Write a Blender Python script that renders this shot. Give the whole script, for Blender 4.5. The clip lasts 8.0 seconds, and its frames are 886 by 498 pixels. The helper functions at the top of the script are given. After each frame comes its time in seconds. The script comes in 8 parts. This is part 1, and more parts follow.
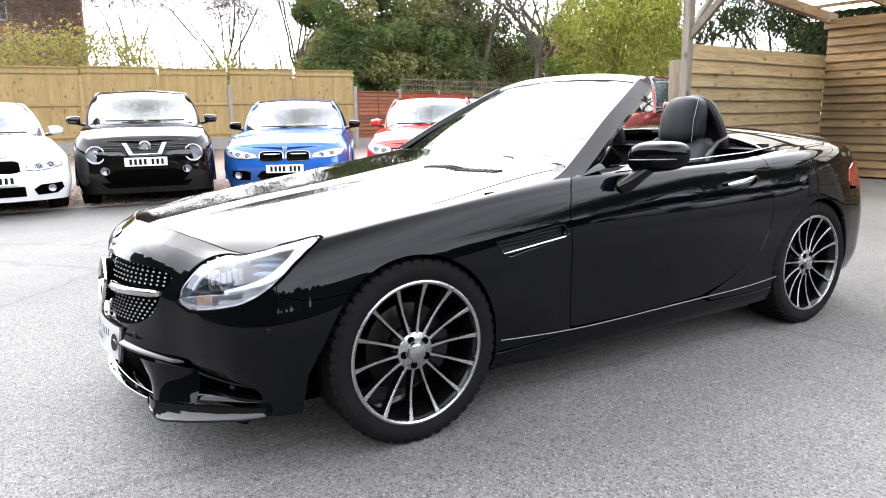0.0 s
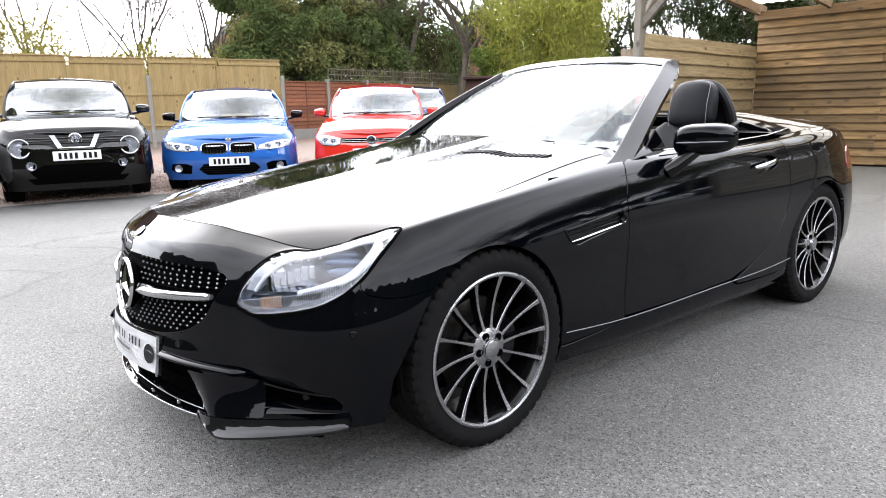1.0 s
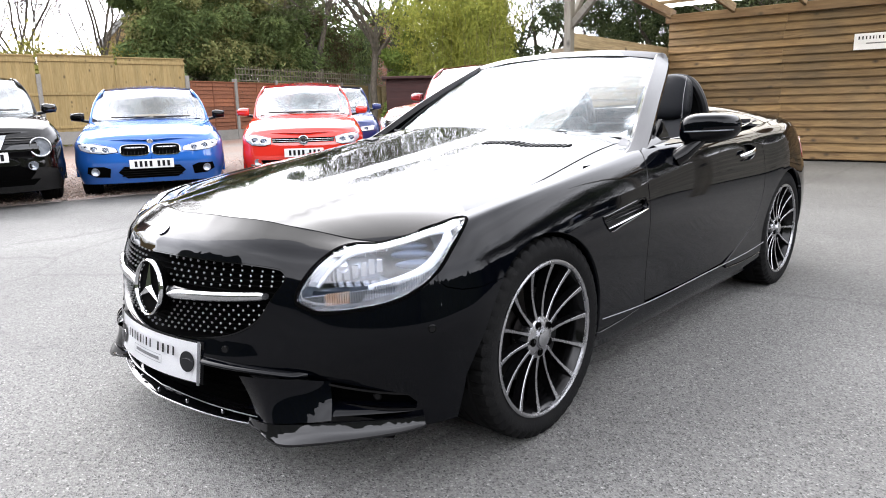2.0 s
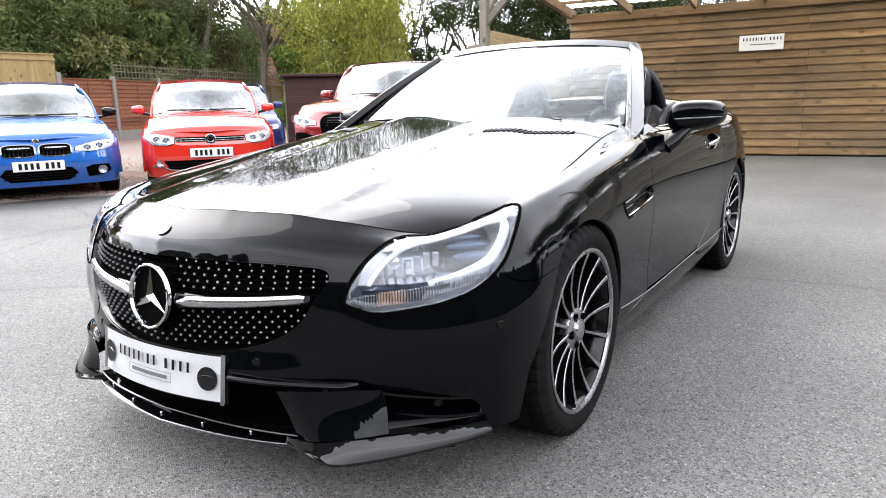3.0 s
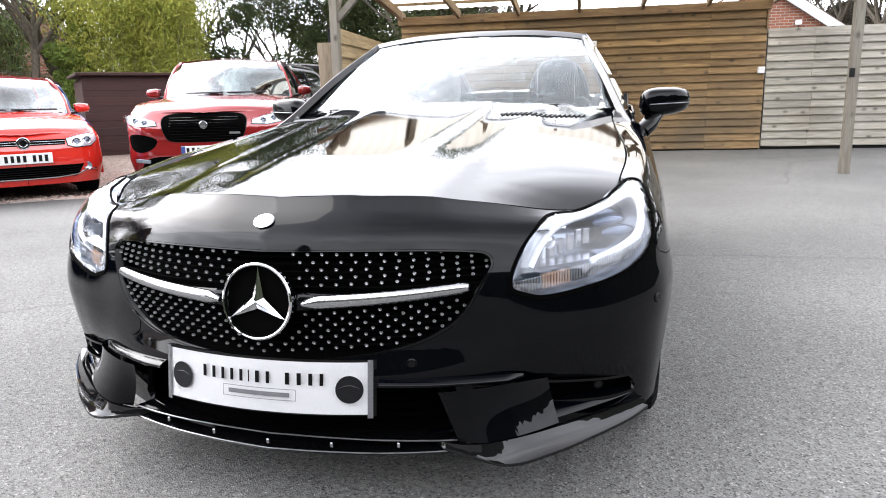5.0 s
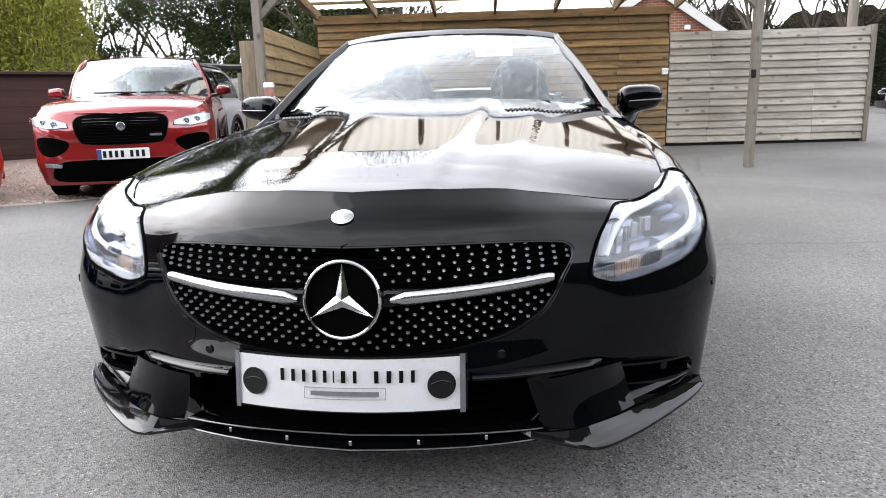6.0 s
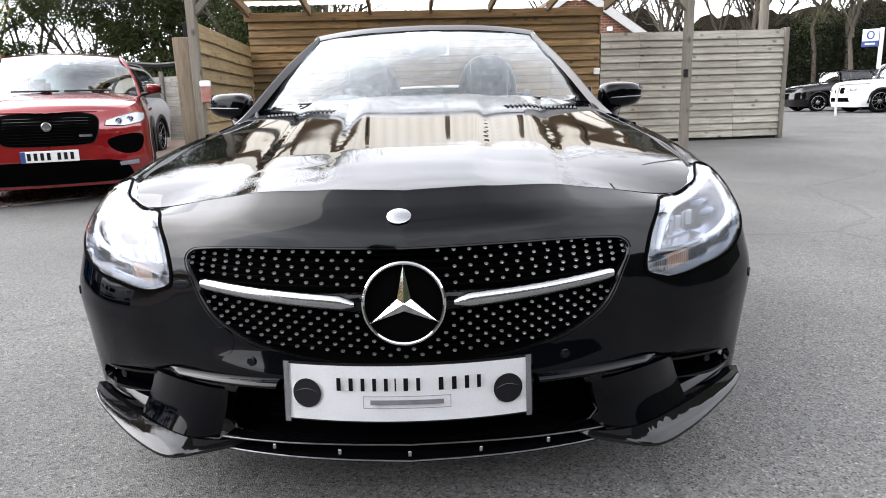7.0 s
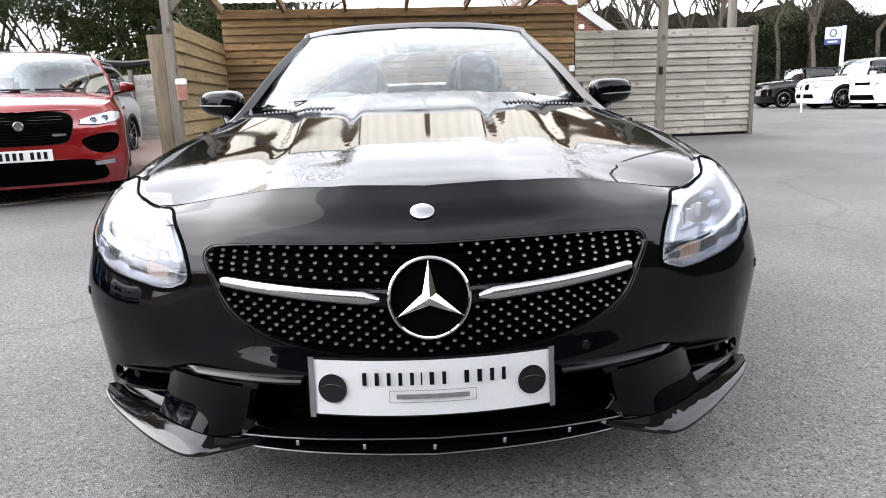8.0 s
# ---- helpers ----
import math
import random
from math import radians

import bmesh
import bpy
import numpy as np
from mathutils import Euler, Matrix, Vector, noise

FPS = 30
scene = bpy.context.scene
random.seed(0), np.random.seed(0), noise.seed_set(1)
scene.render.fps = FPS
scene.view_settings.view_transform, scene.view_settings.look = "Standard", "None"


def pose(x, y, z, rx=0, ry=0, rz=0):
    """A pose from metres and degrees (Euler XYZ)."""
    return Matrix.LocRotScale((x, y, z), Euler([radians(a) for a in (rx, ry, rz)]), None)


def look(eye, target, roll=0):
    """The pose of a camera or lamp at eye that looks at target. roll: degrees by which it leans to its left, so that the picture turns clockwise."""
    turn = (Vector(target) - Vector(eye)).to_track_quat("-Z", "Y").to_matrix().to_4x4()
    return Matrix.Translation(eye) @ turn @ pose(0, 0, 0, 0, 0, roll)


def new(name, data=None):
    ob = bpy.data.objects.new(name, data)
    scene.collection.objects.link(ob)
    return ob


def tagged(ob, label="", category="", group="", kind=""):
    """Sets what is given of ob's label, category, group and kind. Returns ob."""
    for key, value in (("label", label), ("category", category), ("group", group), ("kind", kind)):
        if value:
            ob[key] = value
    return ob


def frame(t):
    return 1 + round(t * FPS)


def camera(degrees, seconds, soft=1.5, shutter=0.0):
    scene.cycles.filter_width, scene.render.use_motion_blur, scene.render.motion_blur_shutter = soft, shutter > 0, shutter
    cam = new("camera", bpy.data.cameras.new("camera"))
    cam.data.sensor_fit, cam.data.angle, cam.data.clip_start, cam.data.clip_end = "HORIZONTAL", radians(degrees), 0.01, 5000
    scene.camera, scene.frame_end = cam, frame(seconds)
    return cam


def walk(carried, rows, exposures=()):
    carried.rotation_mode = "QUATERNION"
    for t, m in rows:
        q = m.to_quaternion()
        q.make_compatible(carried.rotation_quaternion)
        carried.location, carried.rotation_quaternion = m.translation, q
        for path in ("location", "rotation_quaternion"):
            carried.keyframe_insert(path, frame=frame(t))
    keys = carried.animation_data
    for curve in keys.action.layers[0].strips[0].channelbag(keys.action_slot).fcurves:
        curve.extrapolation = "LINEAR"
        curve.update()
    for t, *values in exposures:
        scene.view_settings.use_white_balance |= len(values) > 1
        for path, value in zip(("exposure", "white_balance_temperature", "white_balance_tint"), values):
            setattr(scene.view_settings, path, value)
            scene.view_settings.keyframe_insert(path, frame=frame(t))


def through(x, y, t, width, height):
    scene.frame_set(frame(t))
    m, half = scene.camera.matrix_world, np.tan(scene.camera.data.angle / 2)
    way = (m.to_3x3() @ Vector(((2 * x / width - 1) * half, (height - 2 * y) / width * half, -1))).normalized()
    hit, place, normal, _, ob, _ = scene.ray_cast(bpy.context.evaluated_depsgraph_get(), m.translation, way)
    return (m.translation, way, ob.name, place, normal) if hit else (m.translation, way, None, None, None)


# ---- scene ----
from mathutils import geometry

cam = camera(66.5, 8.0, soft=1.0)
PATH = [
    (0, (2.811, -1.082, 1.117), (1.148, -0.041, 0.732), -1.0),
    (0.5, (2.603, -1.25, 1.085), (1.0, -0.123, 0.684), -1.1),
    (1, (2.392, -1.407, 1.092), (0.872, -0.176, 0.679), -1.2),
    (1.2, (2.319, -1.465, 1.079), (0.835, -0.188, 0.671), -1.2),
    (2.3, (1.91, -1.793, 1.043), (0.648, -0.299, 0.626), -1.4),
    (2.5, (1.806, -1.825, 1.025), (0.591, -0.291, 0.609), -1.4),
    (3, (1.611, -1.882, 1.013), (0.543, -0.244, 0.594), -1.4),
    (3.5, (1.413, -1.975, 0.99), (0.497, -0.246, 0.572), -1.5),
    (4, (1.219, -2.063, 0.972), (0.433, -0.271, 0.556), -1.6),
    (4.5, (0.979, -2.11, 0.949), (0.322, -0.267, 0.531), -1.6),
    (4.7, (0.908, -2.115, 0.951), (0.297, -0.257, 0.534), -1.5),
    (5.8, (0.47, -2.229, 0.95), (0.183, -0.295, 0.529), -1.6),
    (6, (0.395, -2.227, 0.942), (0.153, -0.287, 0.521), -1.6),
    (6.5, (0.219, -2.199, 0.939), (0.107, -0.247, 0.516), -1.6),
    (7, (0.097, -2.19, 0.936), (0.078, -0.236, 0.509), -1.7),
    (7.5, (0.019, -2.202, 0.935), (0.051, -0.249, 0.504), -1.8),
    (8, (-0.012, -2.201, 0.934), (0.051, -0.25, 0.499), -1.9),
]
walk(cam, [(t, look(eye, target, roll)) for t, eye, target, roll in PATH],
     [(0, 1.52), (1, 1.31), (2.5, 1.30), (4.5, 1.29), (6, .90), (6.5, .75), (8, .91)])

# ---- world, sun, exposure ----
world = bpy.data.worlds.new("sky")
world.use_nodes = True
scene.world = world
wn, wl = world.node_tree.nodes, world.node_tree.links
wn.clear()
w_out, w_bg = wn.new("ShaderNodeOutputWorld"), wn.new("ShaderNodeBackground")
w_sky, w_mix, w_ramp = wn.new("ShaderNodeTexSky"), wn.new("ShaderNodeMix"), wn.new("ShaderNodeValToRGB")
w_noise, w_map, w_co = wn.new("ShaderNodeTexNoise"), wn.new("ShaderNodeMapping"), wn.new("ShaderNodeTexCoord")
SUN_UP, SUN_TURN = 40, 282
w_sky.sky_type, w_sky.sun_disc = "NISHITA", False
w_sky.sun_elevation, w_sky.sun_rotation = radians(SUN_UP), radians(SUN_TURN)
w_sky.air_density, w_sky.dust_density = 1.0, 2.0
w_mix.data_type = "RGBA"
w_map.inputs["Scale"].default_value = (1.0, 1.0, 2.6)
w_noise.inputs["Scale"].default_value, w_noise.inputs["Detail"].default_value, w_noise.inputs["Roughness"].default_value = 1.3, 2, .4
w_ramp.color_ramp.elements[0].position, w_ramp.color_ramp.elements[0].color = .3, (.78, .78, .78, 1)
w_ramp.color_ramp.elements[1].position, w_ramp.color_ramp.elements[1].color = .7, (1, 1, 1, 1)
w_mix.inputs["B"].default_value = (12.5, 12.6, 13.5, 1)
wl.new(w_co.outputs["Generated"], w_map.inputs["Vector"])
wl.new(w_map.outputs["Vector"], w_noise.inputs["Vector"])
wl.new(w_noise.outputs["Fac"], w_ramp.inputs["Fac"])
wl.new(w_ramp.outputs["Color"], w_mix.inputs["Factor"])
wl.new(w_sky.outputs["Color"], w_mix.inputs["A"])
# bright haze near the horizon, heavier cloud overhead
w_sep, w_rng, w_mul = wn.new("ShaderNodeSeparateXYZ"), wn.new("ShaderNodeMapRange"), wn.new("ShaderNodeVectorMath")
w_rng.inputs["From Min"].default_value, w_rng.inputs["From Max"].default_value = .62, .99
w_rng.inputs["To Min"].default_value, w_rng.inputs["To Max"].default_value = 1.5, .32
w_mul.operation = "MULTIPLY"
wl.new(w_co.outputs["Generated"], w_sep.inputs["Vector"])
wl.new(w_sep.outputs["Z"], w_rng.inputs["Value"])
wl.new(w_mix.outputs["Result"], w_mul.inputs[0])
wl.new(w_rng.outputs["Result"], w_mul.inputs[1])
w_bank, w_deep, w_mul2 = wn.new("ShaderNodeTexNoise"), wn.new("ShaderNodeMapRange"), wn.new("ShaderNodeVectorMath")
w_bank.inputs["Scale"].default_value, w_bank.inputs["Detail"].default_value, w_bank.inputs["Roughness"].default_value = 1.9, 6, .55
w_deep.inputs["From Min"].default_value, w_deep.inputs["From Max"].default_value = .36, .64
w_deep.inputs["To Min"].default_value, w_deep.inputs["To Max"].default_value = .80, 1.18
w_mul2.operation = "MULTIPLY"
wl.new(w_map.outputs["Vector"], w_bank.inputs["Vector"])
wl.new(w_bank.outputs["Fac"], w_deep.inputs["Value"])
wl.new(w_mul.outputs[0], w_mul2.inputs[0])
wl.new(w_deep.outputs["Result"], w_mul2.inputs[1])
# the cloud glows around the hidden sun
w_dot, w_pos, w_glow, w_mul3 = wn.new("ShaderNodeVectorMath"), wn.new("ShaderNodeMath"), wn.new("ShaderNodeMath"), wn.new("ShaderNodeVectorMath")
w_dot.operation, w_pos.operation, w_glow.operation, w_mul3.operation = "DOT_PRODUCT", "MAXIMUM", "MULTIPLY_ADD", "MULTIPLY"
w_sq = wn.new("ShaderNodeMath")
w_sq.operation, w_sq.inputs[1].default_value = "POWER", 2
w_dot.inputs[1].default_value = (math.sin(radians(SUN_TURN)) * math.cos(radians(SUN_UP)), math.cos(radians(SUN_TURN)) * math.cos(radians(SUN_UP)), math.sin(radians(SUN_UP)))
w_pos.inputs[1].default_value, w_glow.inputs[1].default_value, w_glow.inputs[2].default_value = 0, 1.15, .94
wl.new(w_co.outputs["Generated"], w_dot.inputs[0])
wl.new(w_dot.outputs["Value"], w_pos.inputs[0])
wl.new(w_pos.outputs[0], w_sq.inputs[0])
wl.new(w_sq.outputs[0], w_glow.inputs[0])
wl.new(w_mul2.outputs[0], w_mul3.inputs[0])
wl.new(w_glow.outputs[0], w_mul3.inputs[1])
wl.new(w_mul3.outputs[0], w_bg.inputs["Color"])
w_bg.inputs["Strength"].default_value = .135
wl.new(w_bg.outputs["Background"], w_out.inputs["Surface"])

sun = new("sun", bpy.data.lights.new("sun", "SUN"))
sun.data.energy, sun.data.angle, sun.data.color = 1.3, radians(60), (1, .96, .9)
sun.matrix_world = look((-8 * math.sin(radians(SUN_TURN)) * -1, 8 * math.cos(radians(SUN_TURN)), 8 * math.tan(radians(SUN_UP))), (0, 0, 0))

# ---- materials ----


def nodes_of(name):
    m = bpy.data.materials.new(name)
    m.use_nodes = True
    n, l = m.node_tree.nodes, m.node_tree.links
    return m, n, l, n["Principled BSDF"]


def surface(name, base, rough=.6, metal=0.0, second=None, scale=4.0, fine=60.0, bump=0.0, vary=.0, coat=0.0, spec=.5,
            stretch=(1, 1, 1), amount=.5, rough_vary=.0, island=False, coords="Object"):
    """A surface with variation at two scales: a broad noise towards the second colour, a fine grain in value and relief, and a
    shift from piece to piece (vary)."""
    m, n, l, p = nodes_of(name)
    co, mp = n.new("ShaderNodeTexCoord"), n.new("ShaderNodeMapping")
    mp.inputs["Scale"].default_value = stretch
    l.new(co.outputs[coords], mp.inputs["Vector"])
    big, small = n.new("ShaderNodeTexNoise"), n.new("ShaderNodeTexNoise")
    big.inputs["Scale"].default_value, big.inputs["Detail"].default_value = scale, 5
    small.inputs["Scale"].default_value, small.inputs["Detail"].default_value = fine, 4
    info = n.new("ShaderNodeObjectInfo") if not island else n.new("ShaderNodeNewGeometry")
    rnd = info.outputs["Random"] if not island else info.outputs["Random Per Island"]
    if vary:
        add = n.new("ShaderNodeVectorMath")
        add.operation = "ADD"
        mul = n.new("ShaderNodeMath")
        mul.operation, mul.inputs[1].default_value = "MULTIPLY", 37.0
        l.new(rnd, mul.inputs[0])
        l.new(mp.outputs["Vector"], add.inputs[0])
        l.new(mul.outputs[0], add.inputs[1])
        vec = add.outputs[0]
    else:
        vec = mp.outputs["Vector"]
    l.new(vec, big.inputs["Vector"])
    l.new(vec, small.inputs["Vector"])
    mix = n.new("ShaderNodeMix")
    mix.data_type = "RGBA"
    mix.inputs["A"].default_value = (*base, 1)
    mix.inputs["B"].default_value = (*(second or [c * .6 for c in base]), 1)
    ramp = n.new("ShaderNodeMapRange")
    ramp.inputs["From Min"].default_value, ramp.inputs["From Max"].default_value = .35, .7
    ramp.inputs["To Max"].default_value = amount
    l.new(big.outputs["Fac"], ramp.inputs["Value"])
    l.new(ramp.outputs["Result"], mix.inputs["Factor"])
    hsv = n.new("ShaderNodeHueSaturation")
    val = n.new("ShaderNodeMapRange")
    val.inputs["From Min"].default_value, val.inputs["From Max"].default_value = .3, .7
    val.inputs["To Min"].default_value, val.inputs["To Max"].default_value = 1 - min(.35, bump + .12), 1 + min(.35, bump + .12)
    l.new(small.outputs["Fac"], val.inputs["Value"])
    if vary:
        pv, mm = n.new("ShaderNodeMapRange"), n.new("ShaderNodeMath")
        pv.inputs["To Min"].default_value, pv.inputs["To Max"].default_value = 1 - vary, 1 + vary
        mm.operation = "MULTIPLY"
        l.new(rnd, pv.inputs["Value"])
        l.new(pv.outputs["Result"], mm.inputs[0])
        l.new(val.outputs["Result"], mm.inputs[1])
        l.new(mm.outputs[0], hsv.inputs["Value"])
    else:
        l.new(val.outputs["Result"], hsv.inputs["Value"])
    l.new(mix.outputs["Result"], hsv.inputs["Color"])
    l.new(hsv.outputs["Color"], p.inputs["Base Color"])
    p.inputs["Roughness"].default_value, p.inputs["Metallic"].default_value = rough, metal
    p.inputs["Specular IOR Level"].default_value = spec
    p.inputs["Coat Weight"].default_value, p.inputs["Coat Roughness"].default_value = coat, .02
    if rough_vary:
        rr = n.new("ShaderNodeMapRange")
        rr.inputs["From Min"].default_value, rr.inputs["From Max"].default_value = .3, .7
        rr.inputs["To Min"].default_value, rr.inputs["To Max"].default_value = max(rough - rough_vary, .02), min(rough + rough_vary, 1)
        l.new(big.outputs["Fac"], rr.inputs["Value"])
        l.new(rr.outputs["Result"], p.inputs["Roughness"])
    if bump:
        b = n.new("ShaderNodeBump")
        b.inputs["Strength"].default_value, b.inputs["Distance"].default_value = min(1, bump * 3), .01
        l.new(small.outputs["Fac"], b.inputs["Height"])
        l.new(b.outputs["Normal"], p.inputs["Normal"])
    return m


def car_paint(name, base, rough=.35, metal=0.0, ior=1.5, film_grey=.001):
    """Lacquered paint with a faint film of dust and a soft orange peel."""
    m, n, l, p = nodes_of(name)
    co, film, peel = n.new("ShaderNodeTexCoord"), n.new("ShaderNodeTexNoise"), n.new("ShaderNodeTexNoise")
    film.inputs["Scale"].default_value, film.inputs["Detail"].default_value = 5, 6
    peel.inputs["Scale"].default_value, peel.inputs["Detail"].default_value = 140, 1
    l.new(co.outputs["Object"], film.inputs["Vector"])
    l.new(co.outputs["Object"], peel.inputs["Vector"])
    mix = n.new("ShaderNodeMix")
    mix.data_type = "RGBA"
    mix.inputs["A"].default_value = (*base, 1)
    mix.inputs["B"].default_value = (*[c * .95 + film_grey for c in base], 1)
    l.new(film.outputs["Fac"], mix.inputs["Factor"])
    l.new(mix.outputs["Result"], p.inputs["Base Color"])
    mr = n.new("ShaderNodeMapRange")
    mr.inputs["From Min"].default_value, mr.inputs["From Max"].default_value = .35, .75
    mr.inputs["To Min"].default_value, mr.inputs["To Max"].default_value = .025, .06
    l.new(film.outputs["Fac"], mr.inputs["Value"])
    l.new(mr.outputs["Result"], p.inputs["Coat Roughness"])
    p.inputs["Coat Weight"].default_value, p.inputs["Coat IOR"].default_value = 1.0, ior
    p.inputs["Specular IOR Level"].default_value = .0
    p.inputs["Roughness"].default_value, p.inputs["Metallic"].default_value = rough, metal
    b = n.new("ShaderNodeBump")
    b.inputs["Strength"].default_value, b.inputs["Distance"].default_value = .004, .001
    l.new(peel.outputs["Fac"], b.inputs["Height"])
    l.new(b.outputs["Normal"], p.inputs["Coat Normal"])
    return m


def glass(name, tint=(.93, .96, .95), face=.04, gloss=.0):
    """Clear sheet glass: lets light straight through and mirrors more at a glancing angle."""
    m, n, l, p = nodes_of(name)
    n.remove(p)
    clear, shine, mix, out = n.new("ShaderNodeBsdfTransparent"), n.new("ShaderNodeBsdfGlossy"), n.new("ShaderNodeMixShader"), n["Material Output"]
    clear.inputs["Color"].default_value = (*tint, 1)
    shine.inputs["Color"].default_value, shine.inputs["Roughness"].default_value = (1, 1, 1, 1), gloss
    lw, power, scale = n.new("ShaderNodeLayerWeight"), n.new("ShaderNodeMath"), n.new("ShaderNodeMath")
    lw.inputs["Blend"].default_value = .5
    power.operation, power.inputs[1].default_value = "POWER", 5
    scale.operation, scale.inputs[1].default_value, scale.inputs[2].default_value = "MULTIPLY_ADD", 1 - face, face
    l.new(lw.outputs["Facing"], power.inputs[0])
    l.new(power.outputs[0], scale.inputs[0])
    l.new(scale.outputs[0], mix.inputs["Fac"])
    l.new(clear.outputs[0], mix.inputs[1])
    l.new(shine.outputs[0], mix.inputs[2])
    l.new(mix.outputs[0], out.inputs["Surface"])
    return m


BLACK_PAINT = car_paint("black_paint", (.0004, .0006, .0014), .4, 0, 1.28, .0002)
FRAME_GLOSS = car_paint("gloss_frame_lacquer", (.003, .003, .0035), .3, 0, 1.42, .001)
GLOSS_BLACK = surface("gloss_black_plastic", (.0015, .0015, .0018), .06, spec=.22, scale=6, rough_vary=.03)
SATIN_BLACK = surface("satin_black_plastic", (.005, .005, .0055), .45, spec=.25, bump=.03, fine=300)
# Near black: the shade inside openings is put into this colour; seals share it.
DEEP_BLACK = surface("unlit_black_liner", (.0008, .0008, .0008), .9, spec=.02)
RUBBER = surface("tyre_rubber", (.0028, .0028, .003), .8, spec=.12, second=(.006, .0058, .0055), scale=9, amount=.5, bump=.08, fine=180)
MACHINED = surface("machined_alloy", (.40, .40, .415), .26, 1.0, second=(.30, .30, .31), scale=14, fine=220, bump=.02, rough_vary=.06)
DARK_ALLOY = surface("gloss_black_alloy", (.002, .002, .0022), .16, .0, scale=9, second=(.006, .006, .006), amount=.3, spec=.3)
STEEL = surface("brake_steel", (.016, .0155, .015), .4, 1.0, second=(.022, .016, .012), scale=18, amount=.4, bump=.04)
CHROME = surface("chrome", (.56, .57, .585), .06, 1.0, second=(.48, .49, .5), scale=12, rough_vary=.03)
SATIN_SILVER = surface("satin_silver_trim", (.44, .445, .46), .2, 1.0, second=(.36, .365, .38), scale=20, fine=200)
LEATHER = surface("black_leather", (.0045, .005, .0065), .45, second=(.007, .0075, .009), spec=.12, scale=10, fine=380, bump=.08)
GREY_PLASTIC = surface("grey_plastic", (.18, .18, .19), .4, second=(.12, .12, .13), fine=200, bump=.02)
WHITE_PLASTIC = surface("white_plastic", (.74, .74, .75), .3, second=(.73, .73, .735), scale=7, fine=700, amount=.1)
YELLOW_PLATE = surface("plate_white", (.6, .6, .585), .35, second=(.54, .54, .52), scale=8, amount=.4)
PRINT_BLACK = surface("print_black", (.004, .004, .005), .6, spec=.15)
PRINT_GREY = surface("print_grey", (.2, .2, .21), .5)
GLASS = glass("window_glass", (.80, .88, .90), .085)
DARK_GLASS = glass("tinted_glass", (.25, .29, .29), .04)
CAR_GLASS = glass("car_windscreen_glass", (.62, .68, .70), .26)
LENS = glass("lamp_lens", (.95, .96, .98), .035)
REFLECTOR = surface("lamp_reflector", (.50, .51, .54), .12, 1.0, second=(.36, .37, .40), scale=30, rough_vary=.05)
LAMP_GREY = surface("lamp_bezel", (.22, .235, .27), .2, .6, second=(.45, .47, .5), scale=9)
LAMP_LIGHT = surface("lamp_bright_bed", (.52, .54, .57), .18, .4, second=(.30, .32, .35), scale=16, amount=.7)
LAMP_BROW = surface("lamp_brow_plastic", (.40, .415, .44), .2, .2, second=(.30, .315, .34), scale=14)
LIGHT_GUIDE = surface("light_guide", (.55, .57, .60), .15, second=(.48, .5, .54), scale=30)
LAMP_DARK = surface("lamp_dark_bezel", (.10, .105, .115), .2, .3, second=(.2, .21, .22), scale=20)
PROJECTOR = surface("projector_glass", (.075, .10, .155), .12, .5, second=(.03, .04, .06), scale=22)
LAMP_BOWL = surface("lamp_bowl_plastic", (.10, .118, .155), .15, .5, second=(.34, .38, .44), scale=14, amount=.8)
PIN_SILVER = surface("pin_silver", (.34, .345, .36), .35, 1.0, second=(.18, .18, .19), scale=40)
INDICATOR = surface("indicator_rib", (.42, .26, .18), .2, .35, second=(.42, .39, .37), scale=24, amount=.8)
RED_LENS = surface("red_lens", (.16, .006, .005), .12, second=(.09, .004, .004), scale=30, coat=.6)


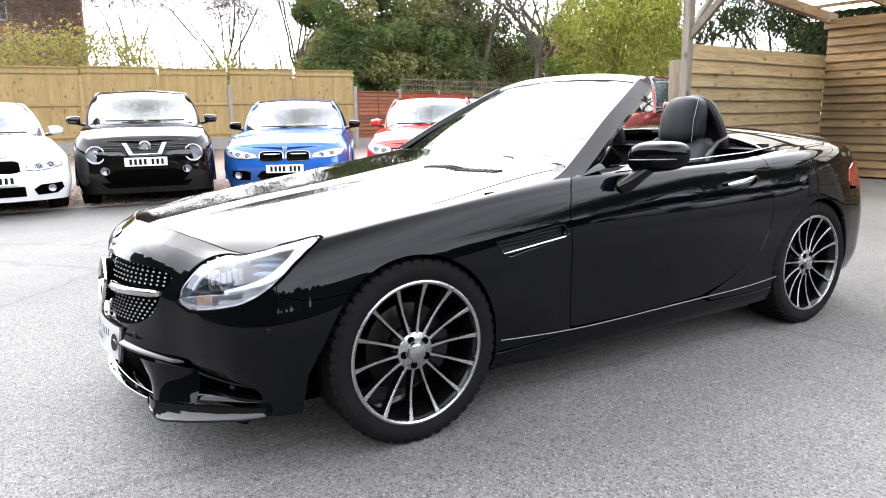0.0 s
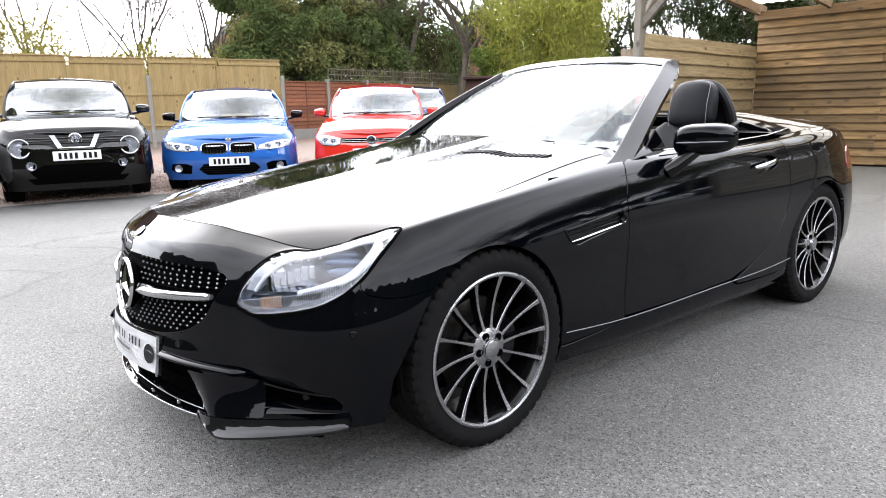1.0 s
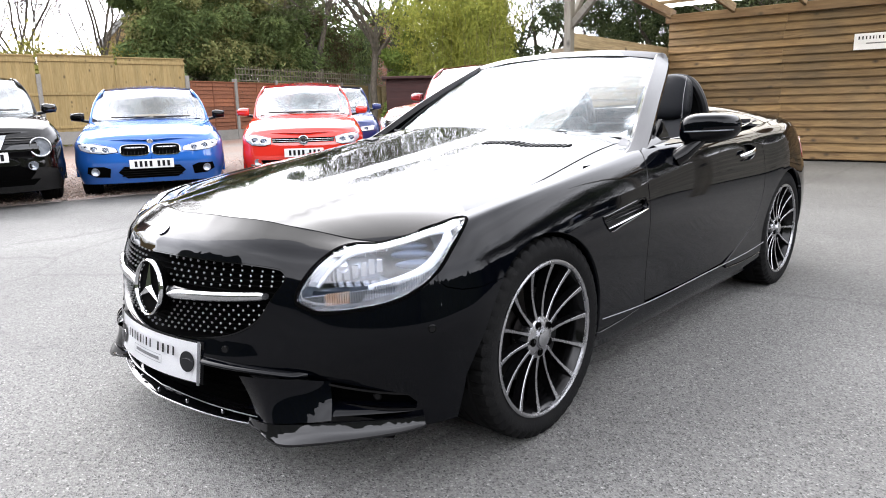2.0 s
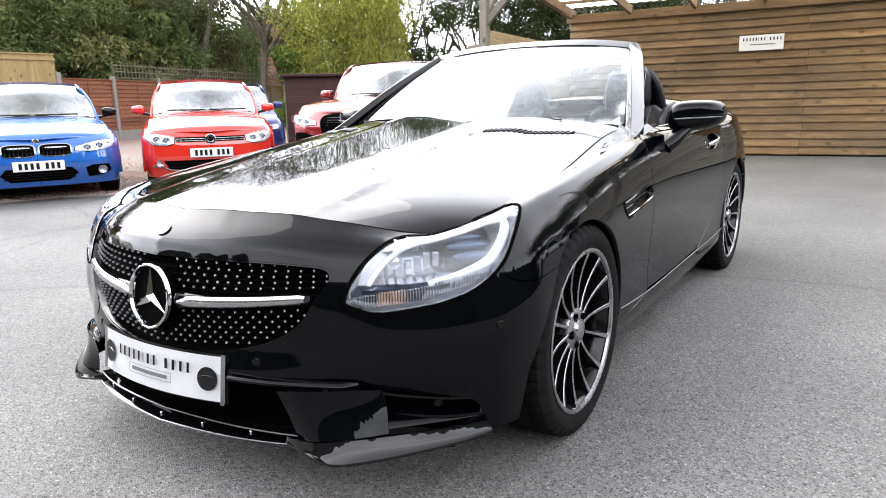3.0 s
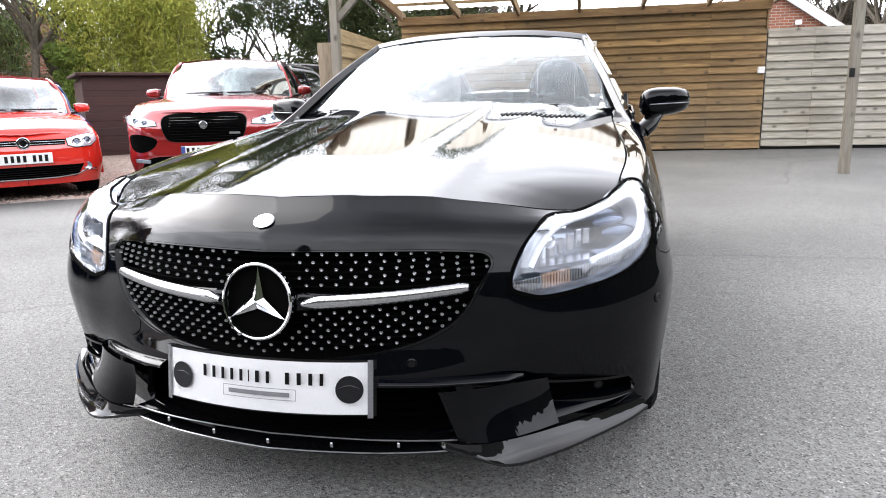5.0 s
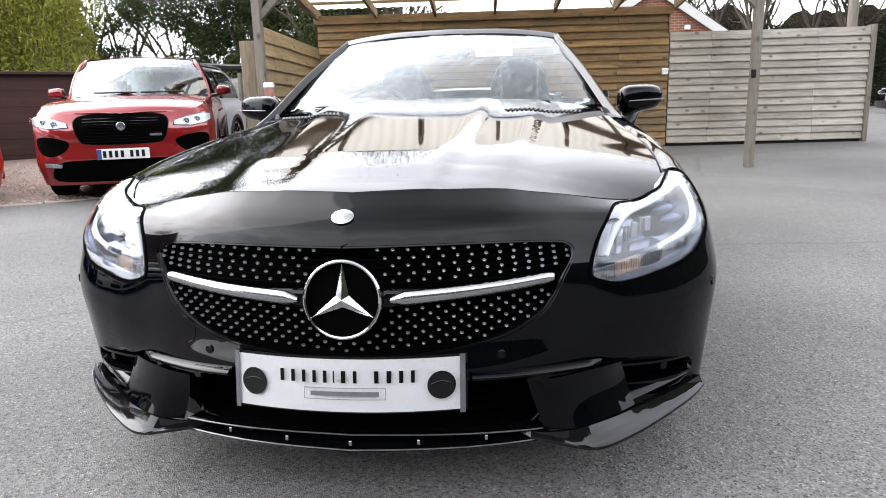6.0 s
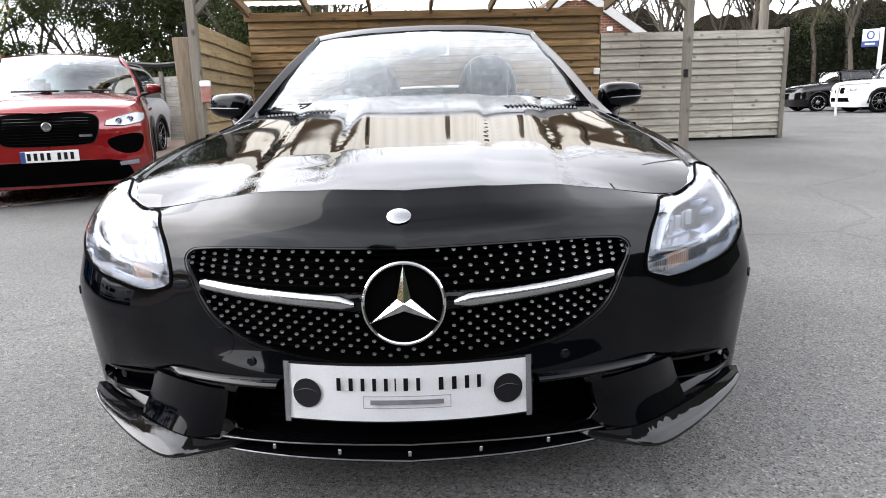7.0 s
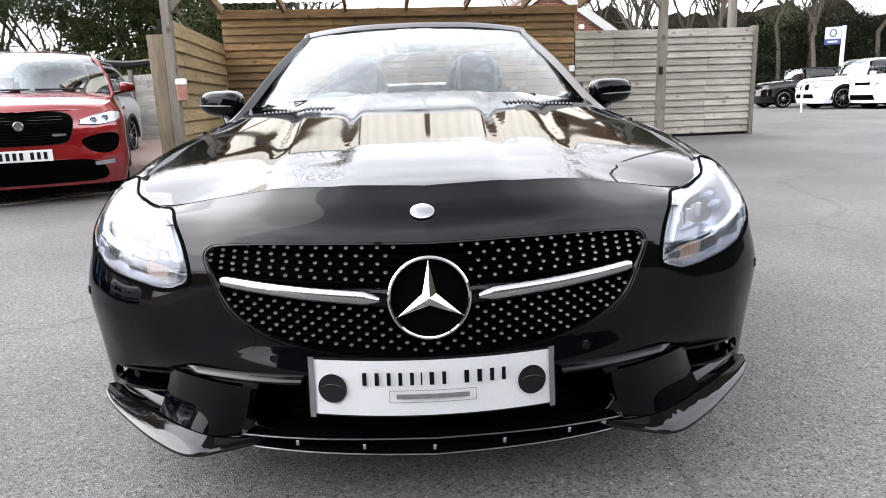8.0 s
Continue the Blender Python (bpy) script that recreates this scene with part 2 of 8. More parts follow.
def tarmac():
    """Worn tarmac: pale and dark chippings in a grey binder, broad stains and a few mended seams."""
    m, n, l, p = nodes_of("tarmac")
    co = n.new("ShaderNodeTexCoord")
    chips, grit, stain, seam = n.new("ShaderNodeTexVoronoi"), n.new("ShaderNodeTexNoise"), n.new("ShaderNodeTexNoise"), n.new("ShaderNodeTexVoronoi")
    chips.inputs["Scale"].default_value = 195
    grit.inputs["Scale"].default_value, grit.inputs["Detail"].default_value = 60, 6
    stain.inputs["Scale"].default_value, stain.inputs["Detail"].default_value = .55, 6
    seam.feature, seam.inputs["Scale"].default_value = "DISTANCE_TO_EDGE", .35
    warp = n.new("ShaderNodeTexNoise")
    warp.inputs["Scale"].default_value, warp.inputs["Detail"].default_value = 3.0, 5
    mixv = n.new("ShaderNodeMix")
    mixv.data_type = "VECTOR"
    mixv.inputs["Factor"].default_value = .16
    for t in (chips, grit, stain, warp):
        l.new(co.outputs["Object"], t.inputs["Vector"])
    l.new(co.outputs["Object"], mixv.inputs["A"])
    l.new(warp.outputs["Color"], mixv.inputs["B"])
    l.new(mixv.outputs["Result"], seam.inputs["Vector"])
    ramp = n.new("ShaderNodeValToRGB")
    e = ramp.color_ramp.elements
    e[0].position, e[0].color = 0, (.026, .0257, .0245, 1)
    e[1].position, e[1].color = 1, (.24, .236, .226, 1)
    for pos, c in ((.2, .084), (.6, .112), (.9, .134), (.97, .155)):
        k = e.new(pos)
        k.color = (c * 1.01, c * .995, c * .955, 1)
    sep = n.new("ShaderNodeSeparateColor")
    l.new(chips.outputs["Color"], sep.inputs["Color"])
    l.new(sep.outputs["Red"], ramp.inputs["Fac"])
    s1 = n.new("ShaderNodeMapRange")
    s1.inputs["From Min"].default_value, s1.inputs["From Max"].default_value = .3, .72
    s1.inputs["To Min"].default_value, s1.inputs["To Max"].default_value = .78, 1.25
    l.new(stain.outputs["Fac"], s1.inputs["Value"])
    s2 = n.new("ShaderNodeMapRange")
    s2.inputs["From Min"].default_value, s2.inputs["From Max"].default_value = .3, .7
    s2.inputs["To Min"].default_value, s2.inputs["To Max"].default_value = .82, 1.18
    l.new(grit.outputs["Fac"], s2.inputs["Value"])
    s3 = n.new("ShaderNodeMapRange")
    s3.inputs["From Min"].default_value, s3.inputs["From Max"].default_value = 0, .008
    s3.inputs["To Min"].default_value, s3.inputs["To Max"].default_value = .75, 1
    l.new(seam.outputs["Distance"], s3.inputs["Value"])
    m1, m2 = n.new("ShaderNodeMath"), n.new("ShaderNodeMath")
    m1.operation = m2.operation = "MULTIPLY"
    l.new(s1.outputs["Result"], m1.inputs[0])
    l.new(s2.outputs["Result"], m1.inputs[1])
    l.new(m1.outputs[0], m2.inputs[0])
    l.new(s3.outputs["Result"], m2.inputs[1])
    hsv = n.new("ShaderNodeHueSaturation")
    l.new(ramp.outputs["Color"], hsv.inputs["Color"])
    l.new(m2.outputs[0], hsv.inputs["Value"])
    l.new(hsv.outputs["Color"], p.inputs["Base Color"])
    p.inputs["Roughness"].default_value, p.inputs["Specular IOR Level"].default_value = .82, .35
    b = n.new("ShaderNodeBump")
    b.inputs["Strength"].default_value, b.inputs["Distance"].default_value = .6, .006
    l.new(chips.outputs["Distance"], b.inputs["Height"])
    l.new(b.outputs["Normal"], p.inputs["Normal"])
    return m


def bricks(name, scale=1.0):
    """Brick for walls far off, in courses of 75 mm."""
    m, n, l, p = nodes_of(name)
    co, br = n.new("ShaderNodeTexCoord"), n.new("ShaderNodeTexBrick")
    mp = n.new("ShaderNodeMapping")
    mp.inputs["Rotation"].default_value = (radians(90), 0, 0)
    br.inputs["Scale"].default_value = 1.0 * scale
    br.inputs["Brick Width"].default_value, br.inputs["Row Height"].default_value, br.inputs["Mortar Size"].default_value = .225, .075, .008
    br.inputs["Color1"].default_value, br.inputs["Color2"].default_value, br.inputs["Mortar"].default_value = (.223, .074, .037, 1), (.155, .056, .031, 1), (.260, .229, .198, 1)
    l.new(co.outputs["Object"], mp.inputs["Vector"])
    l.new(mp.outputs["Vector"], br.inputs["Vector"])
    l.new(br.outputs["Color"], p.inputs["Base Color"])
    p.inputs["Roughness"].default_value = .9
    return m


def leaf(name, base, second, through=.35):
    """Leaves: shaded clump by clump, letting some light through."""
    m, n, l, p = nodes_of(name)
    geo, ramp, big, co = n.new("ShaderNodeNewGeometry"), n.new("ShaderNodeMix"), n.new("ShaderNodeTexNoise"), n.new("ShaderNodeTexCoord")
    ramp.data_type = "RGBA"
    ramp.inputs["A"].default_value, ramp.inputs["B"].default_value = (*base, 1), (*second, 1)
    big.inputs["Scale"].default_value = .9
    l.new(co.outputs["Object"], big.inputs["Vector"])
    mul = n.new("ShaderNodeMath")
    mul.operation = "MULTIPLY_ADD"
    mul.inputs[1].default_value = .6
    sub = n.new("ShaderNodeMapRange")
    sub.inputs["From Min"].default_value, sub.inputs["From Max"].default_value, sub.inputs["To Max"].default_value = .35, .65, .4
    l.new(big.outputs["Fac"], sub.inputs["Value"])
    l.new(geo.outputs["Random Per Island"], mul.inputs[0])
    l.new(sub.outputs["Result"], mul.inputs[2])
    l.new(mul.outputs[0], ramp.inputs["Factor"])
    l.new(ramp.outputs["Result"], p.inputs["Base Color"])
    p.inputs["Roughness"].default_value, p.inputs["Specular IOR Level"].default_value = .6, .22
    tr, mix, out = n.new("ShaderNodeBsdfTranslucent"), n.new("ShaderNodeMixShader"), n["Material Output"]
    l.new(ramp.outputs["Result"], tr.inputs["Color"])
    mix.inputs["Fac"].default_value = through
    l.new(p.outputs[0], mix.inputs[1])
    l.new(tr.outputs[0], mix.inputs[2])
    l.new(mix.outputs[0], out.inputs["Surface"])
    return m


def roof_sheet():
    """Milky plastic roofing that lets the sky glow through."""
    m, n, l, p = nodes_of("milky_roof_sheet")
    co, dirt, tr, mix, out = n.new("ShaderNodeTexCoord"), n.new("ShaderNodeTexNoise"), n.new("ShaderNodeBsdfTranslucent"), n.new("ShaderNodeMixShader"), n["Material Output"]
    dirt.inputs["Scale"].default_value, dirt.inputs["Detail"].default_value = 1.6, 6
    l.new(co.outputs["Object"], dirt.inputs["Vector"])
    ramp = n.new("ShaderNodeMix")
    ramp.data_type = "RGBA"
    ramp.inputs["A"].default_value, ramp.inputs["B"].default_value = (.78, .75, .68, 1), (.60, .55, .44, 1)
    l.new(dirt.outputs["Fac"], ramp.inputs["Factor"])
    l.new(ramp.outputs["Result"], tr.inputs["Color"])
    l.new(ramp.outputs["Result"], p.inputs["Base Color"])
    mix.inputs["Fac"].default_value = .9
    l.new(p.outputs[0], mix.inputs[1])
    l.new(tr.outputs[0], mix.inputs[2])
    l.new(mix.outputs[0], out.inputs["Surface"])
    return m


def timber(name, light, dark, knots=True, weather=.0, axis="x", vary=.16):
    """Sawn boards: long grain along an axis, knots, water stains and a shift from board to board."""
    m, n, l, p = nodes_of(name)
    co, info = n.new("ShaderNodeTexCoord"), n.new("ShaderNodeObjectInfo")
    mp, add, mul = n.new("ShaderNodeMapping"), n.new("ShaderNodeVectorMath"), n.new("ShaderNodeMath")
    mul.operation, mul.inputs[1].default_value = "MULTIPLY", 53.0
    st = {"x": (1.2, 14, 14), "y": (14, 1.2, 14), "z": (14, 14, 1.2)}[axis]
    mp.inputs["Scale"].default_value = st
    l.new(co.outputs["Object"], add.inputs[0])
    l.new(info.outputs["Random"], mul.inputs[0])
    l.new(mul.outputs[0], add.inputs[1])
    l.new(add.outputs[0], mp.inputs["Vector"])
    grain, stain, knot, fine = n.new("ShaderNodeTexNoise"), n.new("ShaderNodeTexNoise"), n.new("ShaderNodeTexVoronoi"), n.new("ShaderNodeTexNoise")
    grain.inputs["Scale"].default_value, grain.inputs["Detail"].default_value, grain.inputs["Distortion"].default_value = 1.6, 6, 1.4
    fine.inputs["Scale"].default_value, fine.inputs["Detail"].default_value = 7, 3
    stain.inputs["Scale"].default_value, stain.inputs["Detail"].default_value = .9, 5
    l.new(mp.outputs["Vector"], grain.inputs["Vector"])
    l.new(mp.outputs["Vector"], fine.inputs["Vector"])
    l.new(co.outputs["Object"], stain.inputs["Vector"])
    km = n.new("ShaderNodeMapping")
    km.inputs["Scale"].default_value = {"x": (4.2, 6.5, 6.5), "y": (6.5, 4.2, 6.5), "z": (6.5, 6.5, 4.2)}[axis]
    l.new(add.outputs[0], km.inputs["Vector"])
    l.new(km.outputs["Vector"], knot.inputs["Vector"])
    knot.inputs["Scale"].default_value = 1.0
    mix = n.new("ShaderNodeMix")
    mix.data_type = "RGBA"
    mix.inputs["A"].default_value, mix.inputs["B"].default_value = (*light, 1), (*dark, 1)
    r1 = n.new("ShaderNodeMapRange")
    r1.inputs["From Min"].default_value, r1.inputs["From Max"].default_value = .36, .72
    l.new(grain.outputs["Fac"], r1.inputs["Value"])
    l.new(r1.outputs["Result"], mix.inputs["Factor"])
    last = mix.outputs["Result"]
    if knots:
        kr = n.new("ShaderNodeMapRange")
        kr.inputs["From Min"].default_value, kr.inputs["From Max"].default_value = .04, .24
        kr.inputs["To Min"].default_value, kr.inputs["To Max"].default_value = .92, 0
        l.new(knot.outputs["Distance"], kr.inputs["Value"])
        pick, some, both = n.new("ShaderNodeSeparateColor"), n.new("ShaderNodeMath"), n.new("ShaderNodeMath")
        some.operation, some.inputs[1].default_value, both.operation = "GREATER_THAN", .50, "MULTIPLY"
        l.new(knot.outputs["Color"], pick.inputs["Color"])
        l.new(pick.outputs["Red"], some.inputs[0])
        l.new(some.outputs[0], both.inputs[0])
        l.new(kr.outputs["Result"], both.inputs[1])
        mk = n.new("ShaderNodeMix")
        mk.data_type = "RGBA"
        mk.inputs["B"].default_value = (*[c * .22 for c in dark], 1)
        l.new(both.outputs[0], mk.inputs["Factor"])
        l.new(last, mk.inputs["A"])
        last = mk.outputs["Result"]
    if weather:
        wr = n.new("ShaderNodeMapRange")
        wr.inputs["From Min"].default_value, wr.inputs["From Max"].default_value, wr.inputs["To Max"].default_value = .42, .7, weather
        l.new(stain.outputs["Fac"], wr.inputs["Value"])
        mw = n.new("ShaderNodeMix")
        mw.data_type = "RGBA"
        mw.inputs["B"].default_value = (.081, .062, .037, 1)
        l.new(wr.outputs["Result"], mw.inputs["Factor"])
        l.new(last, mw.inputs["A"])
        last = mw.outputs["Result"]
    pv = n.new("ShaderNodeMapRange")
    pv.inputs["To Min"].default_value, pv.inputs["To Max"].default_value = 1 - vary, 1 + vary
    l.new(info.outputs["Random"], pv.inputs["Value"])
    fv, mm, hsv = n.new("ShaderNodeMapRange"), n.new("ShaderNodeMath"), n.new("ShaderNodeHueSaturation")
    fv.inputs["To Min"].default_value, fv.inputs["To Max"].default_value = .8, 1.2
    mm.operation = "MULTIPLY"
    l.new(fine.outputs["Fac"], fv.inputs["Value"])
    l.new(fv.outputs["Result"], mm.inputs[0])
    l.new(pv.outputs["Result"], mm.inputs[1])
    l.new(mm.outputs[0], hsv.inputs["Value"])
    l.new(last, hsv.inputs["Color"])
    l.new(hsv.outputs["Color"], p.inputs["Base Color"])
    p.inputs["Roughness"].default_value = .8
    b = n.new("ShaderNodeBump")
    b.inputs["Strength"].default_value, b.inputs["Distance"].default_value = .5, .004
    l.new(fine.outputs["Fac"], b.inputs["Height"])
    l.new(b.outputs["Normal"], p.inputs["Normal"])
    return m


TARMAC = tarmac()
GRAVEL = surface("gravel", (.186, .155, .136), .95, second=(.211, .124, .087), scale=.5, fine=45, bump=.3, amount=.8)
STONES = surface("gravel_stone", (.36, .31, .28), .9, second=(.40, .24, .17), scale=.5, fine=50, bump=.1, vary=.3, island=True, amount=.8)
KERB = surface("kerb_concrete", (.279, .248, .229), .9, second=(.236, .149, .124), scale=2.2, fine=70, bump=.12, amount=.7, vary=.1)
CONCRETE = surface("concrete", (.2028, .1934, .1739), .9, second=(.1357, .1303, .1162), scale=2.5, fine=60, bump=.12)
BOARD = timber("wall_board", (.225, .144, .062), (.095, .053, .021), weather=.75, vary=.26)
GREY_BOARD = timber("weathered_board", (.33, .31, .265), (.20, .185, .152), weather=.4, vary=.16)
POST_WOOD = timber("post_timber", (.140, .128, .105), (.092, .081, .063), weather=.35, axis="z")
BEAM_WOOD = timber("beam_timber", (.1841, .1162, .0554), (.0967, .0554, .0242), weather=.4)
RAFTER_WOOD = timber("rafter_timber", (.1934, .1357, .0725), (.1162, .0725, .0335), weather=.3, axis="y")
FENCE_WOOD = timber("new_fence_board", (.2496, .1833, .0764), (.1872, .1287, .0452), axis="z", vary=.1)
RED_WOOD = timber("red_stained_board", (.1872, .0663, .0281), (.0936, .0296, .0133), axis="y", vary=.3)
SHED_WOOD = timber("dark_brown_board", (.034, .008, .0055), (.019, .005, .0035), knots=False, vary=.12)
GREY_FENCE = timber("grey_fence_board", (.28, .27, .245), (.19, .178, .155), weather=.2, axis="x")
PLANK_WOOD = timber("tan_plank", (.24, .192, .132), (.15, .115, .075), weather=.25, axis="z")
TRELLIS_WOOD = timber("trellis_lath", (.1451, .1256, .0874), (.0874, .0725, .0484), knots=False, axis="z")
BRICK = bricks("red_brick")
WHITE_PAINT = surface("white_gloss_paint", (.4680, .4680, .4524), .4, second=(.3900, .3900, .3666), scale=4)
ROOF_TILE = surface("roof_tile", (.0967, .0577, .0413), .9, second=(.0679, .0437, .0335), scale=3, fine=40, bump=.2)
ROOF_SHEET = roof_sheet()
BARK = surface("bark", (.115, .098, .078), .95, second=(.07, .062, .048), scale=3, fine=30, bump=.25, stretch=(1, 1, .3), spec=.2)
TWIG = surface("twig", (.09, .074, .058), .9, second=(.06, .05, .04), scale=1, fine=10, spec=.2)
CULM = surface("bamboo_cane", (.1451, .1451, .0484), .5, second=(.1739, .1451, .0577), scale=1.5, fine=20)
BAMBOO_DARK = leaf("bamboo_leaf_dark", (.055, .088, .030), (.21, .26, .09))
OLIVE = leaf("olive_leaf", (.13, .145, .05), (.26, .25, .095))
BUSH = leaf("bush_leaf", (.10, .155, .03), (.20, .26, .06))
BAMBOO_LIGHT = leaf("bamboo_leaf_light", (.18, .225, .04), (.43, .42, .085))
EVERGREEN = leaf("evergreen_leaf", (.030, .050, .019), (.120, .140, .055), .35)
IVY = leaf("ivy_leaf", (.036, .064, .021), (.125, .15, .05), .25)
WILLOW = leaf("spring_leaf", (.1975, .1919, .0402), (.2668, .2321, .0692))
BROWN_LEAF = leaf("winter_leaf", (.0601, .0491, .0241), (.1420, .1201, .0546), .25)
THICKET = leaf("bare_thicket", (.0281, .0224, .0150), (.0702, .0562, .0374), .1)
HEDGE = leaf("dark_hedge_leaf", (.0078, .0133, .0055), (.0289, .0335, .0148), .2)
BLUE_PAINT = car_paint("metallic_blue_paint", (.012, .09, .35), .36, .45, 1.8)
RED_PAINT = car_paint("bright_red_paint", (.48, .018, .011), .45, 0, 1.85)
DEEP_RED = car_paint("metallic_red_paint", (.20, .008, .010), .36, .5, 1.85)
WHITE_CAR = car_paint("white_car_paint", (.62, .63, .64), rough=.45)
SILVER_CAR = car_paint("silver_car_paint", (.42, .43, .45), rough=.35, metal=.5)
NAVY_CAR = car_paint("navy_car_paint", (.0156, .0273, .1092), rough=.4, metal=.2)
BLACK_CAR = car_paint("black_brown_car_paint", (.0015, .0013, .0014), .4, 0, 1.52, .0006)
BLUE_PRINT = surface("sign_blue", (.0242, .0484, .1841), .4)
BOX_RED = surface("letterbox_red", (.2660, .0967, .0725), .5, second=(.3143, .2176, .1934), scale=14, amount=.6)

# ---- mesh tools ----


def mesh_of(name, verts, faces, mats, smooth=True, normals=None):
    me = bpy.data.meshes.new(name)
    me.from_pydata([tuple(v) for v in verts], [], faces)
    for m in (mats if isinstance(mats, (list, tuple)) else [mats]):
        me.materials.append(m)
    me.polygons.foreach_set("use_smooth", [smooth] * len(me.polygons))
    me.validate()
    me.update()
    return me


def finish(bm, name, material, smooth=True, sharp=35):
    """A bmesh as mesh data, smooth but for its sharp edges."""
    bmesh.ops.recalc_face_normals(bm, faces=bm.faces)
    for e in bm.edges:
        if len(e.link_faces) != 2 or e.calc_face_angle(0) > radians(sharp):
            e.smooth = False
    for f in bm.faces:
        f.smooth = smooth
    me = bpy.data.meshes.new(name)
    bm.to_mesh(me)
    bm.free()
    me.materials.append(material)
    return me


def part(name, shape, material, parent, label="", at=None, smooth=True, sharp=35):
    """Links a bmesh (or ready mesh data) as one mesh object under a thing or a part."""
    me = finish(shape, name, material, smooth, sharp) if isinstance(shape, bmesh.types.BMesh) else shape
    ob = new(name, me)
    ob.parent = parent
    if at is not None:
        ob.matrix_basis = at
    if label:
        tagged(ob, label)
    return ob


def thing(name, label, category, m=None, group="", kind=""):
    ob = new(name)
    ob.empty_display_size = .1
    ob.matrix_basis = m or Matrix()
    return tagged(ob, label, category, group, kind)


def solid(name, shape, material, label, category, m=None, group="", kind="", smooth=True):
    """A thing that is one mesh."""
    me = finish(shape, name, material, smooth) if isinstance(shape, bmesh.types.BMesh) else shape
    ob = new(name, me)
    ob.matrix_basis = m or Matrix()
    return tagged(ob, label, category, group, kind)


def add_box(bm, lo, hi, bevel=0.0, turn=None, seg=1):
    """A box between two corners, with bevelled edges, turned by a matrix."""
    v = [bm.verts.new((x, y, z)) for x in (lo[0], hi[0]) for y in (lo[1], hi[1]) for z in (lo[2], hi[2])]
    fs = [bm.faces.new([v[i] for i in q]) for q in ((0, 1, 3, 2), (4, 6, 7, 5), (0, 4, 5, 1), (2, 3, 7, 6), (0, 2, 6, 4), (1, 5, 7, 3))]
    if bevel:
        es = list({e for f in fs for e in f.edges})
        r = bmesh.ops.bevel(bm, geom=es, offset=bevel, segments=seg, affect="EDGES", clamp_overlap=True)
        v = list({q for f in r["faces"] for q in f.verts} | {q for q in v if q.is_valid})
    if turn is not None:
        bmesh.ops.transform(bm, matrix=turn, verts=[q for q in v if q.is_valid])
    return bm


def boxed(lo, hi, bevel=0.0, turn=None, seg=1):
    return add_box(bmesh.new(), lo, hi, bevel, turn, seg)


def add_tube(bm, pts, radii, n=10, flat=1.0, closed=False, cap=True):
    """A round bar along points; flat squeezes it across the second axis."""
    pts = [Vector(p) for p in pts]
    radii = radii if isinstance(radii, (list, tuple)) else [radii] * len(pts)
    rings, ref = [], None
    k = len(pts)
    for i, p in enumerate(pts):
        a, b = (pts[(i - 1) % k], pts[(i + 1) % k]) if closed else (pts[max(i - 1, 0)], pts[min(i + 1, k - 1)])
        d = (b - a).normalized()
        if ref is None:
            ref = Vector((0, 0, 1)) if abs(d.z) < .9 else Vector((1, 0, 0))
        u = (ref - d * ref.dot(d)).normalized()
        w = d.cross(u)
        ref = u
        rings.append([bm.verts.new(p + (u * math.cos(2 * math.pi * j / n) * flat + w * math.sin(2 * math.pi * j / n)) * radii[i]) for j in range(n)])
    for i in range(k if closed else k - 1):
        a, b = rings[i], rings[(i + 1) % k]
        for j in range(n):
            bm.faces.new((a[j], a[(j + 1) % n], b[(j + 1) % n], b[j]))
    if cap and not closed:
        bm.faces.new(rings[0][::-1])
        bm.faces.new(rings[-1])
    return bm


def tube(pts, radii, n=10, flat=1.0, closed=False):
    return add_tube(bmesh.new(), pts, radii, n, flat, closed)


def add_lathe(bm, profile, n=48, wobble=None):
    """A profile of (x along the axis, radius) turned about the x axis."""
    rings = []
    for i in range(n):
        a = 2 * math.pi * i / n
        rings.append([bm.verts.new((x, (r + (wobble(i, j) if wobble else 0)) * math.cos(a), (r + (wobble(i, j) if wobble else 0)) * math.sin(a))) for j, (x, r) in enumerate(profile)])
    for i in range(n):
        a, b = rings[i], rings[(i + 1) % n]
        for j in range(len(profile) - 1):
            bm.faces.new((a[j], a[j + 1], b[j + 1], b[j]))
    return bm


def add_grid(bm, f, nu, nv, wrap=False):
    """A sheet f(u, v), u and v from 0 to 1."""
    g = [[bm.verts.new(f(i / nu, j / nv)) for j in range(nv + 1)] for i in range(nu + (0 if wrap else 1))]
    k = len(g)
    for i in range(nu):
        for j in range(nv):
            bm.faces.new((g[i][j], g[(i + 1) % k][j], g[(i + 1) % k][j + 1], g[i][j + 1]))
    return bm


def add_prism(bm, outline, lo, hi, axis="y", bevel=0.0):
    """A flat outline of (a, b) drawn out between lo and hi along an axis."""
    def at(a, b, c):
        return {"x": (c, a, b), "y": (a, c, b), "z": (a, b, c)}[axis]
    A = [bm.verts.new(at(a, b, lo)) for a, b in outline]
    B = [bm.verts.new(at(a, b, hi)) for a, b in outline]
    n = len(A)
    fs = [bm.faces.new(A), bm.faces.new(B[::-1])] + [bm.faces.new((A[i], B[i], B[(i + 1) % n], A[(i + 1) % n])) for i in range(n)]
    if bevel:
        bmesh.ops.bevel(bm, geom=list({e for f in fs for e in f.edges}), offset=bevel, segments=1, affect="EDGES", clamp_overlap=True)
    return bm


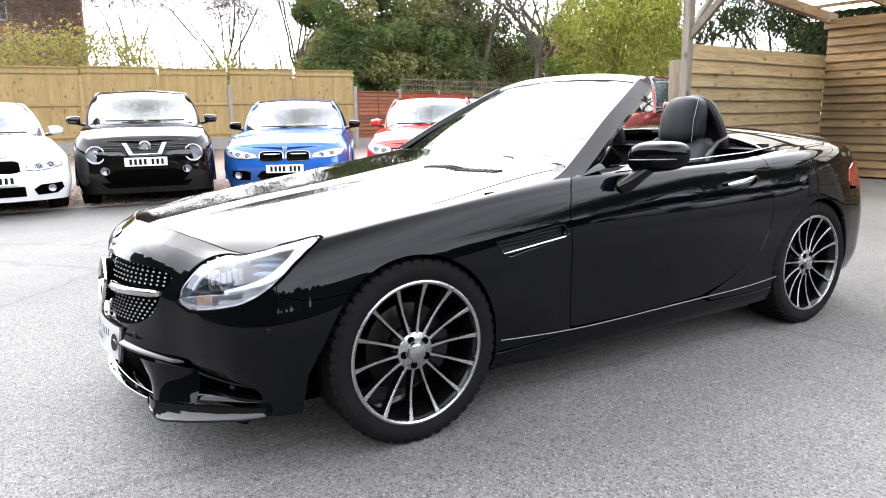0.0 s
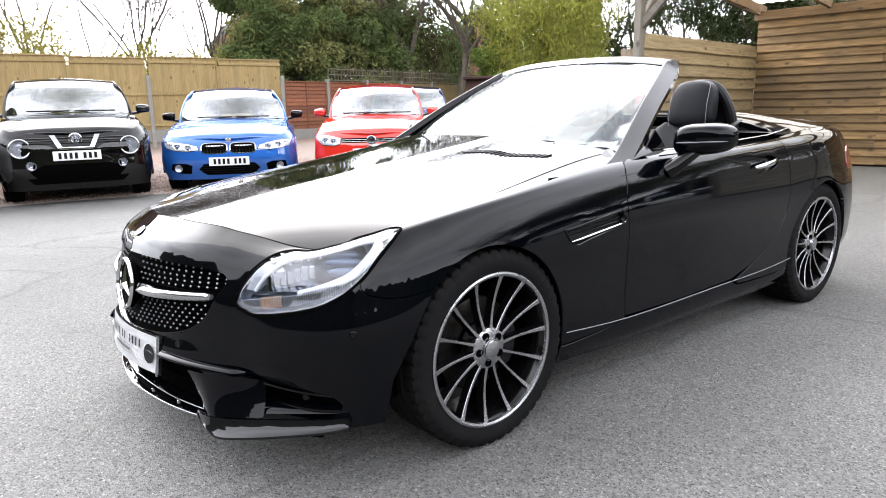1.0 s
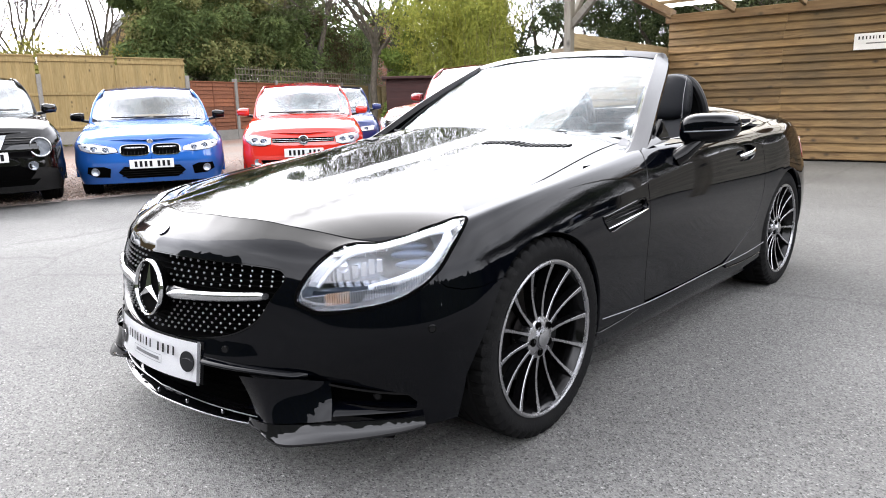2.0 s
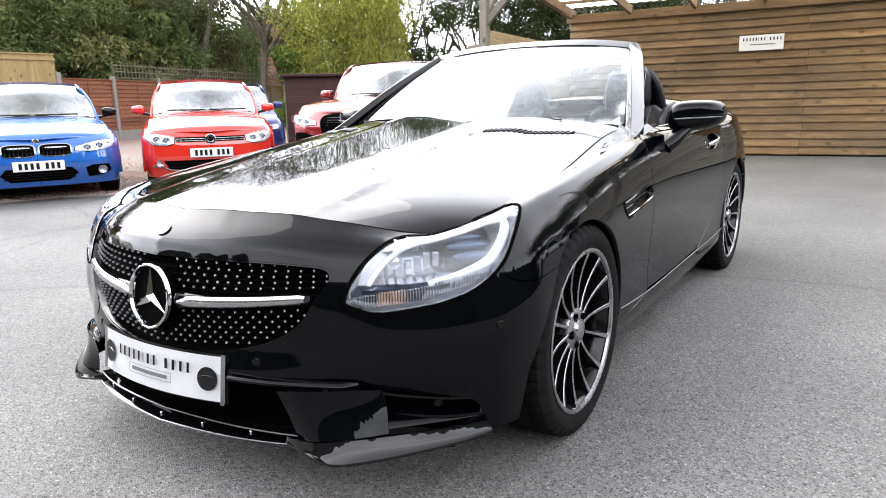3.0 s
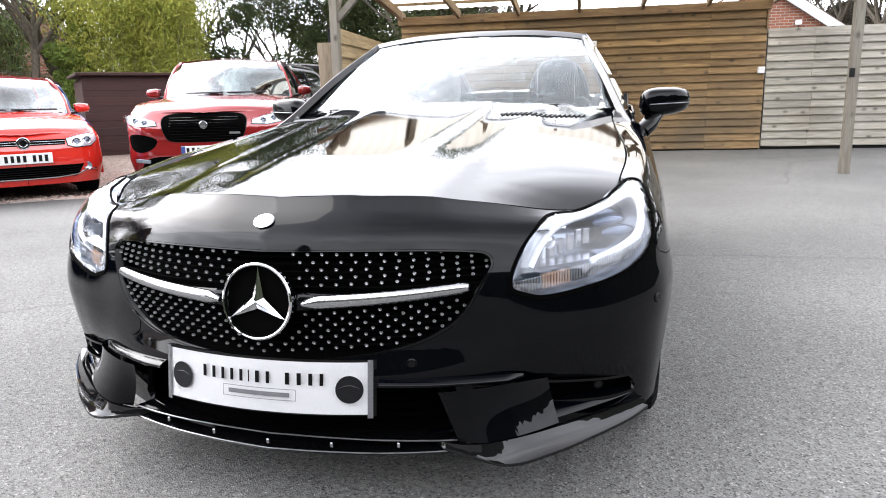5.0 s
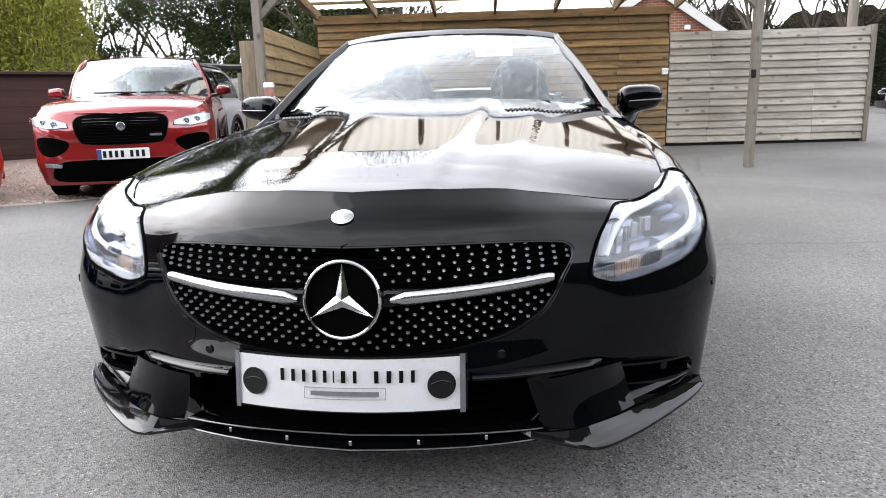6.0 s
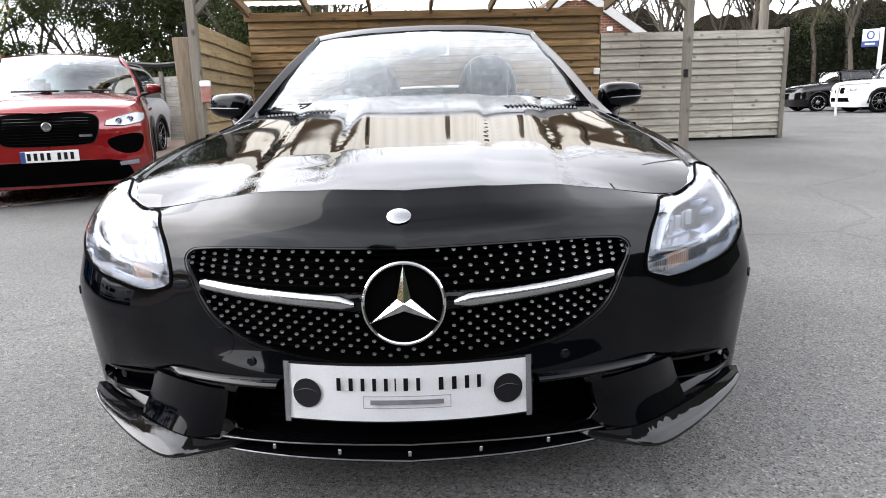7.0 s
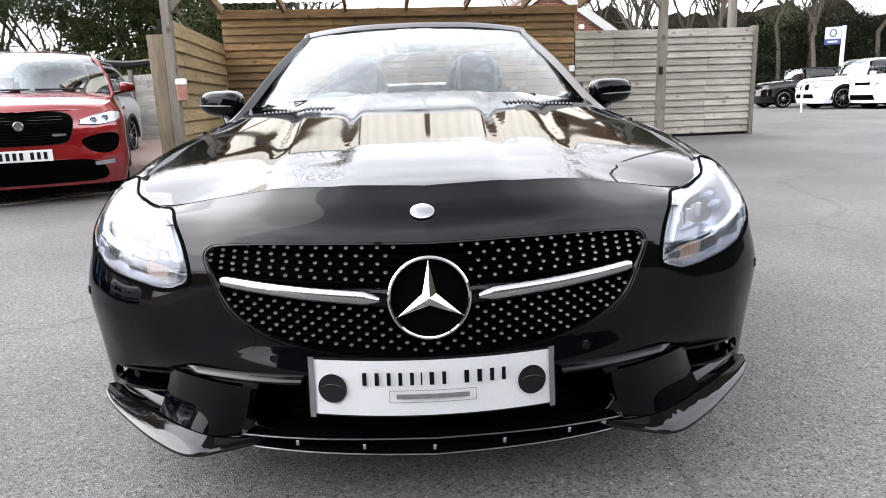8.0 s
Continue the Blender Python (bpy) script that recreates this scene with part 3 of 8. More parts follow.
def rounded(w, h, r, n=5):
    """A rounded rectangle about the origin."""
    out = []
    for cx, cy, a0 in ((w / 2 - r, h / 2 - r, 0), (-w / 2 + r, h / 2 - r, 90), (-w / 2 + r, -h / 2 + r, 180), (w / 2 - r, -h / 2 + r, 270)):
        out += [(cx + r * math.cos(radians(a0 + 90 * i / n)), cy + r * math.sin(radians(a0 + 90 * i / n))) for i in range(n + 1)]
    return out


def inside(p, poly):
    x, y, hit = p[0], p[1], False
    j = len(poly) - 1
    for i in range(len(poly)):
        (xi, yi), (xj, yj) = poly[i], poly[j]
        if (yi > y) != (yj > y) and x < (xj - xi) * (y - yi) / (yj - yi) + xi:
            hit = not hit
        j = i
    return hit


def dense(poly, step, closed=True):
    out = []
    for i in range(len(poly) if closed else len(poly) - 1):
        a, b = Vector(poly[i]), Vector(poly[(i + 1) % len(poly)])
        k = max(1, math.ceil((b - a).length / step))
        out += [tuple(a.lerp(b, j / k)) for j in range(k)]
    return out


def smooth_loop(knots, n=8, closed=True):
    """A rounded line through knots."""
    out, k = [], len(knots)
    for i in range(k if closed else k - 1):
        p = [Vector(knots[(i + d) % k] if closed else knots[min(max(i + d, 0), k - 1)]) for d in (-1, 0, 1, 2)]
        for j in range(n):
            t = j / n
            out.append(tuple(.5 * (2 * p[1] + (p[2] - p[0]) * t + (2 * p[0] - 5 * p[1] + 4 * p[2] - p[3]) * t * t + (3 * p[1] - p[0] - 3 * p[2] + p[3]) * t ** 3)))
    if not closed:
        out.append(tuple(knots[-1]))
    return out


def sheet_panel(name, outline, place, material, holes=(), step=.03, lip=.012, lift=0.0, away=None):
    """A pressed panel on the sheet place(p, q): the outline (and holes) in p, q, with folded edges of depth lip. Its shading follows the sheet."""
    loops = [dense(outline, step)] + [dense(h, step) for h in holes]
    pts, edges = [], []
    for lp in loops:
        b = len(pts)
        pts += [Vector(p) for p in lp]
        edges += [(b + i, b + (i + 1) % len(lp)) for i in range(len(lp))]
    rim = np.array([tuple(p) for p in pts])
    lo, hi = rim.min(0), rim.max(0)
    for i in range(int((hi[0] - lo[0]) / step) + 1):
        for j in range(int((hi[1] - lo[1]) / step) + 1):
            p = (lo[0] + (i + .5 * (j % 2)) * step, lo[1] + j * step)
            if inside(p, loops[0]) and not any(inside(p, h) for h in loops[1:]) and np.min(np.hypot(rim[:, 0] - p[0], rim[:, 1] - p[1])) > step * .55:
                pts.append(Vector(p))
    vs, _, fs, _, _, _ = geometry.delaunay_2d_cdt(pts, edges, [], 0, 1e-6)
    keep = []
    for f in fs:
        c = sum((vs[i] for i in f), Vector((0, 0))) / len(f)
        if inside(c, loops[0]) and not any(inside(c, h) for h in loops[1:]):
            keep.append(list(f))
    e = 1e-3
    co, no = [], []
    for v in vs:
        p, q = v
        n = (place(p + e, q) - place(p - e, q)).cross(place(p, q + e) - place(p, q - e))
        n = n.normalized() if n.length > 1e-12 else Vector((0, 0, 1))
        c = place(p, q)
        a = away(c) if away else Vector((c.x, 0, .4)) if -.3 < c.y < 2.8 else Vector((c.x, (c.y - 1.2), .4))
        n = -n if n.dot(a) < 0 else n
        co.append(c + n * lift)
        no.append(n)
    count = {}
    for f in keep:
        for i in range(3):
            k = (f[i], f[(i + 1) % 3])
            count[k] = count.get(k, 0) + 1
    # wind the faces outward
    for f in keep:
        a, b, c = (co[i] for i in f)
        if (b - a).cross(c - a).dot(no[f[0]]) < 0:
            f.reverse()
    directed = {(f[i], f[(i + 1) % 3]) for f in keep for i in range(3)}
    border = [k for k in directed if (k[1], k[0]) not in directed]
    verts, normals, faces = list(co), list(no), [tuple(f) for f in keep]
    if lip:
        top, low = {}, {}
        for a, b in border:
            for i in (a, b):
                if i not in top:
                    top[i] = len(verts)
                    verts.append(co[i])
                    normals.append(no[i])
                    low[i] = len(verts)
                    verts.append(co[i] - no[i] * lip)
                    normals.append(no[i])
        for a, b in border:
            side = (co[b] - co[a]).cross(no[a])
            for i in (a, b):
                normals[top[i]] = (no[i] * .5 + side.normalized() * .7).normalized() if side.length > 1e-9 else no[i]
                normals[low[i]] = side.normalized() if side.length > 1e-9 else no[i]
            faces.append((top[b], top[a], low[a], low[b]))
    me = bpy.data.meshes.new(name)
    me.from_pydata([tuple(v) for v in verts], [], faces)
    me.materials.append(material)
    me.polygons.foreach_set("use_smooth", [True] * len(me.polygons))
    me.update()
    me.normals_split_custom_set_from_vertices([tuple(n) for n in normals])
    return me


def rise(u, k=1.5):
    return 0 if u < 0 else u * u / (2 * k) if u < k else u - k / 2


def ground_z(x, y):
    """The yard lies level round the roadster and climbs gently behind it."""
    return -.012 + .0155 * rise(min(y, 16) - 3.2) + .006 * rise(min(-x, 18) - 4)
# ---- the roadster's skin: a nose-and-flank sheet F(s, v) and a bonnet sheet G(x, y) ----


def spline(xs, ys):
    """A smooth curve through the knots."""
    xs, ys = np.array(xs, float), np.array(ys, float)
    h = np.diff(xs)
    d = np.diff(ys) / h
    m = np.zeros(len(xs))
    m[0], m[-1] = d[0], d[-1]
    m[1:-1] = (d[:-1] * h[1:] + d[1:] * h[:-1]) / (h[:-1] + h[1:])

    def at(x):
        x = min(max(x, xs[0]), xs[-1])
        i = min(max(int(np.searchsorted(xs, x)) - 1, 0), len(h) - 1)
        u = (x - xs[i]) / h[i]
        return float(ys[i] * (1 + 2 * u) * (1 - u) ** 2 + m[i] * h[i] * u * (1 - u) ** 2
                     + ys[i + 1] * u * u * (3 - 2 * u) - m[i + 1] * h[i] * u * u * (1 - u))
    return at


# plan of the flank from the middle of the nose to the middle of the tail
PLAN_X = [0, .15, .27, .36, .46, .555, .682, .795, .866, .897, .907, .907, .898, .887, .887, .895, .907, .880, .805, .66, .42, 0]
PLAN_Y = [-.860, -.845, -.822, -.792, -.746, -.694, -.630, -.560, -.480, -.385, -.2, 0, .4, .9, 1.5, 2.0, 2.45, 2.8, 3.04, 3.175, 3.25, 3.285]
PLAN_S = [0.0]
for i in range(1, len(PLAN_X)):
    PLAN_S.append(PLAN_S[-1] + math.hypot(PLAN_X[i] - PLAN_X[i - 1], PLAN_Y[i] - PLAN_Y[i - 1]))
plan_x, plan_y, s_of_y = spline(PLAN_S, PLAN_X), spline(PLAN_S, PLAN_Y), spline(PLAN_Y, PLAN_S)
S_TAIL = PLAN_S[-1]

# sections: stations along the flank, and for each level the inset from the plan and the height
STATIONS = [0, .36, .72, .95, s_of_y(0), s_of_y(.78), s_of_y(1.4), s_of_y(2.0), s_of_y(2.43), s_of_y(2.9), PLAN_S[-3], S_TAIL]
INSET = [
    spline(STATIONS, [.03, .03, .03, .02, .03, .055, .055, .05, .04, .04, .04, .04]),
    spline(STATIONS, [.024, .024, .018, .012, .015, .02, .02, .02, .02, .01, .01, .01]),
    spline(STATIONS, [-.010, -.010, -.004, 0, 0, .018, .02, .018, 0, 0, 0, 0]),
    spline(STATIONS, [.008, .006, -.012, -.010, -.002, .008, .01, .006, 0, 0, 0, 0]),
    spline(STATIONS, [.014, .01, .006, .006, .004, 0, 0, 0, 0, .015, .02, .02]),
    spline(STATIONS, [.035, .035, .03, .03, .025, .014, .012, .012, .01, .045, .05, .06]),
    spline(STATIONS, [.065, .065, .068, .080, .066, .06, .04, .045, .05, .095, .10, .12]),
    spline(STATIONS, [.145, .145, .130, .142, .124, .17, .085, .10, .13, .16, .20, .30])]
LEVEL = [
    spline(STATIONS, [.185, .185, .19, .20, .20, .15, .15, .16, .20, .22, .25, .27]),
    spline(STATIONS, [.30, .30, .29, .28, .28, .22, .22, .23, .28, .30, .33, .35]),
    spline(STATIONS, [.352, .352, .356, .38, .40, .36, .36, .37, .40, .42, .45, .47]),
    spline(STATIONS, [.43, .43, .45, .48, .52, .50, .50, .51, .52, .54, .56, .58]),
    spline(STATIONS, [.55, .55, .55, .56, .62, .62, .63, .64, .65, .67, .70, .72]),
    spline(STATIONS, [.635, .635, .62, .64, .71, .75, .76, .77, .78, .80, .82, .85]),
    spline(STATIONS, [.69, .69, .675, .706, .780, .85, .86, .875, .895, .905, .905, .93]),
    spline(STATIONS, [.745, .735, .716, .742, .825, .915, .885, .905, .933, .936, .91, .90])]

# bonnet: height on the centre line, half width and height of its edge
BON_Y = [-.86, -.72, -.55, -.3, 0, .4, .8, 1.0]
bon_mid = spline(BON_Y, [.69, .744, .776, .811, .853, .914, .978, 1.01])
bon_half = spline(BON_Y, [.45, .52, .563, .772, .765, .735, .70, .68])
bon_edge = spline(BON_Y, [.63, .672, .712, .752, .803, .864, .918, .94])


def bonnet_z(x, y):
    w, zm, ze = bon_half(y), bon_mid(y), bon_edge(y)
    a = abs(x) / w
    # a raised middle between two creases that fade out towards the nose
    r = abs(x) - (.185 + .05 * (y + .7))
    lift = .010 / (1 + math.exp(min(r / .011, 40))) * min(max((y + .80) / .35, 0), 1)
    dome = abs(x) - (.37 + .07 * (y + .7))
    lift += .013 / (1 + math.exp(min(dome / .013, 40))) * min(max((y + .78) / .45, 0), 1)
    return zm - .013 * min(max((y + .80) / .35, 0), 1) - (zm - ze) * a ** 3.2 + lift


def plan_normal(s):
    e = 1e-3
    a, b = max(s - e, 0), min(s + e, S_TAIL)
    dx, dy = plan_x(b) - plan_x(a), plan_y(b) - plan_y(a)
    k = math.hypot(dx, dy)
    return (-dy / k, dx / k)


SECTIONS = {}


def section(s):
    key = round(s, 4)
    if key not in SECTIONS:
        nx, ny = plan_normal(s)
        d, z = [f(s) for f in INSET], [f(s) for f in LEVEL]
        if s < STATIONS[5]:
            z[7] = bonnet_z(plan_x(s) + nx * d[7], plan_y(s) + ny * d[7])
            z[7] = max(z[7], z[6] + .012)
        SECTIONS[key] = (nx, ny, spline(range(8), d), spline(range(8), z))
    return SECTIONS[key]


def flank(s, v, out=0.0):
    """A place on the nose-and-flank sheet: v 0 at the sill to 7 at the bonnet's edge; s below 0 is the other side."""
    side = -1 if s < 0 else 1
    nx, ny, d, z = section(abs(s))
    i = d(v)
    return Vector((side * (plan_x(abs(s)) + nx * i), plan_y(abs(s)) + ny * i, z(v)))


def v_at(s, h):
    """The v at which the flank has the height h."""
    z = section(abs(s))[3]
    lo, hi = 0.0, 7.0
    for _ in range(30):
        mid = (lo + hi) / 2
        lo, hi = (mid, hi) if z(mid) < h else (lo, mid)
    return (lo + hi) / 2


def skin(s, h):
    return flank(s, v_at(s, h))

# ---- the black roadster ----
VQ = .09  # metres of height for one step of v, to keep the panel cells even


def on_flank(side):
    return lambda p, q: flank(side * max(p, 0) if side < 0 or side > 0 else p, min(max(q / VQ, 0), 7)) if side else flank(p, min(max(q / VQ, 0), 7))


def sv(s, v):
    return (s, v * VQ)


def sh(s, h):
    return (s, v_at(s, h) * VQ)


ARCH = .346


def arch(y0, a0, a1, n=22):
    """Points of a wheel arch, from the angle a0 to a1 (0: rearward, 180: forward)."""
    out = []
    for i in range(n + 1):
        a = radians(a0 + (a1 - a0) * i / n)
        out.append(sh(s_of_y(y0 + ARCH * math.cos(a)), .318 + ARCH * math.sin(a)))
    return out


HEADLAMP = smooth_loop([sv(.574, 4.0), sv(.615, 3.74), sv(.67, 3.66), sv(.79, 3.82), sv(.89, 4.12), sv(.985, 4.72), sv(1.06, 5.38),
                        sv(1.135, 5.9), sv(1.172, 6.3), sv(1.155, 6.78), sv(1.06, 6.95), sv(.93, 6.97), sv(.81, 6.96), sv(.712, 6.72), sv(.648, 5.85), sv(.60, 4.9)], 5)
GRILLE_HALF = [sv(0, 5.12), sv(.2, 5.12), sv(.36, 5.1), sv(.50, 5.07), sv(.533, 4.98), sv(.545, 4.78), sv(.54, 4.5), sv(.515, 4.1), sv(.47, 3.5), sv(.41, 3.17), sv(.33, 2.93), sv(.2, 2.72), sv(0, 2.55)]
GRILLE = smooth_loop(GRILLE_HALF + [(-a, b) for a, b in GRILLE_HALF[-2:0:-1]], 3)
INTAKE_HALF = [sh(0, .335), sh(.30, .335), sh(.37, .332), sh(.405, .32), sh(.44, .27), sh(.46, .225), sh(.44, .205), sh(.3, .203), sh(0, .205)]
INTAKE = INTAKE_HALF + [(-a, b) for a, b in INTAKE_HALF[-2:0:-1]]
INLET = [sh(.585, .318), sh(.70, .318), sh(.80, .308), sh(.885, .297), sh(.915, .27), sh(.91, .245), sh(.87, .225), sh(.80, .215), sh(.70, .213), sh(.63, .225)]
SHUT = [sh(1.197, .569), sv(1.12, 3.87), sv(1.058, 4.02), sv(1.01, 4.25), sv(.985, 4.5)]
DOOR_FRONT = [sv(2.185, 1.42), sv(2.172, 3.2), sv(2.166, 4.94), sv(2.20, 5.8), sv(2.235, 6.25)]
DOOR_REAR = [sv(3.0, 1.42), sv(3.167, 1.67), sv(3.32, 2.05), sv(3.417, 2.5), sv(3.46, 3.1), sv(3.478, 3.8), sv(3.475, 4.85), sv(3.458, 6.1), sv(3.45, 6.85)]


def shrink(poly, d):
    """Draws a closed outline in by d."""
    area = sum(poly[i - 1][0] * poly[i][1] - poly[i][0] * poly[i - 1][1] for i in range(len(poly)))
    sgn, out = (1 if area > 0 else -1), []
    for i in range(len(poly)):
        a, b, c = Vector(poly[i - 1]), Vector(poly[i]), Vector(poly[(i + 1) % len(poly)])
        n = Vector((0, 0))
        for e in ((b - a), (c - b)):
            if e.length > 1e-9:
                n += Vector((-e.y, e.x)).normalized() * sgn
        out.append(tuple(b + n.normalized() * d) if n.length > 1e-6 else tuple(b))
    return out


def roadster():
    car = thing("roadster", "glossy black two-seat roadster with its roof down on the tarmac", "car")
    lamp_low = [p for p in HEADLAMP]
    # front bumper: the whole nose up to the bonnet's edge, with the lamp bays, grille and inlets cut out
    low = min(range(len(lamp_low)), key=lambda i: abs(lamp_low[i][0] - .985) + abs(lamp_low[i][1] - 4.72 * VQ))
    tip = min(range(len(lamp_low)), key=lambda i: abs(lamp_low[i][0] - .81) + abs(lamp_low[i][1] - 6.96 * VQ))
    bay = [lamp_low[i % len(lamp_low)] for i in range(low, tip - len(lamp_low) - 1, -1)]
    s_arch = s_of_y(-ARCH)
    half = [sv(0, 0), sv(.3, 0), sv(.6, 0), sv(.9, 0), sv(s_of_y(-.41), 0), sh(s_of_y(-.40), .25), sh(s_of_y(-.385), .33)] + arch(0, 158, 132, 6) + SHUT[1:] + bay + [sv(.805, 7), sv(.66, 7), sv(.5, 7), sv(.25, 7), sv(0, 7)]
    outline = half + [(-a, b) for a, b in half[-2:0:-1]]
    bumper = part("front_bumper", sheet_panel("front_bumper", outline, on_flank(0), BLACK_PAINT,
                  [GRILLE, INTAKE, INLET, [(-a, b) for a, b in INLET]], .028, .02), None, car)
    # bonnet
    edge = []
    for i in range(41):
        s = 2.28 * i / 40
        p = flank(s, 7)
        edge.append((p.x, p.y))
    cowl = [(.62, .80), (.45, .70), (.25, .655), (0, .64)]
    front_half = edge + cowl
    bonnet_outline = shrink(front_half[1:-1] + [(0, .64)] + [(-a, b) for a, b in front_half[-2:0:-1]] + [(0, edge[0][1])], .004)
    vent_cut = [[(sx * a, b) for a, b in [(.32, .385), (.48, .45), (.63, .545), (.615, .585), (.47, .495), (.315, .425)]] for sx in (1, -1)]
    bonnet = part("bonnet", sheet_panel("bonnet", bonnet_outline, lambda x, y: Vector((x, y, bonnet_z(x, y))), BLACK_PAINT, vent_cut, .03, .015,
                  away=lambda c: Vector((0, 0, 1))), None, car)
    for sx in (1, -1):
        vent = bmesh.new()
        for i in range(17):
            u = i / 16
            x, y = .335 + .275 * u, .395 + .15 * u + .012 * math.sin(math.pi * u) * -1
            z = bonnet_z(x, y + .02)
            add_box(vent, (-.004, -.026, -.012), (.004, .026, .003), .001, Matrix.Translation((sx * x, y + .012, z)) @ pose(0, 0, 0, 8, 0, sx * -12))
        part("bonnet_vent", vent, SATIN_BLACK, bonnet, "black slatted bonnet vent")
        well = bmesh.new()
        add_grid(well, lambda u, v: (sx * (.30 + .34 * u), .37 + .16 * u + .07 * v, bonnet_z(.30 + .34 * u, .37 + .16 * u + .07 * v) - .02), 8, 2)
        part("vent_tray", well, DEEP_BLACK, bonnet)
    badge = bmesh.new()
    add_lathe(badge, [(-.004, .0005), (-.004, .026), (.002, .028), (.005, .024), (.006, .0005)], 32)
    nose = flank(0, 6.2)
    part("bonnet_badge", badge, SATIN_SILVER, bumper, "round silver bonnet badge", Matrix.Translation(nose + Vector((0, -.001, .001))) @ pose(0, 0, 0, 0, 52, 90) @ Matrix.Diagonal((-.45, .92, .76, 1)))
    # flanks
    for side in (1, -1):
        at = on_flank(side)
        end = min(range(len(lamp_low)), key=lambda i: abs(lamp_low[i][0] - 1.155) + abs(lamp_low[i][1] - 6.78 * VQ))
        back = [lamp_low[i] for i in range(low, end + 1)]
        fender = arch(0, 132, 0, 26) + [sh(s_of_y(ARCH), .25), sh(2.185, .262)] + DOOR_FRONT + [sv(2.27, 7), sv(2.0, 7), sv(1.7, 7), sv(1.4, 7), sv(1.165, 7)] + back[::-1] + SHUT[:0:-1]
        vent_hole = [sh(1.80, .665), sh(1.84, .672), sh(2.10, .70), sh(2.135, .685), sh(2.135, .655), sh(1.93, .622), sh(1.85, .612)]
        wing = part("front_wing", sheet_panel("front_wing", shrink(fender, .003), at, BLACK_PAINT, [vent_hole], .03, .02), None, car)
        well = sheet_panel("vent_recess", shrink(vent_hole, -.012), at, SATIN_BLACK, (), .03, 0, -.02)
        part("vent_recess", well, None, wing)
        bars = bmesh.new()
        for k in range(4):
            pts = [flank(side * (1.83 + .29 * u), v_at(1.83, .645 + .012 * k + .02 * u)) + Vector((-side * .012, 0, 0)) for u in (0, .5, 1)]
            add_tube(bars, pts, .003, 6)
        part("vent_slat", bars, GLOSS_BLACK, wing)
        strip = bmesh.new()
        add_tube(strip, [flank(side * (1.825 + .31 * u), v_at(1.825 + .31 * u, .627 + .031 * u)) + Vector((side * .004, 0, 0)) for u in (0, .1, .4, .7, .95, 1)], [.003, .008, .009, .009, .008, .004], 8, .5)
        part("vent_strip", strip, CHROME, wing, "chrome vent strip")
        rim_ = bmesh.new()
        add_tube(rim_, [flank(side * a, b / VQ) + Vector((side * .002, 0, 0)) for a, b in smooth_loop(vent_hole, 3)], .0022, 6, closed=True)
        part("vent_rim", rim_, FRAME_GLOSS, wing)
        door_outline = [sv(2.185, 1.42), sv(2.6, 1.38), sv(2.85, 1.39)] + DOOR_REAR + [sv(3.2, 6.95), sv(2.9, 6.95), sv(2.6, 6.95), sv(2.40, 6.8)] + DOOR_FRONT[:0:-1]
        cup = smooth_loop([sh(3.10, .79), sh(3.16, .825), sh(3.27, .835), sh(3.36, .82), sh(3.37, .79), sh(3.30, .765), sh(3.19, .757), sh(3.12, .765)], 3)
        door = part("door", sheet_panel("door", shrink(door_outline, .003), at, BLACK_PAINT, [cup], .035, .02), None, car)
        bowl = sheet_panel("handle_recess", shrink(cup, -.006), at, BLACK_PAINT, (), .03, 0, -.024)
        part("handle_recess", bowl, None, door)
        grip = bmesh.new()
        add_tube(grip, [flank(side * (3.135 + .21 * u), v_at(3.2, .786 + .022 * u)) + Vector((side * (.006 + .022 * math.sin(math.pi * u)), 0, 0)) for u in (0, .15, .35, .5, .65, .85, 1)], [.005, .008, .009, .009, .009, .008, .005], 10, 1.3)
        part("handle", grip, CHROME, door, "chrome door handle")
        sill = [sh(s_of_y(ARCH), .16), sh(2.6, .152), sh(s_of_y(2.43 - ARCH), .17), sh(s_of_y(2.43 - ARCH), .241), sh(3.06, .241), sv(3.0, 1.36), sv(2.6, 1.32), sv(2.185, 1.35), sh(s_of_y(ARCH), .243)]
        part("sill", sheet_panel("sill", shrink(sill, .001), at, BLACK_PAINT, (), .035, .02), None, car)
        # rear quarter, tail lamp and rear bumper
        lamp = [sh(4.24, .70), sh(4.225, .745), sh(4.26, .795), sh(4.36, .825), sh(4.52, .83), sh(4.66, .815), sh(4.66, .70), sh(4.42, .69)]
        quarter = [sh(s_of_y(2.43 - ARCH), .245)] + arch(2.43, 180, 40, 26) + [sh(4.165, .60), sh(4.24, .70)] + lamp[1:5] + [sh(4.62, .835), sv(4.6, 7), sv(4.3, 7), sv(3.9, 7), sv(3.6, 7)] + [sv(3.456, 6.85)] + DOOR_REAR[-2:0:-1] + [sv(3.06, 1.42), sh(3.06, .245)]
        part("rear_quarter", sheet_panel("rear_quarter", shrink(quarter, .002), at, BLACK_PAINT, (), .035, .02), None, car)
        part("tail_lamp", sheet_panel("tail_lamp", shrink(lamp, .003), at, RED_LENS, (), .03, .02, .003), None, car, "red tail lamp lens")
        # mirror
        head = bmesh.new()
        cx, cy, cz = side * .935, 1.15, .948

        def shell(u, v):
            a, b = 2 * math.pi * u, math.pi * v
            ex = abs(math.cos(a)) ** .62 * (1 if math.cos(a) > 0 else -1)
            ez = abs(math.sin(a)) ** .7 * (1 if math.sin(a) > 0 else -1)
            r = math.sin(b) ** .45
            depth = -.085 * math.cos(b) if v < .5 else -.03 * math.cos(b)
            taper = 1 - .12 * ex
            return (cx + side * (.111 * ex * r), cy + depth + .035 * ex * r, cz + .063 * ez * r * taper + .008 * ex - .006)
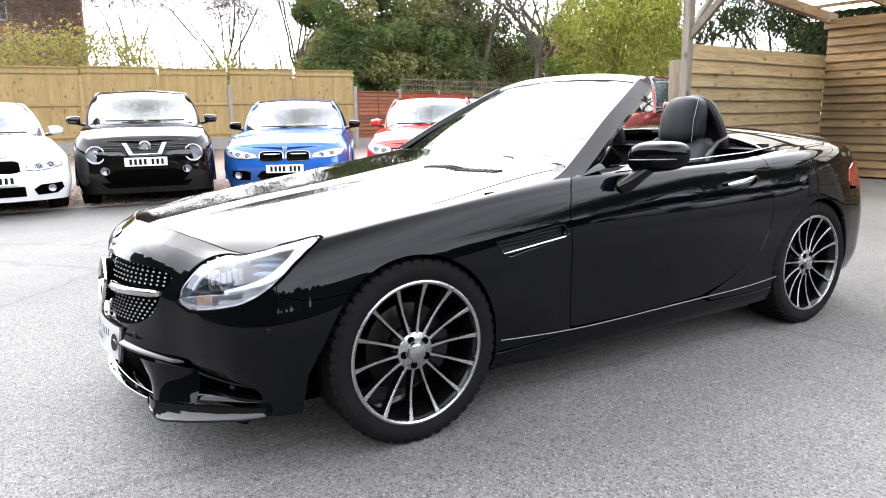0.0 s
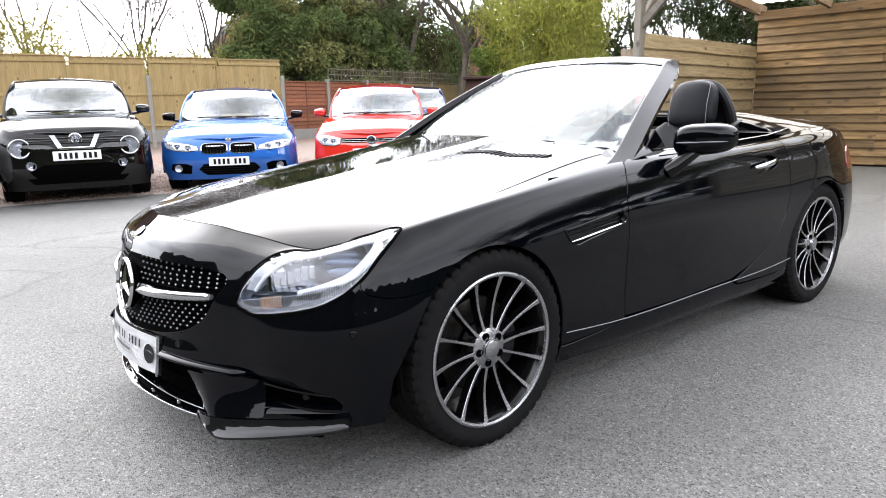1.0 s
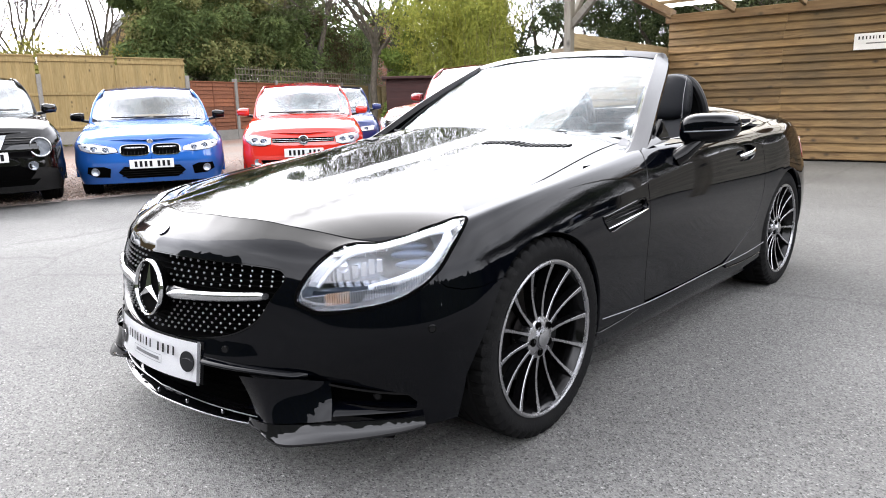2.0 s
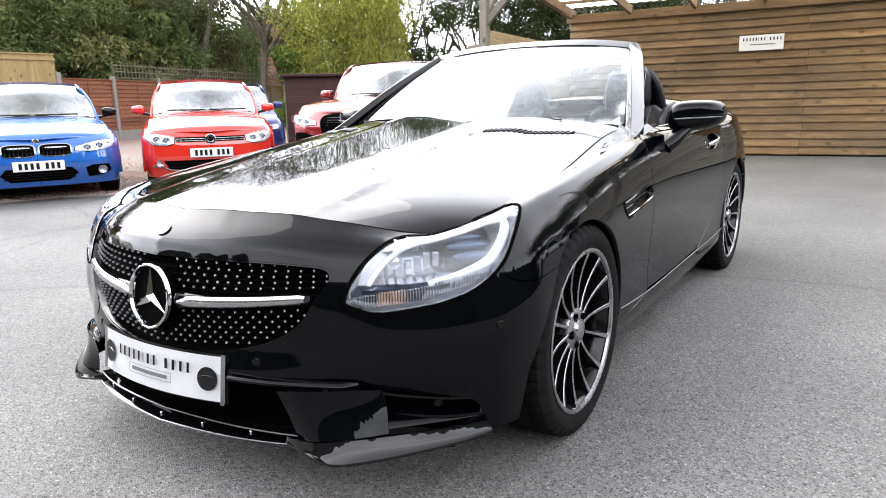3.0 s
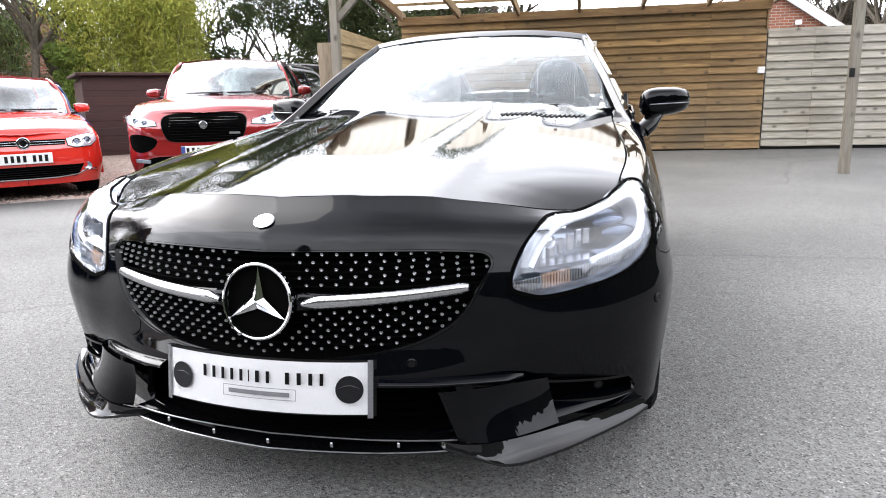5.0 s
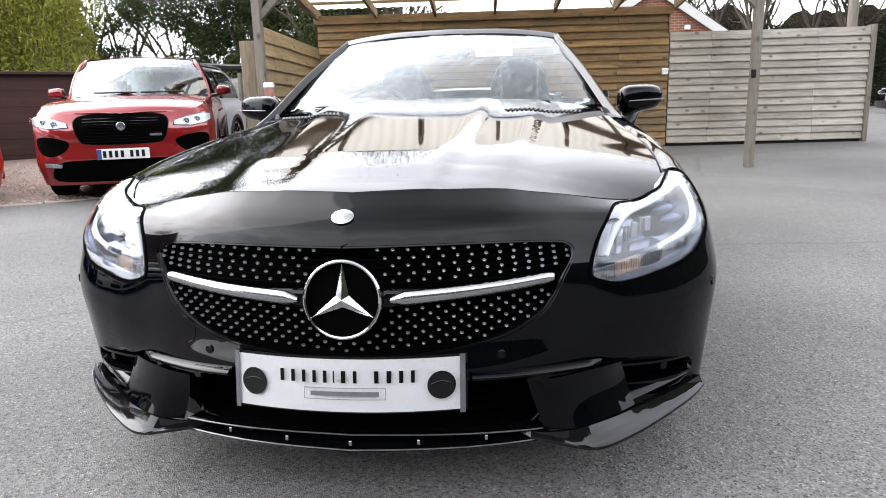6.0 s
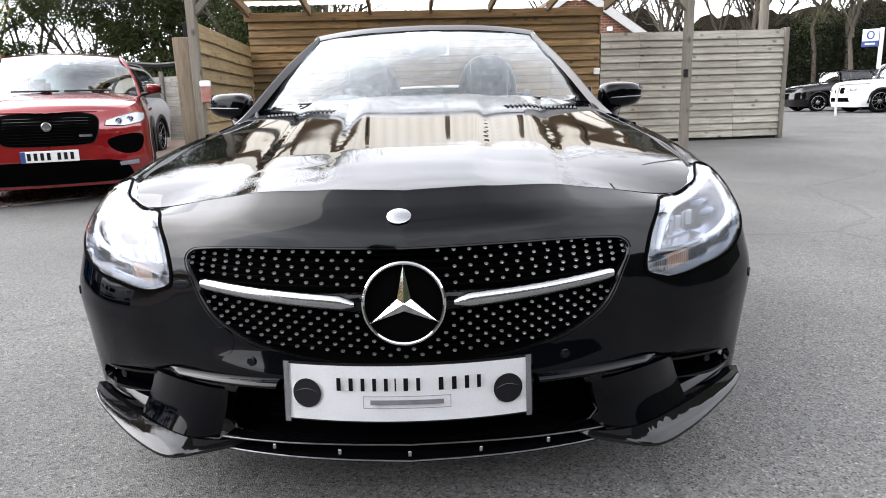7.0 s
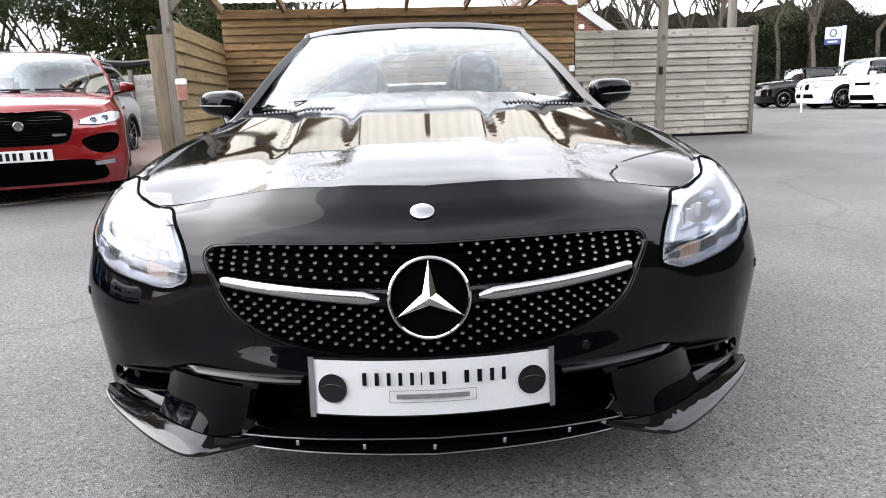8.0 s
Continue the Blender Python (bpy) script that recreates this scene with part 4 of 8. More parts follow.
        add_grid(head, shell, 40, 20, wrap=True)
        bmesh.ops.remove_doubles(head, verts=head.verts, dist=.0006)
        mirror = part("door_mirror", head, BLACK_PAINT, car, "black painted door mirror", sharp=80)
        foot = bmesh.new()
        add_tube(foot, [(side * .835, 1.03, .815), (side * .862, 1.05, .838), (side * .885, 1.09, .872), (side * .915, 1.13, .905)], [.05, .048, .042, .034], 14, .7)
        part("mirror_foot", foot, GLOSS_BLACK, mirror)
        lamp_bar = bmesh.new()
        add_tube(lamp_bar, [(side * (.87 + .17 * u), 1.15 - .0845 + .052 * u * u + .03 * u - .03, .93 + .006 * u) for u in (0, .2, .4, .6, .8, 1)], [.003, .005, .005, .005, .005, .002], 8, .7)
        part("indicator_strip", lamp_bar, LAMP_DARK, mirror, "clear indicator strip")
        sail = bmesh.new()
        add_prism(sail, [(.93, .872), (1.13, .885), (1.085, .93), (1.03, .985)], .755, .775, "x", .004) if side > 0 else add_prism(sail, [(.93, .872), (1.13, .885), (1.085, .93), (1.03, .985)], -.775, -.755, "x", .004)
        part("mirror_sail", sail, GLOSS_BLACK, mirror, "black triangular mirror base")
        glass_face = bmesh.new()
        add_prism(glass_face, [(cx + a, cz + b) for a, b in rounded(.19, .105, .04)], 1.176, 1.181, "y", .002)
        part("mirror_glass", glass_face, REFLECTOR, mirror)
    # tail panel and boot
    tail = [sh(4.165, .60), sh(s_of_y(2.43 + ARCH * .766), .318 + ARCH * .643), sh(s_of_y(2.43 + ARCH), .318), sh(s_of_y(2.43 + ARCH), .22), sh(4.7, .25), sh(S_TAIL - .02, .27), sv(S_TAIL - .02, 6.9), sv(4.6, 6.9), sh(4.665, .83), sh(4.665, .69), sh(4.42, .68), sh(4.19, .69)]
    for side in (1, -1):
        part("rear_bumper", sheet_panel("rear_bumper", tail, on_flank(side), BLACK_PAINT, (), .04, .02, away=lambda c: Vector((c.x, c.y - 2.2, .2))), None, car)

    def deck(x, y):
        w = abs(flank(s_of_y(min(y, 3.05)), 7).x) + .002
        ze = flank(s_of_y(min(y, 3.05)), 7).z
        a = min(abs(x) / w, 1)
        hump = .075 * math.exp(-((y - 2.40) / .45) ** 2) + .035
        return Vector((x, y, ze + hump * (1 - a ** 2.6) + .02 * max(0, (y - 2.9) / .25) ** 2 * (1 - a * .6)))
    half = [(0, 2.20), (.3, 2.20), (.62, 2.17), (.73, 2.13)] + [(abs(flank(s_of_y(y), 7).x), y) for y in (2.2, 2.4, 2.6, 2.8, 2.95, 3.02)] + [(.5, 3.06), (.25, 3.09), (0, 3.10)]
    boot = half + [(-a, b) for a, b in half[-2:0:-1]]
    part("boot_lid", sheet_panel("boot_lid", boot, deck, BLACK_PAINT, (), .04, .03, away=lambda c: Vector((0, 0, 1))), None, car)
    lip = bmesh.new()
    add_tube(lip, [deck(x, 3.05 - .09 * (x / .6) ** 2) + Vector((0, 0, .004)) for x in [i * .1 - .6 for i in range(13)]], [.004] + [.012] * 11 + [.004], 8, .5)
    part("boot_spoiler", lip, BLACK_PAINT, car)
    bow = bmesh.new()
    add_tube(bow, [deck(x, 2.20 - .06 * (x / .7) ** 2) + Vector((0, 0, .002)) for x in [i * .1 - .7 for i in range(15)]], .005, 8)
    part("tonneau_trim", bow, GLOSS_BLACK, car)
    for sx in (1, -1):
        part("belt_trim", tube([(sx * .80, 1.05, .90), (sx * .795, 1.5, .905), (sx * .79, 1.95, .92), (sx * .75, 2.2, .935)], .005, 8, .6), SATIN_SILVER, car, "bright belt trim along the door top")
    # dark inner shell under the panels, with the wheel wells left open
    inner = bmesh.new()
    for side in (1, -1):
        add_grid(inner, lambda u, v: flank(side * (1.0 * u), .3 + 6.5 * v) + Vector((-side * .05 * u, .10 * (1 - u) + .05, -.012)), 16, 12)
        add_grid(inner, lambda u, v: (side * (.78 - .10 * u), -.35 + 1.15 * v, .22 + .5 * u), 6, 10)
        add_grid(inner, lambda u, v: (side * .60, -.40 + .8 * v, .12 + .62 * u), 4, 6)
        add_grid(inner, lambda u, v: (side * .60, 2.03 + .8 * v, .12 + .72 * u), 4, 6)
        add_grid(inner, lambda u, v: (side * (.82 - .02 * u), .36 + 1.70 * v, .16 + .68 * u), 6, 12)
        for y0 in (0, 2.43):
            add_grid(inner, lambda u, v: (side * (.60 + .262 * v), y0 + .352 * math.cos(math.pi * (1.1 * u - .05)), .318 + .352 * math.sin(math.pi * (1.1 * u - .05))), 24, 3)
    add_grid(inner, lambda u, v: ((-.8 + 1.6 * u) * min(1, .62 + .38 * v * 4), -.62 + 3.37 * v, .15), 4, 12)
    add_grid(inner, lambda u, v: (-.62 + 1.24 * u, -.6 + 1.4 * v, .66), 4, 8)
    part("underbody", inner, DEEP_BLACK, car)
    return car, bumper


hero, hero_bumper = roadster()


def hero_lamps():
    """Headlamps: a bay, a projector, a light guide, an indicator and a clear cover."""
    for side in (1, -1):
        at = on_flank(side)
        cover = part("headlamp", sheet_panel("headlamp", shrink(HEADLAMP, .008), at, LENS, (), .028, 0, .002), None, hero, "clear headlamp with a chrome reflector")
        sol = cover.modifiers.new("thickness", "SOLIDIFY")
        sol.thickness, sol.offset = .003, -1
        cover.visible_shadow = False
        part("lamp_seal", sheet_panel("lamp_seal", HEADLAMP, at, DEEP_BLACK, [shrink(HEADLAMP, .008)], .02, .012, .0025), None, cover)
        bay = shrink(HEADLAMP, .006)
        bowl = bmesh.new()
        cen = Vector((sum(p[0] for p in bay) / len(bay), sum(p[1] for p in bay) / len(bay)))
        rings = []
        for k, (w, d) in enumerate(((1, .004), (.97, .03), (.9, .05), (.6, .075), (.2, .085))):
            ring = []
            for a, b in bay:
                p, q = cen.x + (a - cen.x) * w, cen.y + (b - cen.y) * w
                pt = at(p, q)
                nrm = Vector((side * .72, -.62, .3)).normalized()
                ring.append(bowl.verts.new(pt - nrm * d))
            rings.append(ring)
        for r0, r1 in zip(rings, rings[1:]):
            for i in range(len(r0)):
                bowl.faces.new((r0[i], r0[(i + 1) % len(r0)], r1[(i + 1) % len(r0)], r1[i]))
        bowl.faces.new(rings[-1])
        part("lamp_bowl", bowl, LAMP_BOWL, cover, sharp=60)
        into = Vector((side * .72, -.62, .3)).normalized()
        turn = pose(0, 0, 0, 0, 0, 42 if side > 0 else -42)

        def strip(lines, n=40):
            """A ribbon between smooth lines of (s, v, depth)."""
            rows = [smooth_loop([at(a, b * VQ) - into * d for a, b, d in l], 6, False) for l in lines]
            bm = bmesh.new()
            add_grid(bm, lambda u, v: Vector(rows[round(v * (len(rows) - 1))][min(round(u * n), n) * (len(rows[0]) - 1) // n]), n, len(rows) - 1)
            return bm
        # bright brow that fills the lamp's upper edge down to the light guide
        brow = strip((((.612, 4.5, .010), (.634, 5.4, .010), (.69, 6.35, .010), (.80, 6.80, .012), (.93, 6.86, .012), (1.05, 6.84, .012), (1.135, 6.62, .012), (1.14, 6.25, .012)),
                      ((.640, 4.5, .022), (.672, 5.25, .024), (.725, 5.95, .024), (.81, 6.32, .024), (.90, 6.45, .024), (.985, 6.42, .024), (1.055, 6.2, .024), (1.075, 5.95, .024))))
        part("lamp_brow", brow, LAMP_BROW, cover, "pale brow of the lamp", sharp=80)
        # main reflector: a bright pocket with upright facets and a small round lens
        pocket = bmesh.new()
        add_grid(pocket, lambda u, v: at(.655 + .165 * u, (4.50 + .14 * u + .30 * v) * VQ) - into * (.022 + .042 * v), 10, 4)
        bmesh.ops.solidify(pocket, geom=pocket.faces[:], thickness=.002)
        part("reflector_floor", pocket, REFLECTOR, cover, "bright reflector floor")
        facets = bmesh.new()
        for k in range(7):
            add_box(facets, (-.0085, -.003, -.020), (.0085, .006, .018 + .003 * (k % 3)), .002, Matrix.Translation(at(.675 + .0235 * k, (5.02 + .06 * k) * VQ) - into * .052) @ turn @ pose(0, 0, 0, 0, 0, (-22, 14, -8, 24, -16, 10, -20)[k]))
        for k in range(4):
            add_box(facets, (-.012, -.003, -.010), (.012, .006, .010), .002, Matrix.Translation(at(.725 + .031 * k, (5.86 + .10 * k) * VQ) - into * .048) @ turn @ pose(0, 0, 0, (24, -18, 12, -26)[k], 0, (12, -16, 20, -10)[k]))
        part("reflector_facets", facets, REFLECTOR, cover, "upright reflector facets", smooth=False)
        bulb = bmesh.new()
        add_lathe(bulb, [(.0, .019), (.004, .0175), (.002, .015), (.006, .010), (.008, .001)], 24)
        part("reflector_lens", bulb, REFLECTOR, cover, "small round lens", Matrix.Translation(at(.705, 5.40 * VQ) - into * .036) @ pose(0, 0, 0, 0, -14, -42 if side > 0 else -138))
        wallet = bmesh.new()
        add_grid(wallet, lambda u, v: at(.828 + .012 * v, (4.66 + 1.5 * v) * VQ) - into * (.020 + .045 * u), 4, 8)
        part("reflector_side", wallet, LENS, cover, "clear side wall of the reflector")
        # smoky blue bowl with soft ridges behind the guide
        for k in range(3):
            c = at(.905 + .012 * k, (5.95 - .36 * k) * VQ) - into * (.066 - .004 * k)
            ridge = bmesh.new()
            add_lathe(ridge, [(.0, .052), (.008, .047), (.014, .034), (.017, .018), (.018, .001)], 24)
            part("bowl_ridge", ridge, PROJECTOR, cover, "smoky blue ridge of the lamp bowl", Matrix.Translation(c) @ pose(0, 0, 0, 0, -14, -42 if side > 0 else -138) @ Matrix.Diagonal((1, 1.1, .30, 1)))
        shelf = bmesh.new()
        add_grid(shelf, lambda u, v: at(.625 + .30 * u, (4.20 + .34 * u ** 1.5 + .16 * v) * VQ) - into * (.020 + .02 * v), 14, 3)
        bmesh.ops.solidify(shelf, geom=shelf.faces[:], thickness=.003)
        part("lamp_shelf", shelf, PROJECTOR, cover)
        # light guide: an arch over the modules that turns back along the lower edge
        guide = bmesh.new()
        ring_ = smooth_loop([at(a, b * VQ) - into * .020 for a, b in ((.640, 4.5), (.672, 5.25), (.725, 5.92), (.81, 6.28), (.90, 6.42), (.985, 6.38), (1.05, 6.15), (1.062, 5.86), (1.02, 5.42), (.95, 5.0), (.87, 4.72), (.79, 4.52))], 4, False)
        add_tube(guide, ring_, [.009 + .006 * math.sin(math.pi * min(1, k / (len(ring_) - 1))) for k in range(len(ring_))], 10, .6)
        part("light_guide", guide, LIGHT_GUIDE, cover, "white daytime light guide")
        inner_, amber, outer_ = bmesh.new(), bmesh.new(), bmesh.new()
        for k in range(52):
            s = .600 + .0070 * k
            add_box(inner_ if k < 10 else amber if k < 20 else outer_, (-.0024, -.008, -.016), (.0024, .008, .016), .0012, Matrix.Translation(at(s, (3.96 + .0125 * k * (1 if k < 30 else 1.2)) * VQ) - into * .026) @ pose(0, 0, 0, 0, 0, side * 38))
        part("indicator_lens", amber, INDICATOR, cover, "ribbed amber indicator")
        part("reflector_strip", inner_, REFLECTOR, cover, "ribbed clear reflector strip")
        part("reflector_strip", outer_, REFLECTOR, cover, "ribbed clear reflector strip")


hero_lamps()


def hero_front():
    """Grille with pins, bars and the ring badge, splitter, inlets, plate and sensors."""
    at = on_flank(0)
    # the backing sheet is near black in place of the shade behind the pins
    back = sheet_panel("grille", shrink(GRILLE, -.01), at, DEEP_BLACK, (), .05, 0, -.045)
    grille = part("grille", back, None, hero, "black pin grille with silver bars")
    part("grille_surround", sheet_panel("grille_surround", shrink(GRILLE, .001), at, GLOSS_BLACK, [shrink(GRILLE, .005)], .02, .03, -.002), None, grille)
    ribs = bmesh.new()
    for k in range(13):
        h = .425 + .0165 * k
        lim = max((a for a, b in dense(GRILLE, .01) if abs(b - v_at(min(abs(a), .5), h) * VQ) < .012), default=0)
        if lim > .05:
            n = 24
            add_tube(ribs, [at(-lim + 2 * lim * i / n, v_at(-lim + 2 * lim * i / n, h) * VQ) + Vector((0, .028, 0)) for i in range(n + 1)], .003, 5)
    part("grille_rib", ribs, DEEP_BLACK, grille)
    stud = bmesh.new()
    add_lathe(stud, [(-.001, .0005), (.0, .0022), (.0, .0032), (-.002, .0035), (-.005, .002)], 8)
    stud_data = finish(stud, "grille_pin", PIN_SILVER)
    inner = shrink(GRILLE, .010)

    def pin(s, h):
        p = skin(s, h)
        if inside(sh(s, h), inner) and (p.x ** 2 + (p.z - .531) ** 2) ** .5 > .100:
            part("grille_pin", stud_data, None, grille, "", Matrix.Translation(p + Vector((0, .014, 0))) @ pose(0, 0, 0, 0, 0, 90 - 34 * s / .5) @ Matrix.Diagonal((-1, 1.4, 1.1, 1)))
    for sg in (1, -1):
        for col in range(14):
            far = col / 13
            for row in range(5):
                s = .075 + .0345 * col + .017 * (row % 2) * (1 - far ** .7)
                pin(sg * s, .631 - row * (.0125 + .0045 * (1 - far)))
            for row in range(9):
                s = .0 + .0345 * col + .017 * (row % 2)
                if s > .001 or sg > 0:
                    pin(sg * s, .527 + .027 * (s - .108) / .372 - .028 - row * .0135)
    for side in (1, -1):
        bar = bmesh.new()
        arm_ = bmesh.new()
        for bm, s0, s1, fat, fwd in ((bar, .106, .482, 1.0, 0), (arm_, .07, .30, 1.45, .010)):
            rows = []
            for i in range(25):
                u = i / 24
                s = s0 + (s1 - s0) * u
                k = (s - .106) / .376
                h = .527 + .027 * k
                wide = (.0172 - .004 * k) * fat * min(1, .35 + u * 9) * (1 if u < .97 else .7) * (1 if bm is bar else 1 - .7 * u)
                base = skin(side * s, h)
                rows.append([bm.verts.new(base + Vector((0, .004 + fwd - .012 * math.sin(q), wide * math.cos(q)))) for q in [math.pi * m / 6 for m in range(13)] if q < 2 * math.pi - .01])
            for r0, r1 in zip(rows, rows[1:]):
                for j in range(12):
                    bm.faces.new((r0[j], r0[(j + 1) % 12], r1[(j + 1) % 12], r1[j]))
            bm.faces.new(rows[0])
            bm.faces.new(rows[-1])
        part("bar_carrier", arm_, GLOSS_BLACK, grille)
        part("grille_bar", bar, SATIN_SILVER, grille, "satin silver grille bar", sharp=50)
    ring = bmesh.new()
    c = Vector((0, -.850, .531))
    add_lathe(ring, [(.0, .078), (.008, .081), (.009, .084), (.006, .0875), (-.001, .089), (-.005, .087), (-.003, .080), (.0, .079)], 56)
    lean = pose(0, 0, 0, 0, 8, 90) @ Matrix.Diagonal((-1, 1, 1, 1))
    emblem = part("ring_badge", ring, CHROME, grille, "chrome ring badge with three arms", Matrix.Translation(c) @ lean)
    disc = bmesh.new()
    add_lathe(disc, [(-.004, .0005), (-.005, .04), (-.007, .08), (-.02, .082), (-.04, .06)], 40)
    part("badge_disc", disc, DEEP_BLACK, emblem)
    arm = bmesh.new()
    for k in range(3):
        a = radians(90 + 120 * k)
        d, w = Vector((0, math.cos(a), math.sin(a))), Vector((0, -math.sin(a), math.cos(a)))
        tip, mid, l, r = d * .079, Vector((.012, 0, 0)), d * .008 + w * .0145, d * .008 - w * .0145
        vs = [arm.verts.new(p) for p in (tip + Vector((.001, 0, 0)), mid, l + Vector((.001, 0, 0)), r + Vector((.001, 0, 0)))]
        arm.faces.new((vs[0], vs[2], vs[1]))
        arm.faces.new((vs[0], vs[1], vs[3]))
    part("badge_arm", arm, CHROME, emblem, smooth=False)
    # lower intake: near-black sheet and bars, its shade put into the colour
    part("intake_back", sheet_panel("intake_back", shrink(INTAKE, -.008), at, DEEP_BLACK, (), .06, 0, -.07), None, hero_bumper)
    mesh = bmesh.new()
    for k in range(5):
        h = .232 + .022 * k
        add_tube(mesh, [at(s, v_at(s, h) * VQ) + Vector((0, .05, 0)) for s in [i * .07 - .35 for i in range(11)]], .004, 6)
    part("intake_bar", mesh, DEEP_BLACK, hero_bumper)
    # crossbar under the grille: a rounded ledge that fades out towards the inlets
    for side in (1, -1):
        ledge = bmesh.new()
        def bead(u, v):
            s = .275 + .33 * u
            k = min(1, (1 - u) * 5 + .35) ** 1.2
            q = flank(side * s, v_at(s, .334 - .026 * u + (.030 + .006 * u) * v))
            nx, ny = plan_normal(s)
            o = (.020 * k + .0015) * (math.sin(math.pi * min(1, v / .62 * .5 + .0)) if v < .62 else math.cos(math.pi / 2 * (v - .62) / .38)) - .001
            return q + Vector((-side * nx, -ny, 0)) * o
        add_grid(ledge, bead, 30, 12)
        part("crossbar", ledge, BLACK_PAINT, hero_bumper, sharp=80)
    for side in (1, -1):
        sa = on_flank(side)
        part("inlet_back", sheet_panel("inlet_back", shrink(INLET, -.03), sa, DEEP_BLACK, (), .04, 0, -.035), None, hero_bumper)
        for h0, drop, s0, s1 in ((.321, -.026, .575, .895), (.255, -.006, .64, .92)):
            fin = bmesh.new()
            rows = []
            for i in range(13):
                u = i / 12
                s = s0 + (s1 - s0) * u
                p = sa(s, v_at(s, h0 + drop * u) * VQ)
                o = Vector((side * .7, -.7, 0)) * .012 * math.sin(math.pi * min(1, u * 1.1))
                rows.append([fin.verts.new(p + o + Vector((0, 0, .003))), fin.verts.new(p + o + Vector((0, 0, -.003))), fin.verts.new(p - Vector((side * .7, -.7, 0)) * .05 + Vector((0, 0, -.012))), fin.verts.new(p - Vector((side * .7, -.7, 0)) * .05 + Vector((0, 0, .0)))])
            for r0, r1 in zip(rows, rows[1:]):
                for j in range(4):
                    fin.faces.new((r0[j], r0[(j + 1) % 4], r1[(j + 1) % 4], r1[j]))
            fin.faces.new(rows[0])
            fin.faces.new(rows[-1])
            part("inlet_fin", fin, GLOSS_BLACK, hero_bumper)
        # parking sensors
        for s, h in ((.347, .391), (.957, .484), (.80, .286)):
            eye = bmesh.new()
            add_lathe(eye, [(.002, .0005), (.0022, .0085), (.0005, .0095), (.002, .0105), (.0012, .012), (-.006, .0125)], 20)
            nx, ny = plan_normal(s)
            part("parking_sensor", eye, GLOSS_BLACK, hero_bumper, "", Matrix.Translation(sa(s, v_at(s, h) * VQ)) @ pose(0, 0, 0, 0, 0, math.degrees(math.atan2(-ny, -nx * side))))
    tow = smooth_loop([(-.43 + .03 * math.cos(a) * 1.15, v_at(.43, .428 + .032 * math.sin(a)) * VQ) for a in [radians(30 * k) for k in range(12)]], 2)
    part("tow_cover", sheet_panel("tow_cover", tow, at, BLACK_PAINT, (), .02, .002, .0018), None, hero_bumper)
    # splitter: a lower blade, a thin upper blade with stays, and raised winglets at both ends

    def blade(z_in, z_out, reach, thick, s0, s1, rise_end=0.0, n=36):
        inner = z_in if callable(z_in) else (lambda s: z_in)
        bm, rows = bmesh.new(), []
        for i in range(n + 1):
            u = i / n
            s = s0 + (s1 - s0) * u
            nx, ny = plan_normal(abs(s))
            sg = -1 if s < 0 else 1
            base = Vector((sg * plan_x(abs(s)), plan_y(abs(s)), 0))
            out = Vector((-sg * nx, -ny, 0))
            w = reach(abs(s))
            up = rise_end * max(0, (abs(s) - .56) / .42) ** 1.3
            rows.append([bm.verts.new(base - out * .05 + Vector((0, 0, inner(abs(s)) + up))), bm.verts.new(base + out * w + Vector((0, 0, z_out(abs(s)) + up))),
                         bm.verts.new(base + out * (w + .004) + Vector((0, 0, z_out(abs(s)) + up - thick * .5))), bm.verts.new(base + out * w + Vector((0, 0, z_out(abs(s)) + up - thick))), bm.verts.new(base - out * .05 + Vector((0, 0, inner(abs(s)) + up - thick)))])
        for r0, r1 in zip(rows, rows[1:]):
            for j in range(5):
                bm.faces.new((r0[j], r0[(j + 1) % 5], r1[(j + 1) % 5], r1[j]))
        bm.faces.new(rows[0])
        bm.faces.new(rows[-1])
        return bm
    low = spline([0, .3, .44, .5], [.002, .006, .016, .02])
    zed = spline([0, .3, .44, .5], [.180, .180, .181, .182])
    splitter = part("splitter", blade(spline([0, .3, .5], [.184, .185, .185]), zed, low, .006, -.47, .47), GLOSS_BLACK, hero, "gloss black front splitter")
    part("upper_blade", blade(spline([0, .3, .5], [.210, .207, .201]), spline([0, .3, .5], [.2085, .205, .199]), lambda s: -.016 + .024 * (s / .45) ** 2, .004, -.445, .445), GLOSS_BLACK, splitter)
    for nm, reach, z in (("lower", low, zed), ("upper", lambda s: -.016 + .024 * (s / .45) ** 2, spline([0, .3, .5], [.2085, .205, .199]))):
        line = []
        for i in range(37):
            s = -.445 + .89 * i / 36
            nx, ny = plan_normal(abs(s))
            sg = -1 if s < 0 else 1
            line.append(Vector((sg * plan_x(abs(s)), plan_y(abs(s)), z(abs(s)))) + Vector((-sg * nx, -ny, 0)) * (reach(abs(s)) + .002))
        part("blade_edge", tube(line, .0016, 6), PIN_SILVER, splitter, "thin bright blade edge")
    # winglets: a broad upturned blade from the splitter's end round the corner to the wheel arch
    top_line = smooth_loop([Vector(p) for p in ((.405, -.782, .199), (.45, -.789, .201), (.512, -.783, .208), (.60, -.733, .216), (.70, -.656, .225), (.79, -.574, .231), (.845, -.512, .234))], 5, False)
    low_line = smooth_loop([Vector(p) for p in ((.41, -.790, .190), (.47, -.797, .181), (.560, -.789, .168), (.65, -.733, .178), (.74, -.651, .191), (.815, -.572, .203), (.856, -.515, .213))], 5, False)
    for side in (1, -1):
        wing, rows = bmesh.new(), []
        for t, l in zip(top_line, low_line):
            t, l = Vector(t), Vector(l)
            sec = [t + Vector((-.012, .014, -.004)), t, t.lerp(l, .3) - Vector((0, 0, .005)), t.lerp(l, .65) - Vector((0, 0, .006)), l, l - Vector((0, 0, .007)), l + Vector((-.03, .03, -.003))]
